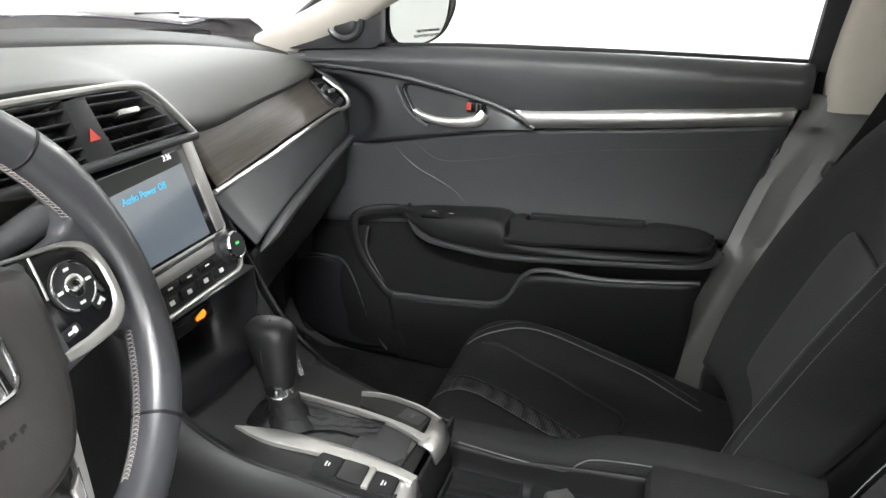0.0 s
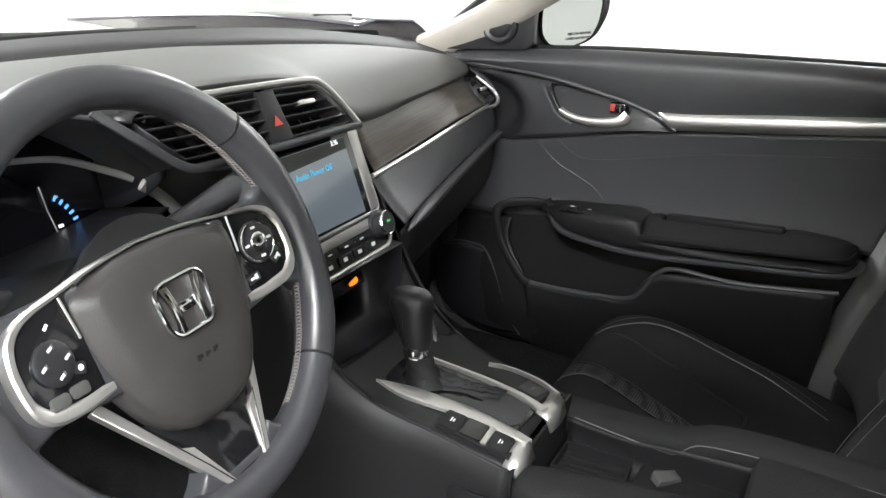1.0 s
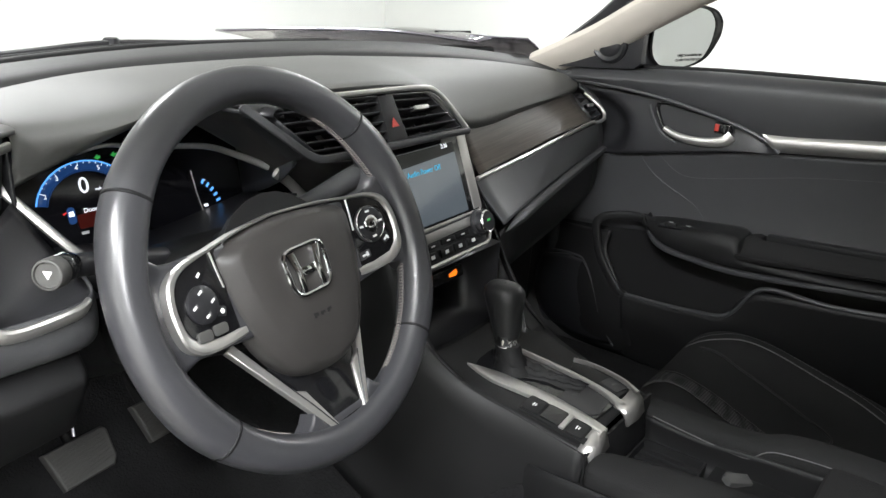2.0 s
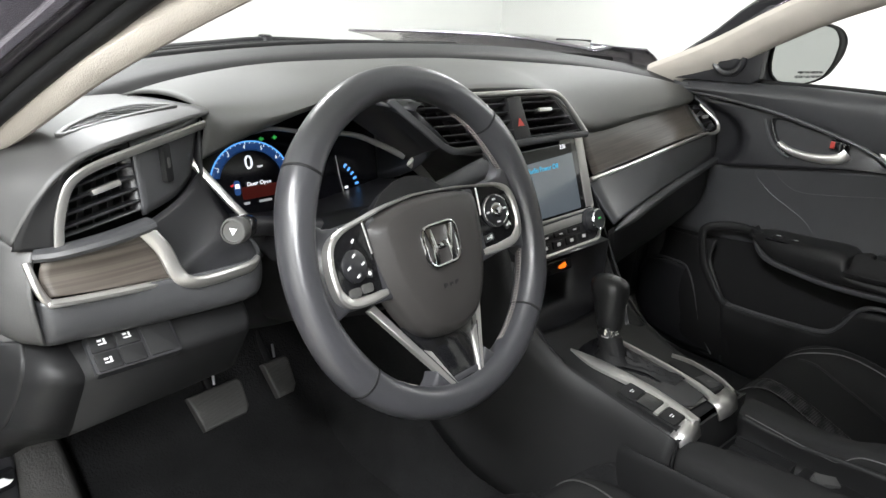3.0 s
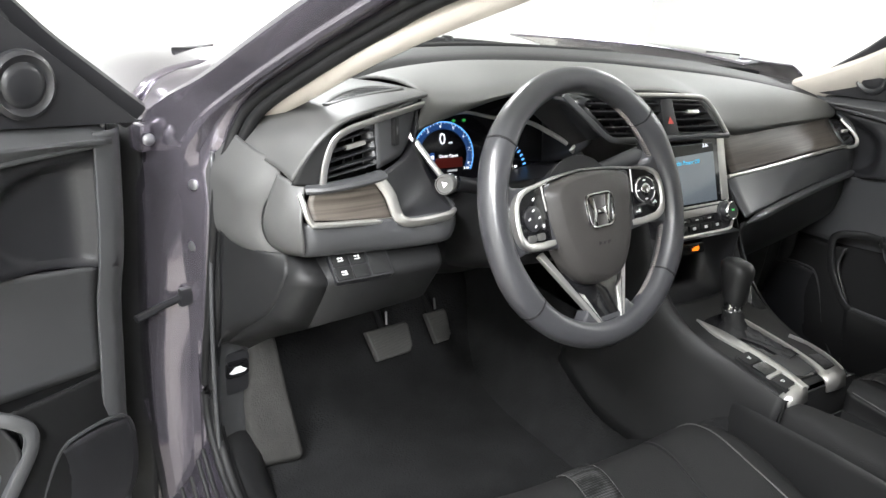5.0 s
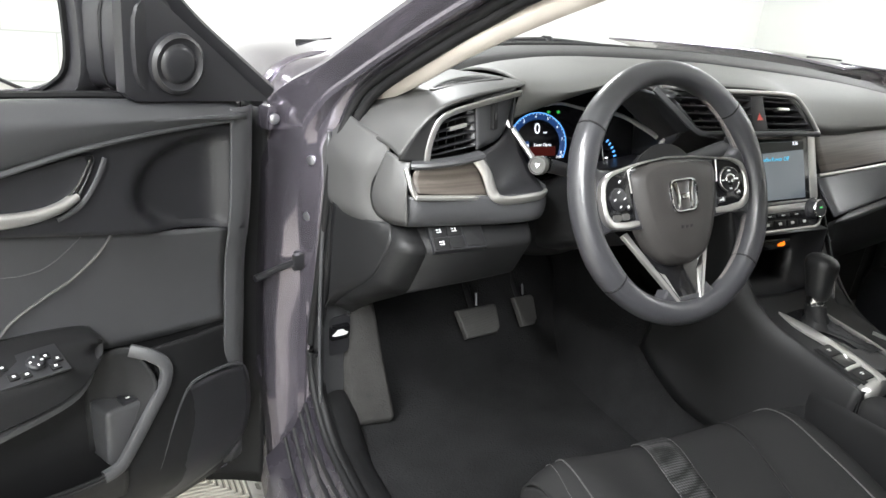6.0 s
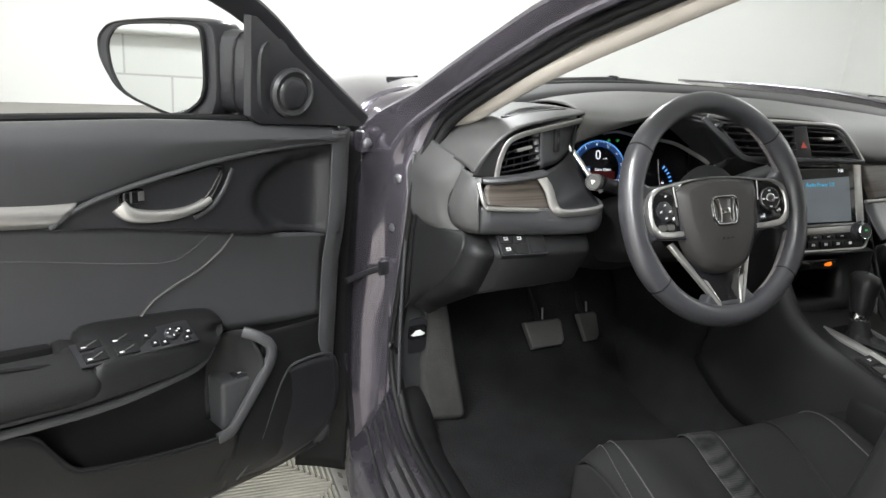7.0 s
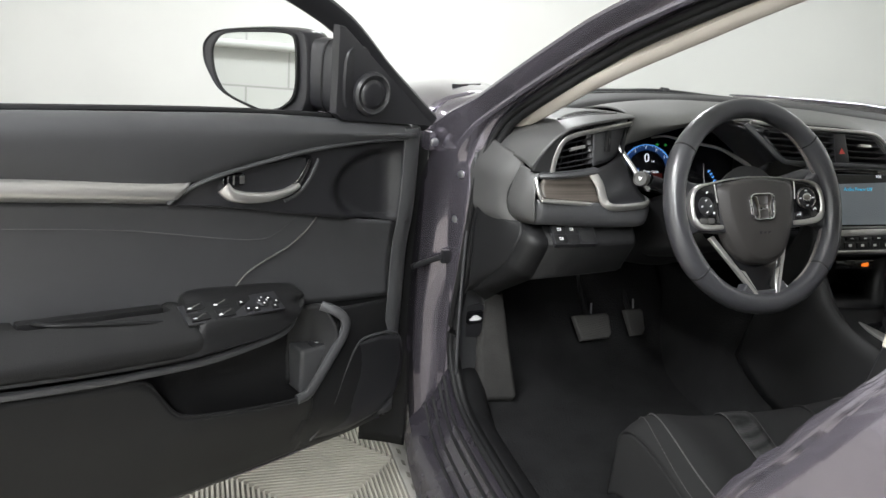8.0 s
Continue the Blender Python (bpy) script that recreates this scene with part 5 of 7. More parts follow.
piece("fuel_mark", box((0.005, 0.0025, 0.0005), place=cl @ pose(0.116, -0.022, 0.0012)), WHITE_DIM, cluster)

# middle: vents, display, climate controls
vent([(-0.235, 0.150, 0.850), (-0.115, 0.140, 0.848), (-0.110, 0.168, 0.898), (-0.285, 0.178, 0.902)], 4, dash)
vent([(-0.085, 0.138, 0.846), (0.045, 0.146, 0.842), (-0.01, 0.168, 0.893), (-0.092, 0.168, 0.898)], 4, dash)
piece("hazard_panel", slab([(-0.018, -0.03), (0.018, -0.03), (0.014, 0.03), (-0.014, 0.03)], 0.02, 0.002, place=axes((-0.100, 0.148, 0.872), (1, 0, 0), (0, 0.5, 1))), PLASTIC, dash, "black hazard switch")
hz = axes((-0.100, 0.1445, 0.866), (1, 0, 0), (0, 0.5, 1)) @ pose(0, 0, 0.001)
piece("hazard_mark", slab([(-0.007, -0.005), (0.007, -0.005), (0, 0.007)], 0.0006, place=hz), RED, dash, "red warning triangle")
piece("vent_hood_trim", sweep(spline([(-0.305, 0.178, 0.912), (-0.22, 0.170, 0.907), (-0.12, 0.164, 0.905), (-0.03, 0.160, 0.902), (0.00, 0.156, 0.894), (0.03, 0.150, 0.868), (0.062, 0.145, 0.836)], 6), ring(0.004, 0.0035, 8), (0, 1, 0)), SILVER, dash, "satin silver vent surround")
piece("vent_frame", sweep(spline([(-0.312, 0.182, 0.906), (-0.275, 0.158, 0.872), (-0.245, 0.140, 0.846), (-0.21, 0.134, 0.842), (-0.10, 0.134, 0.840), (0.0, 0.136, 0.838), (0.06, 0.142, 0.834)], 5), ring(0.005, 0.0045, 10, 0.8), (0, 1, 0)), PLASTIC_SOFT, dash, "charcoal lower vent frame")
sc = axes((-0.016, 0.145, 0.770), (1, 0.03, 0), (0.02, 0.38, 1))
display = piece("display", slab(rounded(0.200, 0.118, 0.006), 0.03, 0.002, place=sc), PIANO, dash, "glossy black framed display, switched on")
piece("screen", slab(rounded(0.160, 0.104, 0.002), 0.001, place=sc @ pose(-0.012, -0.003, 0.0008)), SCREEN, display, "lit screen, its grey glow partly an imitated reflection")
piece("bezel", slab([(0.082, -0.057), (0.099, -0.057), (0.099, 0.057), (0.082, 0.057)], 0.004, 0.0015, place=sc @ pose(0, 0, 0.0015)), SILVER, display, "satin silver right bezel")
writing("Audio Power Off", 0.0108, sc @ pose(-0.012, 0.018, 0.0015), CYAN_GLOW, display)
piece("screen_bar", slab([(-0.080, 0.0), (0.080, 0.006), (0.080, 0.021), (-0.080, 0.021)], 0.0006, place=sc @ pose(-0.012, 0.0275, 0.0012)), DARK_SCREEN, display, "dark bar along the top of the screen")
writing("3:36", 0.009, sc @ pose(0.045, 0.045, 0.0015), WHITE_GLOW, display)
piece("screen_edge", sweep([sc @ Vector((x, y, -0.002)) for x, y in rounded(0.203, 0.121, 0.007)], ring(0.0025, 0.003, 6), (0, 1, 0), closed=True), SILVER, dash, "satin silver display edge")
hv = axes((-0.016, 0.110, 0.690), (1, 0.03, 0), (0.0, 0.38, 1))
climate = piece("climate_panel", slab([(-0.098, 0.024), (0.103, 0.026), (0.101, -0.005), (0.088, -0.022), (-0.098, -0.022)], 0.03, 0.002, place=hv), SATIN_BLACK, dash, "black climate control panel")
piece("silver_key_strip", slab([(-0.095, 0.021), (0.062, 0.023), (0.058, 0.010), (-0.095, 0.008)], 0.003, 0.001, place=hv @ pose(0, 0, 0.002)), SILVER, climate, "silver key row")
for k in range(4):
    piece("key", slab(rounded(0.030, 0.008, 0.0015), 0.003, 0.0008, place=hv @ pose(-0.075 + 0.036 * k, 0.0035, 0.0025)), PLASTIC, climate)
    piece("symbol", box((0.008, 0.002, 0.0005), place=hv @ pose(-0.075 + 0.036 * k, 0.0035, 0.0030)), WHITE_MARK, climate)
for k in range(5):
    piece("key", slab(rounded(0.026, 0.012, 0.0015), 0.003, 0.0008, place=hv @ pose(-0.078 + 0.033 * k, -0.011, 0.0025)), PLASTIC, climate)
    piece("symbol", box((0.008, 0.005, 0.0005), place=hv @ pose(-0.078 + 0.033 * k, -0.011, 0.0030)), WHITE_MARK, climate)
knob = piece("knob", lathe([(0.0195, 0), (0.0195, 0.004), (0.0165, 0.006), (0.0160, 0.018), (0.0145, 0.020)], 28, hv @ pose(0.076, 0.010, 0.002)), SATIN_BLACK, climate, "black rotary knob")
piece("knob_ring", lathe([(0.0165, 0.016), (0.0170, 0.0185), (0.0155, 0.0205), (0.0135, 0.0195)], 28, hv @ pose(0.076, 0.010, 0.002)), CHROME, knob, "silver ring")
piece("symbol", box((0.007, 0.003, 0.0005), place=hv @ pose(0.076, 0.012, 0.0225)), GREEN_GLOW, knob, "green lit mark")
piece("climate_strip", sweep([hv @ Vector(p) for p in ((-0.098, -0.0235, 0.002), (0.0, -0.0235, 0.002), (0.085, -0.0235, 0.002), (0.094, -0.020, 0.002), (0.1035, -0.006, 0.002), (0.1045, 0.010, 0.002))], ring(0.003, 0.003, 8), (0, 1, 0.4)), SILVER, dash, "satin silver lower strip")
cave = piece("cubby", grid([[Vector((x * k, y, z)) for x, z in ((-0.115, 0.665), (0.095, 0.665), (0.095, 0.535), (-0.115, 0.535))] for k, y in ((1.0, 0.095), (0.98, 0.25))], wrap=True), SATIN_BLACK, dash, "dark open cubby", thick=0.003, smooth=False)
piece("cubby_back", box((0.21, 0.004, 0.14), place=pose(-0.01, 0.25, 0.60)), SATIN_BLACK, cave)
piece("belt_warning_lamp", slab([(-0.009, -0.003), (0.004, -0.004), (0.010, -0.001), (0.008, 0.005), (-0.002, 0.003), (-0.009, 0.001)], 0.001, place=axes((0.005, 0.114, 0.634), (1, 0, 0), (0, 0.3, 1))), AMBER_GLOW, dash, "amber glowing warning lamp")
piece("warning_plate", slab(rounded(0.10, 0.018, 0.002), 0.01, 0.001, place=axes((-0.02, 0.1155, 0.634), (1, 0, 0), (0, 0.3, 1))), PIANO, dash)
piece("display_mount", box((0.20, 0.04, 0.22), 0.01, pose(-0.016, 0.19, 0.74, -20)), SATIN_BLACK, dash)

# passenger side: wood, silver strip, glove box
piece("wood_trim", surface([[(0.085, 0.178, 0.826), (0.25, 0.21, 0.822), (0.45, 0.253, 0.817), (0.655, 0.300, 0.808)], [(0.100, 0.168, 0.792), (0.25, 0.195, 0.788), (0.45, 0.230, 0.784), (0.650, 0.272, 0.780)], [(0.128, 0.163, 0.752), (0.27, 0.186, 0.753), (0.45, 0.212, 0.757), (0.645, 0.240, 0.758)]]), WOOD, dash, "grey-brown wood veneer trim", thick=0.003)
piece("wood_strip", sweep(spline([(0.115, 0.158, 0.748), (0.27, 0.180, 0.749), (0.45, 0.206, 0.753), (0.635, 0.233, 0.755), (0.66, 0.238, 0.750), (0.69, 0.232, 0.756), (0.70, 0.245, 0.775), (0.69, 0.285, 0.805)], 6), ring(0.0035, 0.004, 8), (0, 1, 0.4)), SILVER, dash, "satin silver strip under the wood")
vent([(0.652, 0.240, 0.762), (0.690, 0.240, 0.765), (0.688, 0.292, 0.802), (0.650, 0.290, 0.805)], 3, dash, depth=0.03, tabs=0)
piece("tab", box((0.022, 0.006, 0.006), 0.001, pose(0.668, 0.256, 0.785)), SILVER, dash, "silver tab")
piece("right_end", surface([[(0.70, 0.232, 0.75), (0.735, 0.26, 0.76), (0.745, 0.33, 0.77)], [(0.70, 0.25, 0.785), (0.735, 0.29, 0.80), (0.745, 0.34, 0.81)], [(0.695, 0.30, 0.815), (0.725, 0.325, 0.825), (0.745, 0.35, 0.83)]]), PLASTIC_SOFT, dash, thick=0.004)
piece("glove_upper", surface([[(0.112, 0.160, 0.745), (0.3, 0.187, 0.746), (0.5, 0.215, 0.750), (0.70, 0.242, 0.748)], [(0.120, 0.140, 0.715), (0.3, 0.172, 0.716), (0.5, 0.205, 0.718), (0.71, 0.240, 0.715)], [(0.132, 0.112, 0.680), (0.3, 0.155, 0.684), (0.5, 0.198, 0.690), (0.72, 0.245, 0.690)]]), PLASTIC_SOFT, dash, "charcoal panel below the wood", thick=0.004)
piece("glove_edge", sweep(spline([(0.128, 0.104, 0.672), (0.3, 0.148, 0.676), (0.5, 0.192, 0.682), (0.72, 0.24, 0.684)], 6), ring(0.010, 0.007, 10, 0.8), (0, 0, 1), scale=lambda t: min(1.0, 0.15 + 5 * t)), PLASTIC_SOFT, dash)
piece("glove_box", surface([[(0.132, 0.12, 0.665), (0.3, 0.16, 0.668), (0.5, 0.20, 0.672), (0.72, 0.25, 0.674)], [(0.135, 0.13, 0.58), (0.3, 0.17, 0.575), (0.5, 0.21, 0.575), (0.72, 0.26, 0.58)], [(0.135, 0.25, 0.50), (0.3, 0.28, 0.49), (0.5, 0.31, 0.49), (0.72, 0.34, 0.50)]]), PLASTIC, dash, "black glove box", thick=0.004)

# ---- centre console ----
console = shell("centre_console", "black centre console with silver strips, gear gate and cup holder", "console", (0, -0.1, 0.2))
# cheeks that run from the middle of the dashboard down to the console
for s, tops in ((-1, ((0.110, 0.118), (0.113, 0.125), (0.112, 0.128), (0.104, 0.118), (0.096, 0.106), (0.094, 0.102))), (1, ((0.119, 0.128), (0.125, 0.136), (0.124, 0.140), (0.112, 0.124), (0.096, 0.106), (0.090, 0.099)))):
    spine = ((0.160, 0.745), (0.12, 0.66), (0.072, 0.585), (0.01, 0.542), (-0.07, 0.523), (-0.172, 0.506))
    net = [[(s * a, y, z) for (a, b), (y, z) in zip(tops, spine)], [(s * b, y + 0.06 * max(0, y), z - 0.022) for (a, b), (y, z) in zip(tops, spine)],
           [(s * (b + 0.008), y + 0.35 * max(0, y), 0.6 * z + 0.13) for (a, b), (y, z) in zip(tops, spine)], [(s * (b + 0.030), y + 0.6 * max(0, y), 0.31 + 0.3 * max(0, z - 0.56)) for (a, b), (y, z) in zip(tops, spine)]]
    piece("cheek", surface(net, 5, 5), PLASTIC, console, "black console flank", thick=0.004)
    x = s * 0.112
    inner = [[(x, 0.160, 0.745), (x, 0.12, 0.66), (x, 0.072, 0.585), (x * 0.94, 0.01, 0.542)], [(x * 0.86, 0.14, 0.70), (x * 0.86, 0.125, 0.64), (x * 0.86, 0.07, 0.57), (x * 0.80, 0.02, 0.535)]]
    piece("cheek_inside", surface(inner, 4, 5), RUBBER, console, thick=0.003)
top = [[(-0.108, 0.085, 0.558), (-0.05, 0.085, 0.548), (0.05, 0.085, 0.548), (0.118, 0.085, 0.562)],
       [(-0.104, 0.02, 0.540), (-0.05, 0.02, 0.531), (0.05, 0.02, 0.531), (0.112, 0.02, 0.543)],
       [(-0.096, -0.07, 0.521), (-0.05, -0.07, 0.520), (0.05, -0.07, 0.521), (0.096, -0.07, 0.523)],
       [(-0.093, -0.165, 0.506), (-0.05, -0.165, 0.511), (0.05, -0.165, 0.511), (0.089, -0.165, 0.506)]]
piece("console_top", surface(top, 5, 4), PLASTIC, console, "black console top", thick=0.003)
TOP = axes((0, 0, 0.5300), (1, 0, 0), (0, 1, 0.085))


def blade(path, widths, lift):
    """A flat strip of changing width on the console top."""
    mid = spline([(x, y, 0) for x, y in path], 6)
    wide = [v.x for v in spline([(w, 0, 0) for w in widths], 6)]
    rows = []
    for i, (p, w) in enumerate(zip(mid, wide)):
        d = (mid[min(i + 1, len(mid) - 1)] - mid[max(i - 1, 0)]).normalized()
        n = Vector((d.y, -d.x, 0))
        rows.append([TOP @ (p + n * u * w + Vector((0, 0, lift + h))) for u, h in ((-1, -0.005), (-1, 0), (-0.75, 0.0016), (0.75, 0.0016), (1, 0), (1, -0.005))])
    return grid(rows, caps=False)


piece("left_strip", blade([(-0.055, 0.038), (-0.050, -0.005), (-0.044, -0.058), (-0.041, -0.10), (-0.045, -0.145), (-0.050, -0.174)], (0.001, 0.0115, 0.0115, 0.0095, 0.0085, 0.007), 0.005), SILVER, console, "satin silver strip beside the gear gate")
piece("right_strip", blade([(0.036, 0.010), (0.0385, -0.065), (0.034, -0.124), (0.022, -0.164)], (0.0022, 0.0028, 0.0042, 0.007), 0.005), SILVER, console, "satin silver strip beside the gear gate")
piece("right_strip_end", blade([(0.075, -0.060), (0.084, -0.092), (0.080, -0.136), (0.066, -0.166)], (0.0005, 0.0011, 0.0018, 0.0030), 0.005), SILVER, console, "satin silver strip")
piece("right_corner", facets([[(0.012, -0.156, 0.5200), (0.040, -0.157, 0.5205), (0.074, -0.154, 0.520)], [(0.010, -0.172, 0.516), (0.038, -0.175, 0.516), (0.068, -0.172, 0.515)], [(0.012, -0.178, 0.497), (0.038, -0.181, 0.497), (0.066, -0.178, 0.496)]], 0.004), SILVER, console, "satin silver corner", thick=0.003)
piece("left_strip_end", facets([[(-0.042, -0.160, 0.521), (-0.070, -0.160, 0.5175), (-0.094, -0.160, 0.509)], [(-0.046, -0.174, 0.518), (-0.070, -0.175, 0.5135), (-0.093, -0.174, 0.505)], [(-0.048, -0.181, 0.500), (-0.070, -0.182, 0.496), (-0.091, -0.180, 0.488)]], 0.004), SILVER, console, "satin silver corner", thick=0.003)
KEY_BED = axes((-0.069, -0.112, 0.5225), (1, 0.02, 0.10), (0, 1, 0.10))
piece("key_bed", slab([(-0.018, -0.052), (0.020, -0.052), (0.021, 0.046), (-0.014, 0.046)], 0.006, 0.001, place=KEY_BED), PLASTIC, console, "black key surround")
piece("key_divider", slab(rounded(0.032, 0.007, 0.001), 0.006, 0.001, place=KEY_BED @ pose(0.002, -0.0165, 0.0030)), SILVER, console, "satin silver bar between the keys")
for k, (v, h, u) in enumerate(((0.031, 0.026, 0.003), (0.002, 0.028, 0.003), (-0.034, 0.026, 0.000))):
    key = piece("console_key", slab(rounded(0.030, h, 0.003), 0.006, 0.0012, place=KEY_BED @ pose(u, v, 0.0022)), PIANO if k == 1 else PLASTIC, console, "black console key")
    if k != 1:
        for w, dv in ((0.007, 0.0018), (0.005, -0.0015)):
            piece("symbol", box((w, 0.0014, 0.0005), place=KEY_BED @ pose(u, v + dv, 0.0024)), WHITE_MARK, key)
gate = piece("gear_gate", slab([(-0.045, 0.05), (-0.034, -0.055), (-0.031, -0.10), (-0.034, -0.152), (0.018, -0.155), (0.028, -0.115), (0.034, -0.06), (0.030, 0.04)], 0.008, 0.002, place=TOP @ pose(0, 0, 0.002)), PIANO, console, "glossy black gear gate")
piece("gate_plate", slab([(0.027, -0.095), (-0.029, -0.090), (-0.028, -0.104), (-0.031, -0.143), (-0.019, -0.151), (0.019, -0.147), (0.026, -0.116)], 0.003, 0.001, place=TOP @ pose(0, 0, 0.004)), MATT_SKIN, gate, "grey plate behind the lever")
piece("range_lamp", box((0.005, 0.005, 0.0008), place=TOP @ pose(-0.030, -0.006, 0.0042)), AMBER_GLOW, gate, "amber lit gear mark")
right_keys = piece("right_key_panel", slab([(0.066, -0.064), (0.050, -0.069), (0.044, -0.112), (0.034, -0.152), (0.058, -0.154), (0.070, -0.141), (0.077, -0.095)], 0.006, 0.001, place=TOP @ pose(0, 0, 0.0045)), PLASTIC, console, "black key panel")
piece("console_key", slab(rounded(0.026, 0.030, 0.003), 0.004, 0.0012, place=TOP @ pose(0.056, -0.134, 0.0062, 0, 0, -12)), SATIN_BLACK, right_keys, "black console key")
piece("symbol", box((0.008, 0.003, 0.0005), place=TOP @ pose(0.056, -0.134, 0.0065, 0, 0, -12)), GREY_THREAD, right_keys)
# gear lever with its boot
lever = shell("gear_lever", "black leather gear knob with a chrome collar and folded boot", "gear lever", (-0.01, 0.02, 0.53))
rows = []
for z, rx, ry, dy in ((0.578, 0.0165, 0.0175, 0.0), (0.590, 0.0190, 0.0210, 0.002), (0.604, 0.0205, 0.0235, 0.006), (0.620, 0.022, 0.027, 0.011), (0.632, 0.0235, 0.030, 0.014), (0.640, 0.0225, 0.029, 0.015), (0.647, 0.018, 0.024, 0.015), (0.651, 0.010, 0.014, 0.015)):
    rows.append([Vector((-0.012 + dy * 0.6 + a, 0.004 + dy + b, z)) for a, b in ring(rx, ry, 20, 0.85)])
knob = piece("knob", grid(rows, wrap=True, caps=True), KNOB_HIDE, lever, "black leather gear knob")
piece("knob_seam", rod([(-0.0345 + 0.0066, 0.015, 0.604), (-0.0345 + 0.0072, 0.018, 0.620), (-0.0300 + 0.0085, 0.018, 0.641), (-0.012 + 0.009, 0.018, 0.6520)], 0.0008, 6), RUBBER, knob)
piece("knob_insert", slab([(-0.0035, -0.024), (0.0035, -0.024), (0.005, 0.008), (-0.005, 0.008)], 0.005, 0.001, place=axes((0.004, -0.012, 0.608), (1, 0.6, 0), (0.12, 0.35, 1))), CHROME, lever, "chrome side button")
piece("collar", lathe([(0.0165, 0.566), (0.0175, 0.571), (0.0160, 0.576), (0.0165, 0.582)], 22, pose(-0.013, 0.003, 0)), CHROME, lever, "chrome collar")
rows = []
for z, r in ((0.568, 0.0155), (0.562, 0.0165), (0.555, 0.0155), (0.548, 0.0185), (0.542, 0.0175), (0.532, 0.024)):
    rows.append([Vector((-0.013 + r * math.cos(a) * (1 + 0.07 * math.sin(5 * a + z * 300)), 0.002 - (0.568 - z) * 0.4 + r * 1.25 * math.sin(a), z)) for a in [2 * math.pi * k / 24 for k in range(24)]])
piece("boot", grid(rows, wrap=True, caps=True), BOOT_HIDE, lever, "folded black boot")
# slack leather that slides in the gate, in sharp lengthwise folds
rows = []
for i in range(41):
    t = i / 40
    row = []
    for k in range(25):
        u = k / 12 - 1
        crease = abs(((u * 1.9 + 0.9 * math.sin(3.1 * t + 0.6) + 4) % 1.0) - 0.5) + 0.55 * abs(((t * 5.3 + 0.7 * u + 3) % 1.0) - 0.5)
        edge = max(0.0, 1 - abs(u) ** 3)
        row.append(TOP @ Vector((-0.009 + 0.026 * t + u * (0.0185 - 0.004 * t + 0.0035 * math.sin(9 * t)), -0.010 - 0.100 * t, 0.0035 + edge * (0.0165 - 0.010 * t) * (0.30 + 0.95 * crease))))
    rows.append(row)
piece("boot_tail", grid(rows), BOOT_HIDE, lever, "creased leather boot behind the lever", sharp=60)
# open tray between two padded sides, with a ribbed insert and a loose clip
tray = [[(-0.062, -0.176, 0.490), (-0.056, -0.178, 0.43), (0.0, -0.178, 0.422), (0.083, -0.178, 0.43), (0.0865, -0.176, 0.478)],
        [(-0.052, -0.255, 0.488), (-0.046, -0.255, 0.43), (0.01, -0.255, 0.422), (0.084, -0.255, 0.43), (0.0865, -0.255, 0.473)],
        [(-0.040, -0.330, 0.488), (-0.034, -0.330, 0.43), (0.02, -0.330, 0.422), (0.084, -0.330, 0.43), (0.0865, -0.330, 0.482)],
        [(-0.036, -0.560, 0.488), (-0.030, -0.560, 0.43), (0.02, -0.560, 0.422), (0.084, -0.560, 0.43), (0.0865, -0.560, 0.502)]]
piece("cup_holder", surface(tray, 5, 5), RUBBER, console, "deep black storage tray", thick=0.003)
piece("tray_front", slab([(-0.100, -0.085), (0.100, -0.085), (0.098, 0.020), (-0.098, 0.020)], 0.004, 0.001, place=axes((0.0, -0.1745, 0.488), (1, 0, 0), (0, 0, 1))), RUBBER, console)
insert = piece("tray_insert", grid([[Vector((x, y, z)) for x, y in ((0.018, -0.180), (0.079, -0.180), (0.081, -0.270), (0.030, -0.274))] for z in (0.424, 0.447)] + [[Vector((x, y, z)) for x, y in ((0.021, -0.183), (0.076, -0.183), (0.078, -0.267), (0.033, -0.271))] for z in (0.447, 0.434)], wrap=True, caps=True), PLASTIC, console, "black ribbed tray insert", smooth=False)
for x in (0.043, 0.060):
    piece("rib", box((0.0035, 0.082, 0.006), 0.001, pose(x, -0.226, 0.437, 0, 0, 3)), PLASTIC, insert)
piece("tray_step", box((0.075, 0.12, 0.020), 0.004, pose(0.044, -0.342, 0.440)), PLASTIC, console)
piece("tray_clip", slab([(-0.008, -0.019), (0.008, -0.019), (0.010, 0.014), (0.004, 0.019), (-0.009, 0.017)], 0.009, 0.002, place=pose(0.058, -0.318, 0.4595, 12, -14, 50)), POD, console, "grey plastic clip in the tray")
piece("tray_edge", rod([(0.0862, -0.185, 0.481), (0.0862, -0.25, 0.4755), (0.0862, -0.305, 0.4725), (0.0862, -0.320, 0.475), (0.0862, -0.335, 0.490), (0.0862, -0.350, 0.498), (0.0862, -0.384, 0.503), (0.0862, -0.43, 0.506), (0.0862, -0.56, 0.508)], 0.0008, 6, smooth=6), GREY_THREAD, console, "grey edge of the tray lining")
rows = []
for y, k, zc, w in ((-0.158, 0.35, 0.468, 0.018), (-0.163, 0.75, 0.469, 0.021), (-0.176, 1.0, 0.470, 0.0225), (-0.25, 1.0, 0.470, 0.023), (-0.32, 1.0, 0.474, 0.024), (-0.36, 1.0, 0.488, 0.025), (-0.43, 1.0, 0.494, 0.026), (-0.60, 1.0, 0.496, 0.026)):
    rows.append([Vector((0.1105 + (w - 0.023) + a * k, y, zc + b * k)) for a, b in ring(w, 0.021, 20, 0.62)])
piece("side_pad", grid(list(zip(*[spline(list(c), 4) for c in zip(*rows)])), wrap=True, caps=True), CLOTH, console, "black cloth padded console side")
pad_l = []
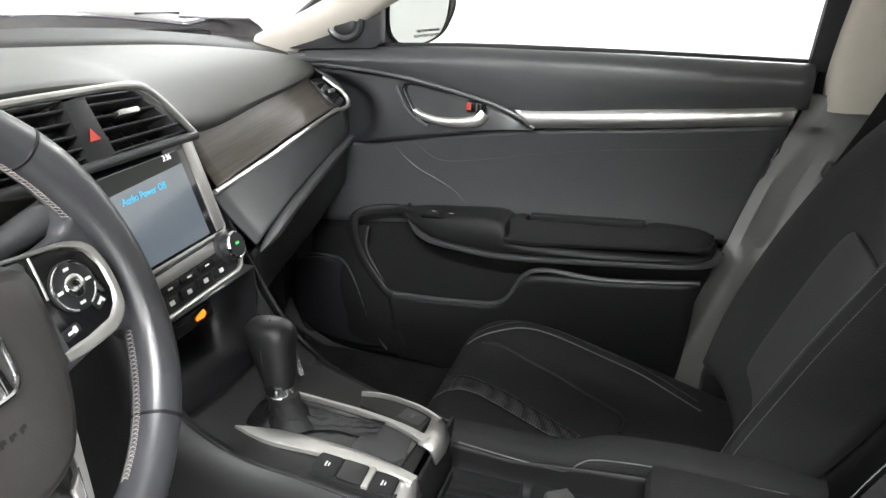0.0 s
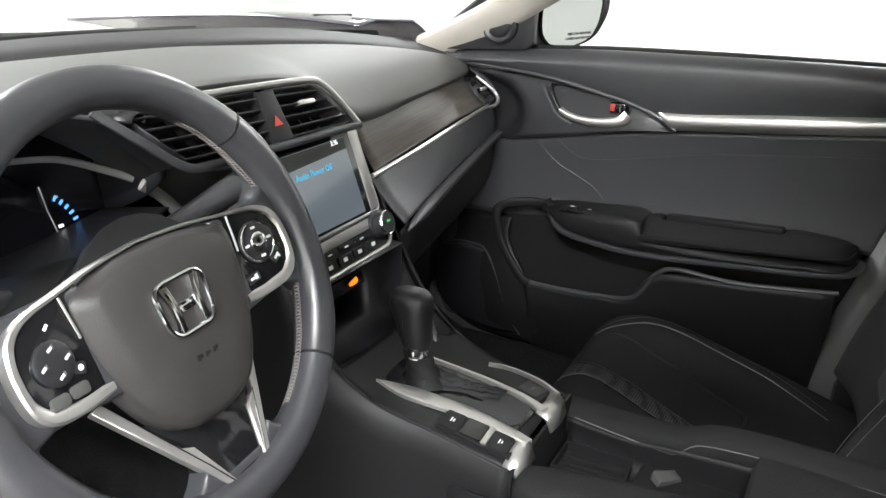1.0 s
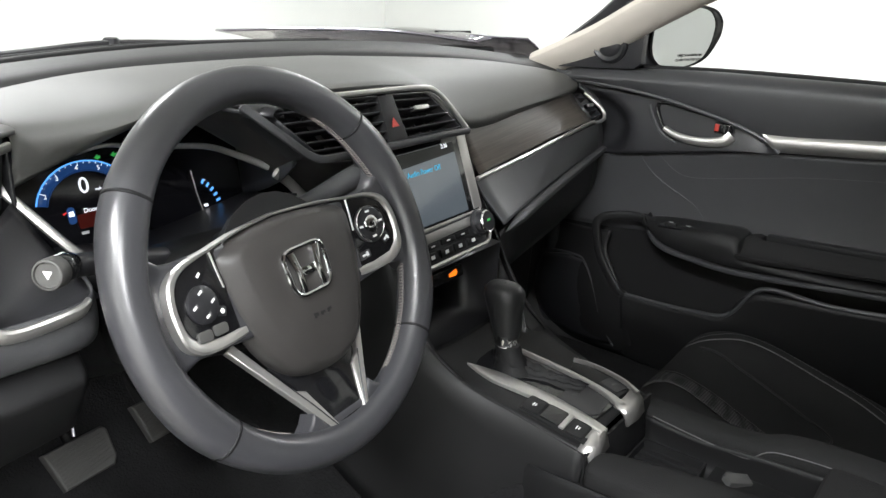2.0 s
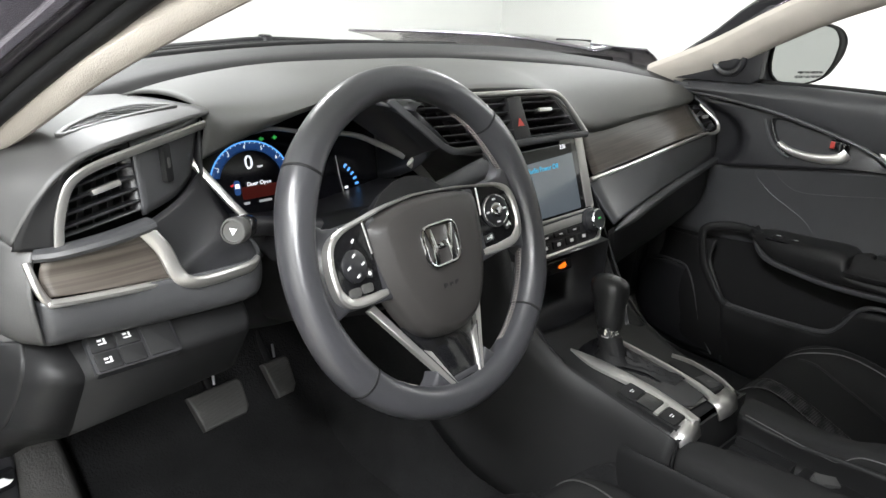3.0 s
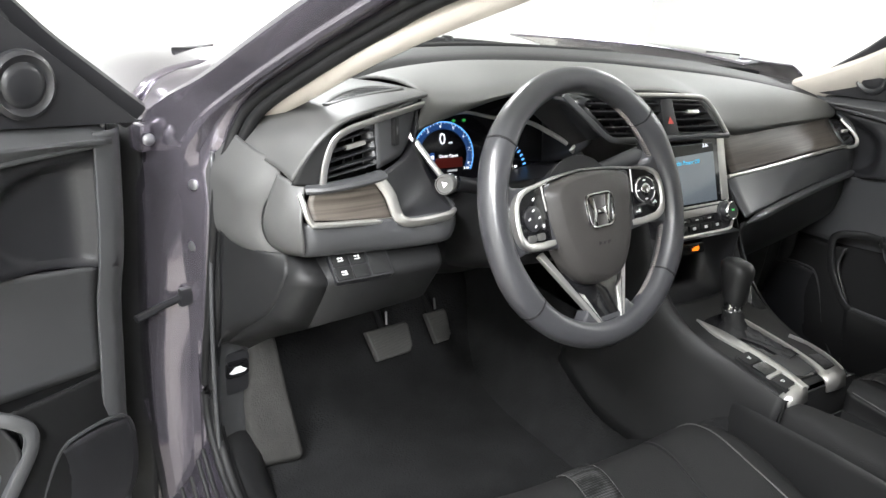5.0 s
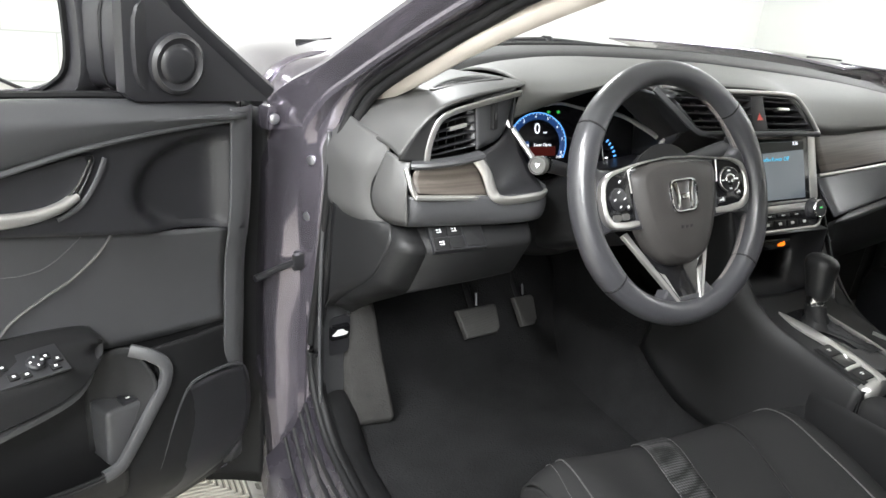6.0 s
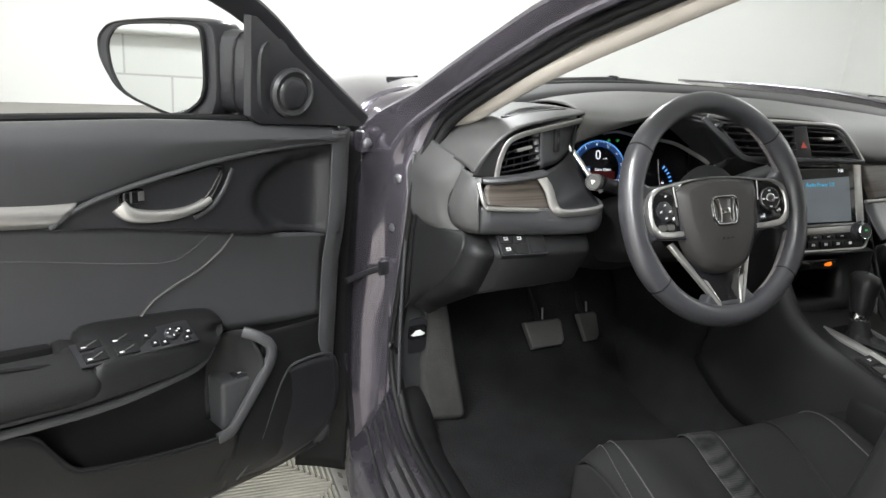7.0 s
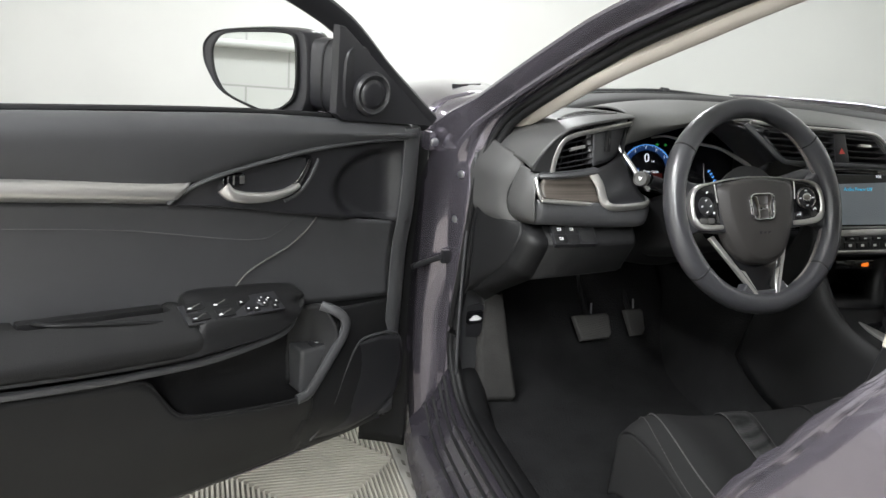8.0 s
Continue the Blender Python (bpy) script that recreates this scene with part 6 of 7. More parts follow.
for y, k, xi, xo in ((-0.172, 0.45, -0.066, -0.098), (-0.176, 0.80, -0.060, -0.103), (-0.187, 1.0, -0.055, -0.106), (-0.23, 1.0, -0.042, -0.107), (-0.28, 1.0, -0.031, -0.108), (-0.34, 1.0, -0.024, -0.108), (-0.45, 1.0, -0.020, -0.108), (-0.70, 1.0, -0.018, -0.108)):
    pad_l.append([Vector(((xi + xo) / 2 + a * k * (xi - xo) / 2, y, 0.478 + b * k + 0.010 * min(1, (-0.172 - y) / 0.25))) for a, b in ring(1.0, 0.024, 22, 0.55)])
piece("side_pad", grid(list(zip(*[spline(list(c), 4) for c in zip(*pad_l)])), wrap=True, caps=True), CLOTH, console, "black cloth padded console side")
for x, zt in ((0.128, 0.462), (-0.1135, 0.470)):
    s = 1 if x > 0 else -1
    edge = [(x - s * 0.014, -0.080, zt - 0.012), (x + s * 0.002, -0.13, zt), (x + s * 0.005, -0.20, zt + 0.006), (x + s * 0.010, -0.32, zt + 0.014), (x + s * 0.014, -0.60, zt + 0.020)]
    piece("rear_flank", surface([[(px - s * 0.010, y, z - 0.003) for px, y, z in edge], [(px - s * 0.002, y, z) for px, y, z in edge], [(px + s * 0.003, y, z - 0.006) for px, y, z in edge], [(px + s * 0.012, y, 0.36) for px, y, z in edge], [(px + s * 0.024, y, 0.22) for px, y, z in edge]], 5, 5), PLASTIC, console, "black lower console side", thick=0.004)
armrest = shell("armrest", "black padded centre armrest on the console", "armrest", (0.03, -0.5, 0.45))
rows = []
for y, k in ((-0.410, 0.55), (-0.414, 0.86), (-0.428, 1.0), (-0.55, 1.0), (-0.70, 1.0), (-0.72, 0.9)):
    rows.append([Vector((0.036 + a * k, y, 0.487 + b * k)) for a, b in ring(0.066, 0.024, 22, 0.55)])
piece("lid", grid(list(zip(*[spline(list(c), 3) for c in zip(*rows)])), wrap=True, caps=True), CLOTH, armrest, "black padded lid")

# ---- pedals ----
for name, x, y, z, w, h, lean, label in (("brake_pedal", -0.380, 0.505, 0.333, 0.104, 0.064, 38, "wide black rubber brake pedal"), ("accelerator_pedal", -0.250, 0.520, 0.334, 0.056, 0.068, 34, "narrow black accelerator pedal")):
    ped = shell(name, label, "pedal", (x, y + 0.05, 0.3))
    f = axes((x, y, z), (1, 0.1, 0), (0, math.sin(radians(lean)), math.cos(radians(lean))))
    pad = piece("pad", slab([(-w / 2, h / 2), (-w / 2 + 0.008, -h / 2), (w / 2 - 0.014, -h / 2), (w / 2 - 0.004, -h / 2 + 0.012), (w / 2, h / 2 - 0.008), (w / 2 - 0.006, h / 2)][::-1], 0.014, 0.005, 3, place=f), PEDAL, ped, "ribbed dark grey rubber pad")
    for k in range(9):
        piece("rib", box((w * 0.80, 0.0022, 0.0016), 0.0005, f @ pose(0, -h * 0.36 + h * 0.09 * k, 0.0006, 0, 0, 8)), PEDAL, pad)
    # Black rubber puts the footwell's dark into the arm; one short piece stays bright.
    piece("arm", rod([f @ Vector((0, h * 0.3, -0.02)), (x + 0.005, y + 0.12, z + 0.08), (x + 0.01, y + 0.18, z + 0.20)], 0.007, up=(1, 0, 0)), RUBBER, ped, "pedal arm with the footwell's dark in its colour")
    piece("arm_edge", rod([f @ Vector((0.006, h * 0.5 + 0.004, -0.010)), (x + 0.008, y + 0.045, z + 0.045)], 0.0025, 6, smooth=1), STEEL, ped, "short bright steel piece of the arm")


# ---- seats ----
def seat(name, label, cx, front, mirror, lines, dz=0.0, half=0.225):
    """A bolstered cloth seat; front: the y of its front edge."""
    root = shell(name, label, "seat", (cx, front - 0.25, 0.2), "front seats")
    s = mirror
    net = []
    for dy, zs, wd in ((0.006, (0.30, 0.315, 0.32, 0.32, 0.32, 0.315, 0.30), 0.96), (0.0, (0.350, 0.372, 0.370, 0.368, 0.370, 0.372, 0.350), 0.97), (-0.045, (0.385, 0.415, 0.400, 0.395, 0.400, 0.415, 0.385), 1.0), (-0.13, (0.385, 0.424, 0.394, 0.386, 0.394, 0.424, 0.385), 1.0), (-0.30, (0.345, 0.388, 0.365, 0.355, 0.365, 0.388, 0.345), 0.98), (-0.50, (0.305, 0.340, 0.335, 0.330, 0.335, 0.340, 0.305), 0.92)):
        net.append([(cx + x * wd, front + dy, z) for x, z in zip((-half, 0.04 - half, -0.105, 0, 0.105, half - 0.04, half), zs)])
    cover = surface(net, 5, 5)
    tree = BVHTree.FromBMesh(cover)
    piece("cushion", cover, CLOTH, root, "black cloth cushion with raised bolsters", thick=0.006)
    for sx in (-1, 1):
        piece("cushion_side", surface([[(cx + sx * (x + half - 0.225), front - d, z - k) for d, x, z in ((0.0, 0.218, 0.352), (0.05, 0.225, 0.385), (0.13, 0.225, 0.385), (0.3, 0.2205, 0.345), (0.5, 0.207, 0.305))] for k in (0.0, 0.05, 0.12)]), CLOTH, root, thick=0.006)
    piece("cushion_front", surface([[(cx + x, front + 0.005, 0.315) for x in (-0.21, 0, 0.21)], [(cx + x, front - 0.01, 0.22) for x in (-0.2, 0, 0.2)]]), PLASTIC, root, thick=0.006)
    lay = lambda pts, lift: [tree.ray_cast(p + Vector((0, 0, 1)), Vector((0, 0, -1)))[0] + Vector((0, 0, lift)) for p in spline([(x, y, 0) for x, y in pts], 8)]
    # one mesh stripe between two rows of stitching, a plain seam, stitched bolsters
    left, right, seam, inner, outer = lines
    a, b = lay(left, 0.0072), lay(right, 0.0072)
    piece("stripe", grid([[lerp(p, q, k / 4) + Vector((0, 0, 0.0012 * math.sin(math.pi * k / 4))) for k in range(5)] for p, q in zip(a, b)]), CLOTH_MESH, root, "coarse woven mesh stripe", thick=0.002)
    for row in (a, b):
        stitches([p + Vector((0, 0, 0.001)) for p in row], GREY_THREAD, root)
    piece("cushion_seam", rod(lay(seam, 0.0052), 0.0022, 6, smooth=1), RUBBER, root, "dark seam across the cushion")
    for path in (inner, outer):
        piece("piping", rod(lay(path, 0.0058), 0.0011, 6, smooth=1), POD, root, "grey piping along the bolster")
    stitches(lay([(x + s * 0.016, y) for x, y in outer], 0.0064), GREY_THREAD, root)
    # backrest
    by, lean = front - 0.475, radians(23)
    far_side = 0.212 if s > 0 else 0.245
    up, out = Vector((0, -math.sin(lean), math.cos(lean))), Vector((0, math.cos(lean), math.sin(lean)))
    net = []
    for h, ks, wd in ((0.0, (0.02, 0.07, 0.035, 0.02, 0.035, 0.07, 0.02), 0.90), (0.10, (0.01, 0.085, 0.04, 0.022, 0.04, 0.085, 0.01), 1.0), (0.25, (0.0, 0.09, 0.035, 0.022, 0.035, 0.09, 0.0), 1.05), (0.42, (0.0, 0.075, 0.028, 0.018, 0.028, 0.075, 0.0), 1.02), (0.56, (0.0, 0.03, 0.015, 0.01, 0.015, 0.03, 0.0), 0.88), (0.62, (-0.03, -0.02, -0.02, -0.02, -0.02, -0.02, -0.03), 0.80)):
        net.append([Vector((cx + x * wd, by, 0.40)) + up * h + out * k for x, k in zip((-0.245, -0.205, -0.115, 0, 0.115, far_side - 0.036, far_side), ks)])
    piece("backrest", surface(net, 5, 5), CLOTH, root, "black cloth backrest with raised bolsters", thick=0.006)
    rear = [[Vector((cx + x * wd, by, 0.40)) + up * h + out * k for x, k in ((-0.245, 0.0), (-0.2, -0.08), (0, -0.10), (far_side - 0.045, -0.08), (far_side, 0.0))] for h, wd in ((0.0, 0.9), (0.25, 1.05), (0.42, 1.02), (0.6, 0.82))]
    piece("backrest_shell", surface(rear, 5, 4), PLASTIC, root, thick=0.006)
    for a, k in ((0.210, 0.091), (0.226, 0.082)):
        stitches([Vector((cx - s * a * w, by, 0.40)) + up * h + out * (k * q + 0.0065) for h, w, q in ((0.03, 0.92, 0.84), (0.10, 0.985, 0.955), (0.17, 1.02, 0.99), (0.25, 1.045, 1.0), (0.34, 1.04, 0.93), (0.42, 1.02, 0.83))], GREY_THREAD, root, 0.0032, 0.0016)
    # raised centre panel of the backrest
    net = []
    for h, wd in ((0.06, 0.70), (0.07, 0.80), (0.16, 1.0), (0.27, 1.0), (0.31, 0.85), (0.315, 0.75)):
        net.append([Vector((cx + x * wd, by, 0.40)) + up * h + out * (0.030 + k + (0.0 if 0.065 < h < 0.312 else -0.008)) for x, k in ((-0.112, -0.004), (-0.10, 0.006), (0, 0.002), (0.10, 0.006), (0.112, -0.004))])
    piece("back_panel", surface(net, 4, 4), CLOTH_PANEL, root, "charcoal cloth centre panel", thick=0.004)
    head = []
    for h, w in ((0.66, 0.6), (0.68, 0.9), (0.75, 1.0), (0.83, 0.95), (0.85, 0.7)):
        head.append([Vector((cx + a * w, by, 0.40)) + up * h + out * (b * w) for a, b in ring(0.125, 0.045, 18, 0.7)])
    piece("headrest", grid(head, wrap=True, caps=True), CLOTH, root, "black cloth headrest")
    for sx in (-1, 1):
        piece("headrest_rod", rod([Vector((cx + sx * 0.06, by, 0.40)) + up * h for h in (0.58, 0.64, 0.70)], 0.006, smooth=1), CHROME, root)
    piece("hinge_cover", box((0.05, 0.09, 0.07), 0.015, pose(cx + s * 0.225, front - 0.46, 0.35)), PLASTIC, root, "black hinge cover")
    piece("seat_rail", box((0.03, 0.5, 0.03), 0.006, pose(cx + s * 0.19, front - 0.28, 0.225)), STEEL, root)
    piece("seat_rail", box((0.03, 0.5, 0.03), 0.006, pose(cx - s * 0.19, front - 0.28, 0.225)), STEEL, root)
    for ob in root.children:
        ob.matrix_basis = pose(0, 0, dz)
    return root


seat("passenger_seat", "black cloth passenger seat with one mesh stripe", 0.365, -0.075, 1, (
    [(0.322, -0.079), (0.329, -0.113), (0.327, -0.145), (0.317, -0.180), (0.301, -0.222), (0.270, -0.300)],
    [(0.382, -0.083), (0.374, -0.115), (0.366, -0.149), (0.357, -0.193), (0.340, -0.238), (0.312, -0.315)],
    [(0.486, -0.115), (0.484, -0.150), (0.468, -0.203), (0.454, -0.255), (0.433, -0.315), (0.410, -0.371), (0.365, -0.368)],
    [(0.200, -0.085), (0.190, -0.15), (0.186, -0.30), (0.19, -0.45)],
    [(0.500, -0.085), (0.516, -0.134), (0.530, -0.175), (0.533, -0.225), (0.526, -0.313), (0.516, -0.396), (0.485, -0.491)]))
seat("driver_seat", "black cloth driver seat with one mesh stripe", -0.395, -0.060, -1, (
    [(-0.446, -0.063), (-0.455, -0.10), (-0.468, -0.16), (-0.478, -0.25), (-0.490, -0.37)],
    [(-0.392, -0.063), (-0.402, -0.11), (-0.414, -0.17), (-0.422, -0.243), (-0.436, -0.37)],
    [(-0.280, -0.075), (-0.287, -0.14), (-0.302, -0.222), (-0.332, -0.37)],
    [(-0.196, -0.065), (-0.206, -0.13), (-0.214, -0.20), (-0.216, -0.28), (-0.222, -0.45)],
    [(-0.588, -0.066), (-0.604, -0.11), (-0.614, -0.17), (-0.616, -0.28), (-0.600, -0.45)]), 0.034, 0.243)
buckle = shell("belt_buckle", "grey seat belt buckle beside the console", "buckle", (0.16, -0.30, 0.36))
piece("stem", rod([(0.165, -0.33, 0.28), (0.158, -0.31, 0.34), (0.152, -0.295, 0.375)], 0.010, 10), PLASTIC, buckle)
piece("head", box((0.024, 0.03, 0.05), 0.006, pose(0.150, -0.289, 0.397, 12)), SILVER, buckle, "grey buckle head")
belt = shell("belt_anchor", "black belt height slider on the pillar", "belt anchor", (0.69, -0.60, 0.72))
piece("guide", box((0.03, 0.034, 0.030), 0.009, pose(0.672, -0.640, 0.735, 20), segments=3), PLASTIC, belt)
piece("webbing", rod([(0.664, -0.655, 0.74), (0.655, -0.69, 0.83), (0.62, -0.75, 1.02)], 0.022, 8, ry=0.0015, up=(1, 0, 0)), CLOTH, belt, "black belt webbing")


# ---- doors ----
def door(name, label, side, place):
    """A front door in the closed pose of its side; place swings it on its hinge. Its own mirror is part of it."""
    root = thing(name, label, "car door", place, "front doors")
    q = lambda x, y, z: Vector((side * x, y, z))

    def net(rows):
        return surface([[q(*p) for p in r] for r in rows], 4, 5)

    def add(nm, bm, mat, lab="", under=None, **kw):
        return part(nm, bm, mat, under or root, lab, **kw)
    ys = (0.345, 0.20, 0.03, -0.14, -0.30, -0.45, -0.585)
    sill = (0.848, 0.862, 0.876, 0.883, 0.889, 0.893, 0.896)
    low = (0.826, 0.822, 0.806, 0.772, 0.796, 0.812, 0.830)
    add("upper_pad", net([[(0.745, y, z - 0.004) for y, z in zip(ys, sill)], [(0.715, y, z + 0.001) for y, z in zip(ys, sill)], [(0.692, y, z - 0.016) for y, z in zip(ys, sill)],
                          [(0.690, y, (a + b) / 2) for y, a, b in zip(ys, sill, low)], [(0.700, y, b + 0.004) for y, b in zip(ys, low)], [(0.712, y, b - 0.002) for y, b in zip(ys, low)]]), PLASTIC_SOFT, "charcoal soft upper pad", thick=0.004)
    curve = [(0.700, 0.335, 0.829), (0.698, 0.22, 0.826), (0.697, 0.12, 0.818), (0.697, 0.03, 0.803), (0.697, -0.05, 0.786), (0.697, -0.10, 0.769), (0.697, -0.135, 0.748)]
    add("accent_rib", sweep(spline([q(*p) for p in curve], 5), ring(0.0045, 0.004, 8), (0, 0, 1)), PLASTIC_SOFT)
    strip = [[(0.703, -0.094, 0.779), (0.702, -0.20, 0.790), (0.702, -0.40, 0.811), (0.704, -0.565, 0.832)], [(0.693, -0.105, 0.770), (0.692, -0.20, 0.780), (0.692, -0.40, 0.803), (0.694, -0.565, 0.824)],
             [(0.693, -0.120, 0.757), (0.692, -0.20, 0.766), (0.692, -0.40, 0.789), (0.694, -0.565, 0.811)], [(0.703, -0.130, 0.748), (0.702, -0.20, 0.756), (0.702, -0.40, 0.779), (0.704, -0.565, 0.800)]]
    add("silver_strip", net(strip), SILVER, "satin silver strip", thick=0.003)
    # the panel round the handle, with a round hollow towards the hinge
    tops = [(-0.13, 0.749), (-0.05, 0.780), (0.03, 0.798), (0.10, 0.812), (0.18, 0.818), (0.25, 0.820), (0.352, 0.822)]
    lows = [(-0.135, 0.744), (-0.05, 0.734), (0.03, 0.718), (0.10, 0.704), (0.18, 0.688), (0.25, 0.676), (0.352, 0.658)]
    up_edge, low_edge_ = spline([(0, *p) for p in tops], 8), spline([(0, *p) for p in lows], 8)
    rows = []
    for a, b in zip(up_edge, low_edge_):
        col = []
        for k in range(17):
            p = lerp(a, b, k / 16)
            far = math.hypot((p.y - 0.300) / 0.128, (p.z - 0.735) / 0.078)
            hollow = max(0.0, min(1.0, (1.06 - far) / 0.34, (0.350 - p.y) / 0.05))
            col.append(q(0.7115 - 0.010 * (k / 16) + 0.028 * hollow * hollow * (3 - 2 * hollow), p.y, p.z))
        rows.append(col)
    add("handle_surround", grid(rows), SATIN_BLACK, "satin black handle surround with a round hollow", thick=0.003)
    well = [(p.y, p.z) for p in spline([(0, 0.122, 0.806), (0, 0.05, 0.800), (0, -0.012, 0.790), (0, -0.040, 0.780), (0, -0.036, 0.756), (0, -0.02, 0.744), (0, 0.04, 0.738), (0, 0.084, 0.738), (0, 0.104, 0.760)], 4, True)]
    cup = add("handle_well", grid([[q(0.7005, y, z) for y, z in well], [q(0.7105, 0.04 + (y - 0.04) * 0.92, 0.77 + (z - 0.77) * 0.88) for y, z in well]], wrap=True, caps=False), PIANO, "black handle recess", thick=0.002)
    add("well_floor", grid([[q(0.7105, 0.04 + (y - 0.04) * k, 0.77 + (z - 0.77) * k) for y, z in well] for k in (0.93, 0.5, 0.02)], wrap=True), RUBBER, under=cup)
    add("pull_handle", sweep(spline([q(0.703, -0.040, 0.764), q(0.698, -0.028, 0.752), q(0.696, 0.0, 0.745), q(0.696, 0.04, 0.743), q(0.698, 0.075, 0.748), q(0.702, 0.098, 0.757)], 6), ring(0.007, 0.0105, 14, 0.85), (0, 0, 1), scale=lambda t: (1, 1.15 - 0.62 * t)), SILVER, "satin silver pull handle")
    if side < 0:
        add("handle_fin", sweep(spline([q(0.702, 0.086, 0.752), q(0.7005, 0.104, 0.772), q(0.7005, 0.119, 0.800)], 6), ring(0.0030, 0.0040, 8), (0, 0, 1), scale=lambda t: 1.1 - 0.5 * t), CHROME, "bright fin rising from the handle")
    add("handle_bezel", sweep(spline([q(0.700, 0.072, 0.731), q(0.699, 0.100, 0.744), q(0.698, 0.121, 0.770), q(0.698, 0.136, 0.801)], 6), ring(0.0028, 0.0034, 8), (0, 0, 1)), PLASTIC_SOFT)
    lock = add("lock_knob", box((0.014, 0.032, 0.021), 0.004, pose(side * 0.7055, -0.019, 0.775), segments=3), PIANO, "glossy black lock knob")
    add("lock_flag", box((0.003, 0.009, 0.014), 0.001, pose(side * 0.6985, -0.009, 0.776)), RED if side > 0 else PEDAL, "red lock flag" if side > 0 else "grey lock flag", under=lock)
    add("lock_ridge", box((0.003, 0.003, 0.016), 0.001, pose(side * 0.6980, -0.024, 0.776)), PEDAL, under=lock)
    # middle panel, armrest, pocket
    mid = [[(0.716, y, z) for y, z in ((0.335, 0.660), (0.20, 0.682), (0.05, 0.712), (-0.12, 0.740), (-0.34, 0.768), (-0.565, 0.798))],
           [(0.724, y, z) for y, z in ((0.335, 0.62), (0.20, 0.63), (0.05, 0.66), (-0.12, 0.69), (-0.34, 0.71), (-0.555, 0.73))],
           [(0.728, y, z) for y, z in ((0.335, 0.57), (0.20, 0.58), (0.05, 0.60), (-0.12, 0.62), (-0.34, 0.63), (-0.535, 0.64))],
           [(0.725, y, z) for y, z in ((0.335, 0.50), (0.20, 0.51), (0.05, 0.53), (-0.12, 0.55), (-0.34, 0.56), (-0.515, 0.57))]]
    panel = add("middle_panel", net(mid), PLASTIC_SOFT, "charcoal padded middle panel", thick=0.004)
    stitches([q(0.7125, 0.105, 0.698), q(0.7155, 0.075, 0.674), q(0.7165, 0.04, 0.662), q(0.7165, -0.03, 0.672), q(0.7165, -0.20, 0.708), q(0.7165, -0.38, 0.733), q(0.7165, -0.53, 0.752)], GREY_THREAD, panel, 0.006, 0.001)
    add("panel_seam", rod([q(0.7135, 0.146, 0.690), q(0.7175, 0.128, 0.665), q(0.7205, 0.094, 0.639), q(0.7225, 0.055, 0.621), q(0.7235, 0.015, 0.600), q(0.7235, -0.012, 0.572)], 0.0022 if side < 0 else 0.0008, 6), PEDAL if side < 0 else PLASTIC_SOFT, under=panel)
    rows = []
    for y, zt, zb, xi in ((0.112, 0.550, 0.545, 0.694), (0.098, 0.557, 0.532, 0.676), (0.055, 0.565, 0.512, 0.654), (0.0, 0.570, 0.504, 0.645), (-0.095, 0.577, 0.502, 0.640), (-0.125, 0.550, 0.504, 0.640), (-0.25, 0.550, 0.512, 0.638), (-0.42, 0.562, 0.530, 0.640), (-0.465, 0.566, 0.538, 0.652), (-0.485, 0.565, 0.55, 0.68)):
        if side < 0:
            rows.append([q(0.73, y, zt + 0.008), q(0.692, y, zt + 0.003), q(xi + 0.016, y, zt - 0.013), q(xi + 0.005, y, zt - 0.021), q(xi, y, (zt + zb) / 2 - 0.008), q(xi + 0.003, y, zb + 0.005), q(0.73, y, zb + 0.01)])
            continue
        rows.append([q(0.73, y, zt), q(xi + 0.03, y, zt + 0.001), q(xi + 0.008, y, zt - 0.003), q(xi, y, (zt * 2 + zb) / 3), q(xi + 0.002, y, zb + 0.022), q(xi + 0.014, y, zb + 0.018), q(0.73, y, zb + 0.02)])
    lift = lambda y: 0.013 + 0.013 * max(0.0, min(1.0, (0.05 - y) / 0.35)) if side > 0 else 0.0
    rest_ = add("armrest", grid([spline(list(c), 3) for c in zip(*[spline(list(c), 4) for c in zip(*rows)])]), PLASTIC, "black armrest", thick=0.004)
    cush = []
    for y, zt, zb, xi, dip in ((-0.098, 0.576, 0.540, 0.652, 0), (-0.108, 0.582, 0.522, 0.637, 0), (-0.135, 0.586, 0.522, 0.634, 0), (-0.15, 0.587, 0.522, 0.633, 1), (-0.22, 0.592, 0.528, 0.632, 1), (-0.30, 0.597, 0.534, 0.631, 1), (-0.345, 0.600, 0.540, 0.632, 1), (-0.36, 0.601, 0.541, 0.632, 0), (-0.42, 0.604, 0.548, 0.634, 0), (-0.462, 0.600, 0.554, 0.646, 0), (-0.478, 0.59, 0.562, 0.67, 0)):
        low_edge = 0.036 * dip
        zt -= 0.012 if side < 0 else 0.0
        zb += -0.008 if side < 0 else lift(y)
        zt -= 0.010 if side > 0 else 0.0
        cush.append([q(0.725, y, zt - 0.004 - low_edge), q(xi + 0.058, y, zt - 0.001 - low_edge), q(xi + 0.052, y, zt - 0.003 * dip), q(xi + 0.034, y, zt - 0.006), q(xi + 0.010, y, zt - 0.022), q(xi, y, (zt + zb) / 2 - 0.008), q(xi + 0.004, y, zb)])
    add("armrest_cushion", grid([spline(list(c), 3) for c in zip(*[spline(list(c), 3) for c in zip(*cush)])]), CLOTH, "black cloth armrest cushion with a pull cup", under=rest_, thick=0.004)
    add("pull_ledge", box((0.022, 0.215, 0.030), 0.004, pose(side * 0.719, -0.248, 0.572 - (0.007 if side < 0 else 0.0), -4)), PLASTIC, "charcoal ledge behind the pull cup", under=rest_)
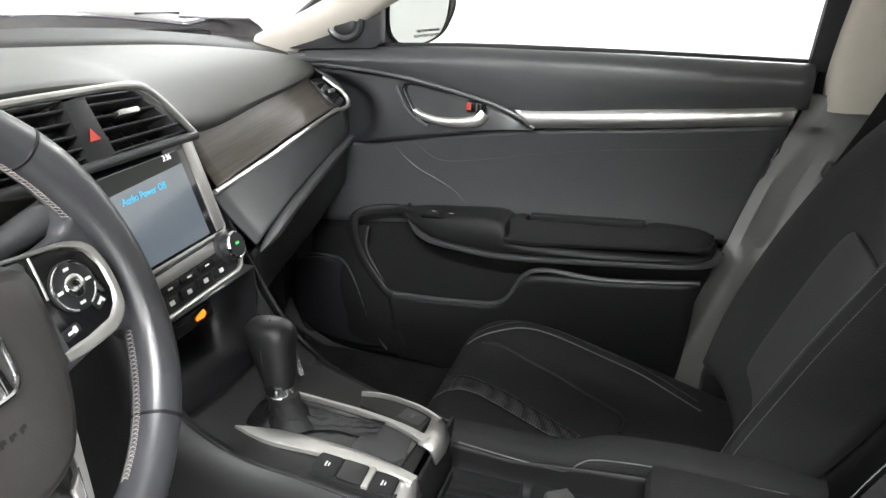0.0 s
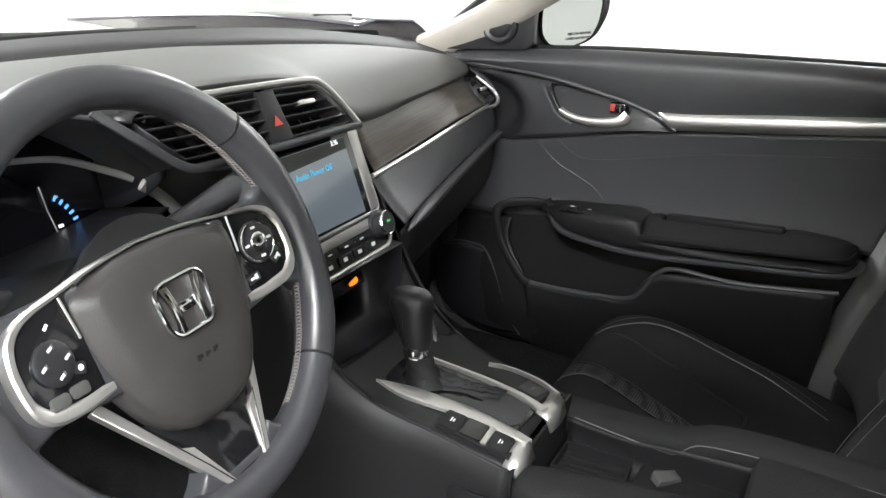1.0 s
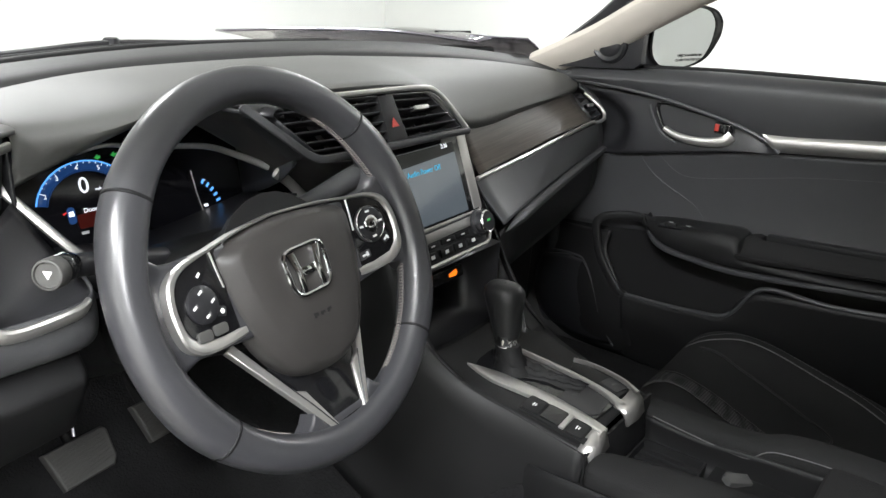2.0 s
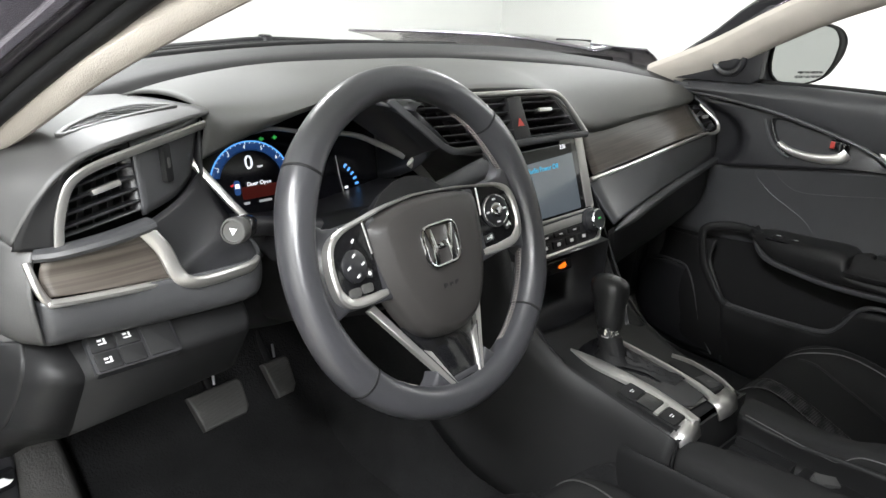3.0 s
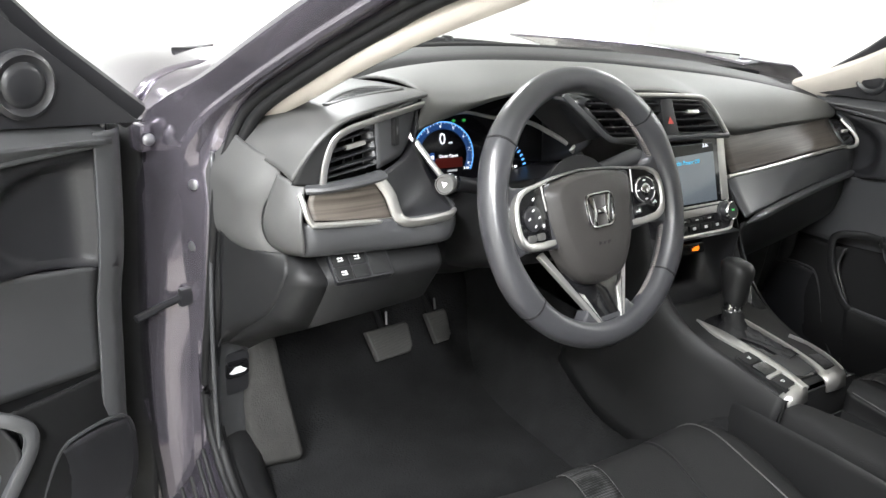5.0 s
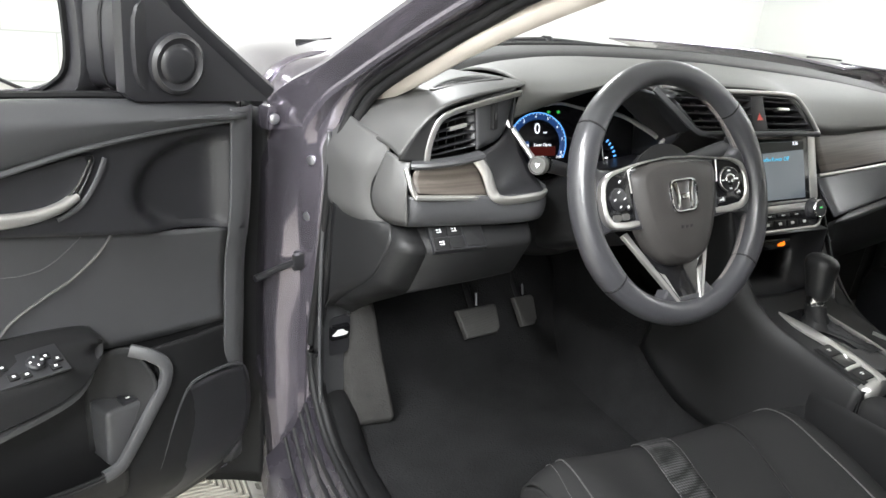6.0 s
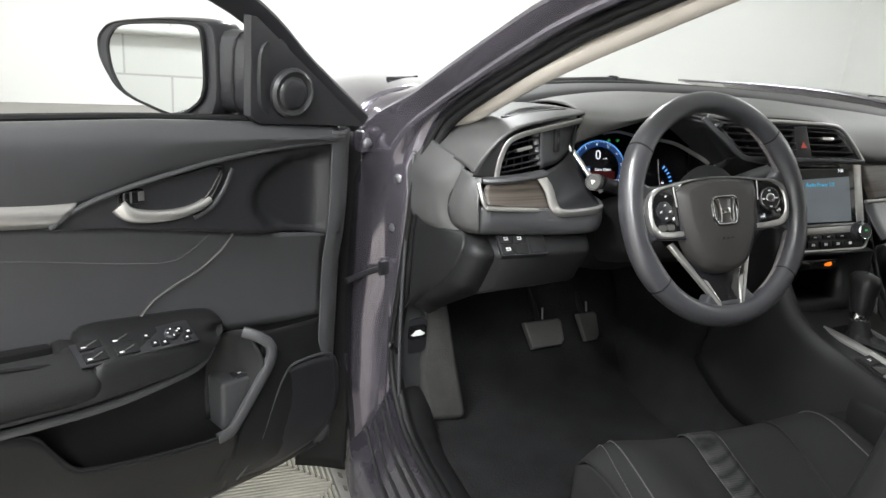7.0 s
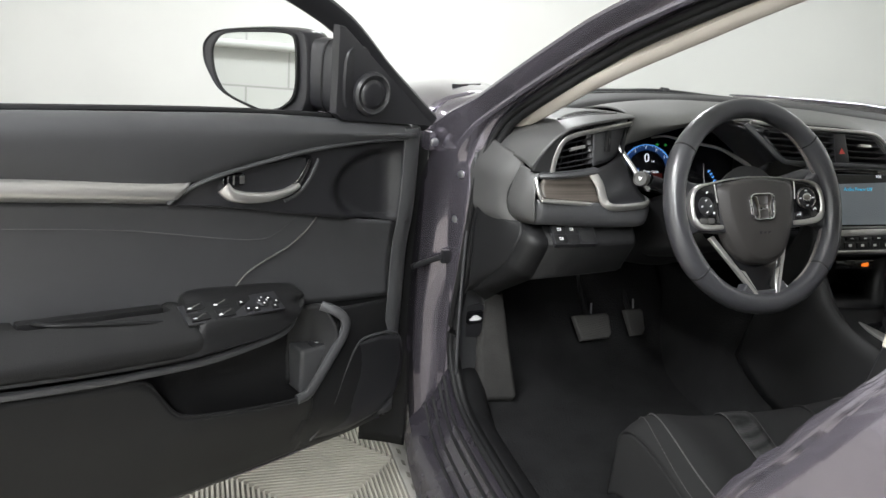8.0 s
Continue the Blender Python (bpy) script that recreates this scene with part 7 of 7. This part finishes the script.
    add("lower_rib", sweep(spline([q(x, y, z + lift(y)) for x, y, z in ((0.69, 0.098, 0.535), (0.662, 0.058, 0.507), (0.652, -0.02, 0.496), (0.648, -0.12, 0.491), (0.646, -0.30, 0.503), (0.650, -0.46, 0.522), (0.68, -0.49, 0.54))], 5), ring(0.007, 0.006, 10, 0.8), (0, 0, 1)), PLASTIC_SOFT, under=rest_)
    if side < 0:
        plate = add("switch_plate", box((0.046, 0.175, 0.004), 0.0015, pose(-0.669, -0.038, 0.5655, -2.5, 22)), SATIN_BLACK, "black window switch plate", under=rest_)
        for y in (-0.102, -0.058):
            for dx in (-0.011, 0.011):
                m = pose(-0.669 + dx, y, 0.5665 - 0.40 * dx - 0.043 * (y + 0.038), -2.5, 22)
                sw_ = add("window_switch", box((0.017, 0.032, 0.005), 0.0015, m @ pose(0, 0, 0.0025)), PLASTIC, "black window switch", under=rest_)
                add("switch_lip", box((0.0020, 0.020, 0.0016), 0.0005, m @ pose(0.0, 0.002, 0.0056, 0, 0, 24)), PEDAL, under=sw_)
                add("symbol", box((0.0022, 0.0070, 0.0006), place=m @ pose(0.004, -0.009, 0.0052)), WHITE_MARK, under=sw_)
        for dy, dx in ((-0.022, -0.006), (-0.016, 0.010), (-0.002, 0.012), (0.029, -0.006), (0.040, 0.002), (0.033, 0.012)):
            m = pose(-0.669 + dx, dy, 0.5665 - 0.40 * dx - 0.043 * (dy + 0.038), -2.5, 22)
            small = add("switch_button", box((0.010, 0.012, 0.004), 0.0012, m @ pose(0, 0, 0.0015)), PLASTIC, under=rest_)
            add("symbol", box((0.0026, 0.0034, 0.0006), place=m @ pose(0, 0, 0.0037)), WHITE_MARK, under=small)
        m = pose(-0.668, 0.014, 0.5640, -2.5, 22)
        knob_ = add("mirror_knob", lathe([(0.0105, 0), (0.0105, 0.005), (0.0085, 0.0075), (0.004, 0.0078)], 20, m), SATIN_BLACK, "black mirror adjuster knob", under=rest_)
        for a in (0, 90, 180, 270):
            add("symbol", box((0.0030, 0.0018, 0.0006), place=m @ pose(0.0068 * math.cos(radians(a)), 0.0068 * math.sin(radians(a)), 0.0078, 0, 0, a)), WHITE_MARK, under=knob_)
        add("cup_rim", rod([q(0.712, -0.335, 0.586), q(0.680, -0.315, 0.590), q(0.668, -0.25, 0.583), q(0.664, -0.19, 0.574), q(0.668, -0.150, 0.566), q(0.690, -0.138, 0.566)], 0.0035, 8), PLASTIC, under=rest_)
    else:
        add("switch_plate", box((0.040, 0.085, 0.004), 0.0015, pose(0.672, 0.020, 0.5655, -3)), PIANO, "black window switch plate", under=rest_)
        for y in (0.040, 0.004):
            sw_ = add("window_switch", box((0.014, 0.024, 0.007), 0.002, pose(0.668, y, 0.570, -3)), PLASTIC, "black window switch", under=rest_)
            add("symbol", box((0.003, 0.009, 0.0006), place=pose(0.666, y, 0.5738, -3)), WHITE_MARK, under=sw_)
    low_ = [[(0.730, y, z) for y, z in ((0.345, 0.54), (0.20, 0.53), (0.05, 0.53), (-0.15, 0.53), (-0.34, 0.54), (-0.52, 0.56))],
            [(0.730, y, z) for y, z in ((0.36, 0.44), (0.20, 0.45), (0.05, 0.45), (-0.15, 0.45), (-0.34, 0.46), (-0.50, 0.47))],
            [(0.722, y, z) for y, z in ((0.365, 0.34), (0.20, 0.34), (0.05, 0.34), (-0.15, 0.34), (-0.34, 0.34), (-0.48, 0.36))],
            [(0.728, y, z) for y, z in ((0.335, 0.215), (0.20, 0.203), (0.05, 0.195), (-0.15, 0.187), (-0.30, 0.187), (-0.44, 0.20))]]
    add("lower_panel", net(low_), PLASTIC, "black lower door panel", thick=0.004)
    pocket = [[(0.660, y, z) for y, z in ((0.118, 0.360), (0.05, 0.362), (-0.055, 0.376), (-0.140, 0.398), (-0.195, 0.472), (-0.30, 0.487), (-0.46, 0.508))],
              [(0.668, y, z) for y, z in ((0.122, 0.33), (0.05, 0.33), (-0.055, 0.34), (-0.14, 0.35), (-0.20, 0.39), (-0.30, 0.41), (-0.46, 0.42))],
              [(0.700, y, z) for y, z in ((0.125, 0.25), (0.05, 0.25), (-0.055, 0.25), (-0.14, 0.25), (-0.22, 0.26), (-0.30, 0.27), (-0.45, 0.28))],
              [(0.722, y, z) for y, z in ((0.125, 0.21), (0.05, 0.205), (-0.055, 0.20), (-0.14, 0.20), (-0.22, 0.20), (-0.30, 0.20), (-0.43, 0.21))]]
    if side > 0:
        pocket[0] = [(0.672, 0.135, 0.380), (0.668, 0.05, 0.384), (0.664, -0.03, 0.392), (0.661, -0.098, 0.404), (0.660, -0.148, 0.470), (0.660, -0.30, 0.487), (0.662, -0.46, 0.508)]
    bin_ = add("map_pocket", net(pocket), PLASTIC, "black map pocket", thick=0.008)
    rimp = [(0.660, 0.112, 0.362), (0.660, 0.05, 0.364), (0.659, -0.055, 0.378), (0.659, -0.115, 0.390), (0.659, -0.145, 0.405), (0.659, -0.172, 0.445), (0.659, -0.20, 0.476), (0.659, -0.30, 0.489), (0.662, -0.465, 0.510)]
    if side > 0:
        rimp[:4] = [(0.672, 0.133, 0.382), (0.668, 0.05, 0.386), (0.664, -0.03, 0.394), (0.661, -0.095, 0.404)]
        rimp[4:7] = [(0.660, -0.122, 0.428), (0.660, -0.146, 0.470), (0.660, -0.185, 0.490)]
    add("pocket_rim", rod([q(*p) for p in rimp], 0.005 if side > 0 else 0.003, 8, smooth=5), PLASTIC_SOFT if side > 0 else PLASTIC, under=bin_)
    pull = [(0.692, 0.150, 0.524), (0.676, 0.171, 0.515), (0.668, 0.189, 0.496), (0.664, 0.184, 0.468), (0.662, 0.154, 0.424), (0.661, 0.125, 0.384), (0.660, 0.108, 0.366), (0.660, 0.085, 0.361)]
    if side > 0:
        pull = [(0.690, 0.085, 0.555), (0.697, 0.130, 0.557), (0.690, 0.175, 0.551), (0.684, 0.207, 0.538), (0.680, 0.214, 0.515), (0.680, 0.197, 0.456), (0.677, 0.160, 0.405), (0.674, 0.138, 0.384), (0.672, 0.12, 0.380)]
    # Same trim on both doors: black plastic paints in the passenger side's dimness.
    add("pocket_trim", sweep(spline([q(*p) for p in pull], 6), ring(0.0095, 0.0062, 12, 0.7), (1, 0, 0)), PLASTIC_SOFT if side < 0 else PLASTIC, "pocket trim in the lighter plastic" if side < 0 else "pocket trim in the darker plastic, for the dimmer door", under=bin_)
    if side < 0:
        add("pocket_end", net([[(0.692, 0.150, 0.528), (0.715, 0.135, 0.52), (0.728, 0.10, 0.51)], [(0.664, 0.175, 0.47), (0.705, 0.14, 0.46), (0.728, 0.10, 0.45)], [(0.662, 0.135, 0.385), (0.705, 0.115, 0.37), (0.728, 0.09, 0.36)]]), RUBBER, under=bin_, thick=0.004)
    if side < 0:
        add("pocket_shelf", box((0.050, 0.058, 0.090), 0.008, pose(side * 0.702, 0.132, 0.402), segments=3), PLASTIC_SOFT, under=bin_)
    if side < 0:
        add("pocket_button", box((0.022, 0.024, 0.008), 0.003, pose(side * 0.692, 0.142, 0.447)), SATIN_BLACK, "black button", under=bin_)
        add("symbol", box((0.003, 0.006, 0.0006), place=pose(side * 0.690, 0.142, 0.4514)), WHITE_MARK, under=bin_)
    front_web = [[(0.700, 0.185, 0.510), (0.712, 0.25, 0.50), (0.728, 0.345, 0.49)], [(0.690, 0.185, 0.46), (0.700, 0.25, 0.455), (0.728, 0.355, 0.44)], [(0.676, 0.128, 0.38), (0.685, 0.24, 0.38), (0.725, 0.36, 0.38)], [(0.676, 0.105, 0.30), (0.688, 0.22, 0.28), (0.725, 0.36, 0.28)], [(0.72, 0.09, 0.21), (0.72, 0.22, 0.208), (0.728, 0.335, 0.216)]]
    add("front_web", net(front_web), PLASTIC, "black panel ahead of the pocket", thick=0.004)
    spk = [[(0.694, 0.245, 0.426), (0.700, 0.30, 0.424), (0.718, 0.360, 0.405)], [(0.684, 0.206, 0.375), (0.694, 0.28, 0.37), (0.718, 0.375, 0.350)], [(0.684, 0.178, 0.30), (0.694, 0.26, 0.29), (0.718, 0.365, 0.28)], [(0.706, 0.15, 0.235), (0.708, 0.23, 0.228), (0.722, 0.325, 0.236)]]
    grille = add("speaker_grille", net(spk), SATIN_BLACK, "black speaker grille", thick=0.008)
    add("grille_rim", rod([q(0.702, 0.146, 0.232), q(0.680, 0.175, 0.30), q(0.680, 0.204, 0.377), q(0.688, 0.235, 0.423), q(0.697, 0.27, 0.431), q(0.716, 0.355, 0.413), q(0.722, 0.378, 0.35), q(0.722, 0.366, 0.277), q(0.724, 0.33, 0.235)], 0.0028, 6), PLASTIC_SOFT, under=grille)
    # front edge, frame, skin, sail with tweeter
    add("front_roll", net([[(x - 0.002, 0.326, z), (x - 0.005, 0.346, z), (x + 0.002, 0.364, z), (x + 0.014, 0.372, z), (x + 0.040, 0.378, z)] for x, z in ((0.702, 0.846), (0.702, 0.80), (0.703, 0.72), (0.708, 0.66), (0.718, 0.60), (0.720, 0.50), (0.722, 0.42), (0.722, 0.34), (0.724, 0.225))]), PLASTIC_SOFT, "charcoal rolled front edge of the lining", thick=0.003)
    add("front_face", net([[(0.71, 0.345, 0.84), (0.76, 0.385, 0.84), (0.85, 0.44, 0.83)], [(0.725, 0.335, 0.60), (0.78, 0.375, 0.60), (0.88, 0.43, 0.60)], [(0.725, 0.345, 0.215), (0.78, 0.37, 0.22), (0.88, 0.41, 0.24)]]), SATIN_BLACK, "dark door end face", thick=0.004)
    add("skin", net([[(0.855, y, 0.86) for y in (0.45, 0.1, -0.3, -0.62)], [(0.895, y, 0.62) for y in (0.45, 0.1, -0.3, -0.60)], [(0.90, y, 0.40) for y in (0.44, 0.1, -0.3, -0.54)], [(0.88, y, 0.215) for y in (0.42, 0.1, -0.3, -0.48)]]), PAINT, "grey metallic outer skin", thick=0.004)
    add("rear_face", net([[(0.72, -0.59, 0.89), (0.80, -0.62, 0.88), (0.855, -0.62, 0.86)], [(0.72, -0.51, 0.58), (0.80, -0.56, 0.58), (0.89, -0.59, 0.58)], [(0.72, -0.44, 0.20), (0.80, -0.46, 0.20), (0.88, -0.48, 0.215)]]), PAINT, thick=0.004)
    add("bottom_face", net([[(0.725, 0.335, 0.215), (0.80, 0.37, 0.21), (0.88, 0.42, 0.216)], [(0.725, 0.0, 0.193), (0.80, 0.0, 0.195), (0.88, 0.0, 0.216)], [(0.725, -0.44, 0.20), (0.80, -0.46, 0.20), (0.88, -0.48, 0.216)]]), PAINT, thick=0.004)
    sail = add("mirror_sail", slab([(0.40, 0.848), (0.185, 0.866), (0.170, 0.878), (0.170, 1.028), (0.182, 1.026)], 0.02, 0.003,
                                   place=Matrix(((0, 0, -side, side * 0.702), (1, 0, 0, 0), (0, 1, 0, 0), (0, 0, 0, 1)))), SATIN_BLACK, "black triangular corner panel")
    tw = Matrix(((0, 0, -side, side * 0.700), (1, 0, 0, 0.242), (0, 1, 0, 0.912), (0, 0, 0, 1)))
    tweeter = add("tweeter", lathe([(0.040, 0), (0.039, 0.006), (0.034, 0.010), (0.030, 0.007), (0.026, 0.006), (0.023, 0.009), (0.018, 0.0105)], 28, tw), SATIN_BLACK, "round black tweeter", under=sail)
    frame_ = [(0.750, 0.425, 0.845), (0.742, 0.30, 0.940), (0.730, 0.165, 1.045), (0.69, -0.10, 1.140), (0.64, -0.40, 1.205), (0.62, -0.60, 1.215)]
    add("window_frame", sweep(spline([q(*p) for p in frame_], 6), ring(0.022, 0.011, 10, 0.7), (side, 0, 0.5)), SATIN_BLACK, "black window frame")
    add("window_frame_rear", sweep(spline([q(0.62, -0.60, 1.21), q(0.69, -0.60, 1.05), q(0.73, -0.595, 0.89)], 5), ring(0.022, 0.011, 10, 0.7), (side, 0, 0)), SATIN_BLACK, "black window frame")
    add("window_bead", rod([q(0.748, 0.36, 0.850), q(0.748, 0.03, 0.878), q(0.748, -0.30, 0.891), q(0.745, -0.58, 0.898)], 0.006, 8), RUBBER)
    # outside mirror, its head turned in towards the cabin
    head = Matrix.Translation(q(0.918, 0.105, 0.934) if side < 0 else q(0.905, 0.148, 0.930)) @ pose(0, 0, 0, 0, 0, -side * MIRROR_TURN)
    shape = cornered([(0.112, -0.007), (0.115, 0.030), (0.084, 0.057), (-0.02, 0.072), (-0.109, 0.078), (-0.155, 0.075), (-0.160, -0.064), (-0.10, -0.084), (-0.051, -0.0845), (0.0685, -0.060)])
    rows = [[head @ Vector((side * (-0.03 + (a + 0.03) * k), y, b * k)) for a, b in shape] for y, k in ((0.004, 0.955), (0.0, 0.975), (0.004, 1.0), (0.035, 1.02), (0.065, 0.96), (0.09, 0.82), (0.105, 0.5))]
    mirror_ = add("outside_mirror", grid(rows, wrap=True, caps=True), SATIN_BLACK, "dark grey outside mirror housing")
    pane = cornered([(0.074, -0.023), (0.082, 0.0235), (0.0554, 0.053), (-0.02, 0.0625), (-0.1054, 0.069), (-0.127, 0.061), (-0.131, -0.038), (-0.086, -0.0705), (-0.058, -0.0765), (0.0455, -0.058)])
    add("mirror_rim", grid([[head @ Vector((side * (-0.03 + (a + 0.03) * k), y, b * k)) for a, b in pane] for k, y in ((1.06, 0.003), (1.05, -0.003), (1.01, -0.0035), (0.99, 0.002))], wrap=True), RUBBER, "black mirror rim", under=mirror_)
    mg = head @ axes((0, -0.0015, 0), (1, 0, 0), (0, 0, 1))
    add("mirror_glass", slab([(side * a, b) for a, b in pane][::side], 0.004, place=mg), MIRROR, "clear mirror glass", under=mirror_)
    foot = [[head @ Vector((side * a, 0.045 + v * k, 0.002 + w * k)) for v, w in ring(0.042, 0.068, 16, 0.6)] for a, k in (((-0.10, 0.92), (-0.165, 0.96), (-0.20, 0.92), (-0.235, 0.85)) if side < 0 else ((-0.10, 0.92), (-0.15, 0.96), (-0.175, 0.92), (-0.19, 0.85)))]
    add("mirror_foot", grid(foot, wrap=True, caps=True), SATIN_BLACK, "black mirror foot", under=mirror_)
    add("mirror_seam", grid([[head @ Vector((side * a, 0.045 + v, 0.002 + w)) for v, w in ring(0.0405, 0.0655, 16, 0.6)] for a in ((-0.182, -0.186) if side < 0 else (-0.168, -0.171))], wrap=True), RUBBER, under=mirror_, thick=0.001)
    if side > 0:
        for k, txt in enumerate(("OBJECTS IN MIRROR ARE", "CLOSER THAN THEY APPEAR")):
            writing(txt, 0.0075, mg @ pose(0.004, -0.044 - 0.010 * k, 0.0012), GREY_THREAD, mirror_)
    return root


MIRROR_TURN = 17
door("passenger_door", "closed passenger door with charcoal lining and a silver strip", 1, pose(0, 0, 0))
HINGE = (-0.834, 0.523)
OPEN = Matrix.Translation((*HINGE, 0)) @ pose(0, 0, 0, 0, 0, -65.8) @ Matrix.Translation((-HINGE[0], -HINGE[1], 0))
door("driver_door", "wide open driver door with charcoal lining and a silver strip", -1, OPEN)

mirror = shell("rear_view_mirror", "black interior rear view mirror on the windscreen", "mirror", (0.05, 0.2, 1.15))
piece("housing", sweep([(-0.07, 0.10, 1.175), (0.05, 0.115, 1.175), (0.17, 0.10, 1.175)], ring(0.02, 0.035, 14, 0.7), (0, 0, 1)), SATIN_BLACK, mirror)
piece("stem", rod([(0.05, 0.12, 1.185), (0.05, 0.16, 1.20), (0.05, 0.14, 1.19)], 0.010, 8, smooth=1), SATIN_BLACK, mirror)

# ---- ribbed floor tiles ----
TILE_SIZE = 0.40
floor_tiles = thing("tile_floor", "pale interlocking ribbed plastic floor tiles", "floor tiles", pose(0, 0, 0), kind="structure")


def tile_mesh(flip):
    """One tile: ribs run in four fans towards the middle, on a thin base."""
    bm = box((TILE_SIZE - 0.003, TILE_SIZE - 0.003, 0.006), place=pose(0, 0, -0.003))
    for f in bm.faces:
        f.material_index = 1
    h, n = TILE_SIZE / 2, 18
    for quad in range(4):
        for k in range(n):
            t = h * (k + 0.55) / n
            own = bmesh.new()
            a, b = (t, -t * 0.98), (t, t * 0.98)
            w = 0.0032
            vs = [own.verts.new(p) for p in ((a[0] - w, a[1], 0), (a[0] + w, a[1], 0), (b[0] + w, b[1], 0), (b[0] - w, b[1], 0), (a[0] - w * 0.7, a[1], 0.009), (a[0] + w * 0.7, a[1], 0.009), (b[0] + w * 0.7, b[1], 0.009), (b[0] - w * 0.7, b[1], 0.009))]
            for f in ((4, 5, 6, 7), (0, 1, 5, 4), (1, 2, 6, 5), (2, 3, 7, 6), (3, 0, 4, 7)):
                own.faces.new([vs[i] for i in f])
            bmesh.ops.transform(own, matrix=pose(0, 0, 0, 0, 0, 90 * quad), verts=own.verts)
            merged(bm, own)
    bmesh.ops.recalc_face_normals(bm, faces=bm.faces)
    me = bpy.data.meshes.new("tile")
    bm.to_mesh(me)
    bm.free()
    me.materials.append(TILE)
    me.materials.append(TILE_GAP)
    return me


TILE_DATA = tile_mesh(False)
for i in range(-6, 1):
    for j in range(-5, 8):
        ob = new("tile", TILE_DATA)
        ob.parent = floor_tiles
        ob.matrix_basis = pose(-1.08 + TILE_SIZE * i, 0.3 + TILE_SIZE * j, -0.004)
for j in range(-5, 8):
    y = 0.3 + TILE_SIZE * j
    edge = grid([[Vector((x, y + d * (TILE_SIZE / 2 - 0.002), z)) for x, z in ((-0.879, -0.010), (-0.878, 0.005), (-0.868, 0.005), (-0.842, -0.009))] for d in (-1, 1)])
    strip = part("edge_strip", edge, CONCRETE, floor_tiles, "grey sloping edge strip of the tiles")
    for k in range(8):
        part("slot", box((0.010, 0.018, 0.002), 0.0005, pose(-0.860, y - 0.175 + 0.05 * k, 0.0035, 0, 28)), TILE_GAP, strip)
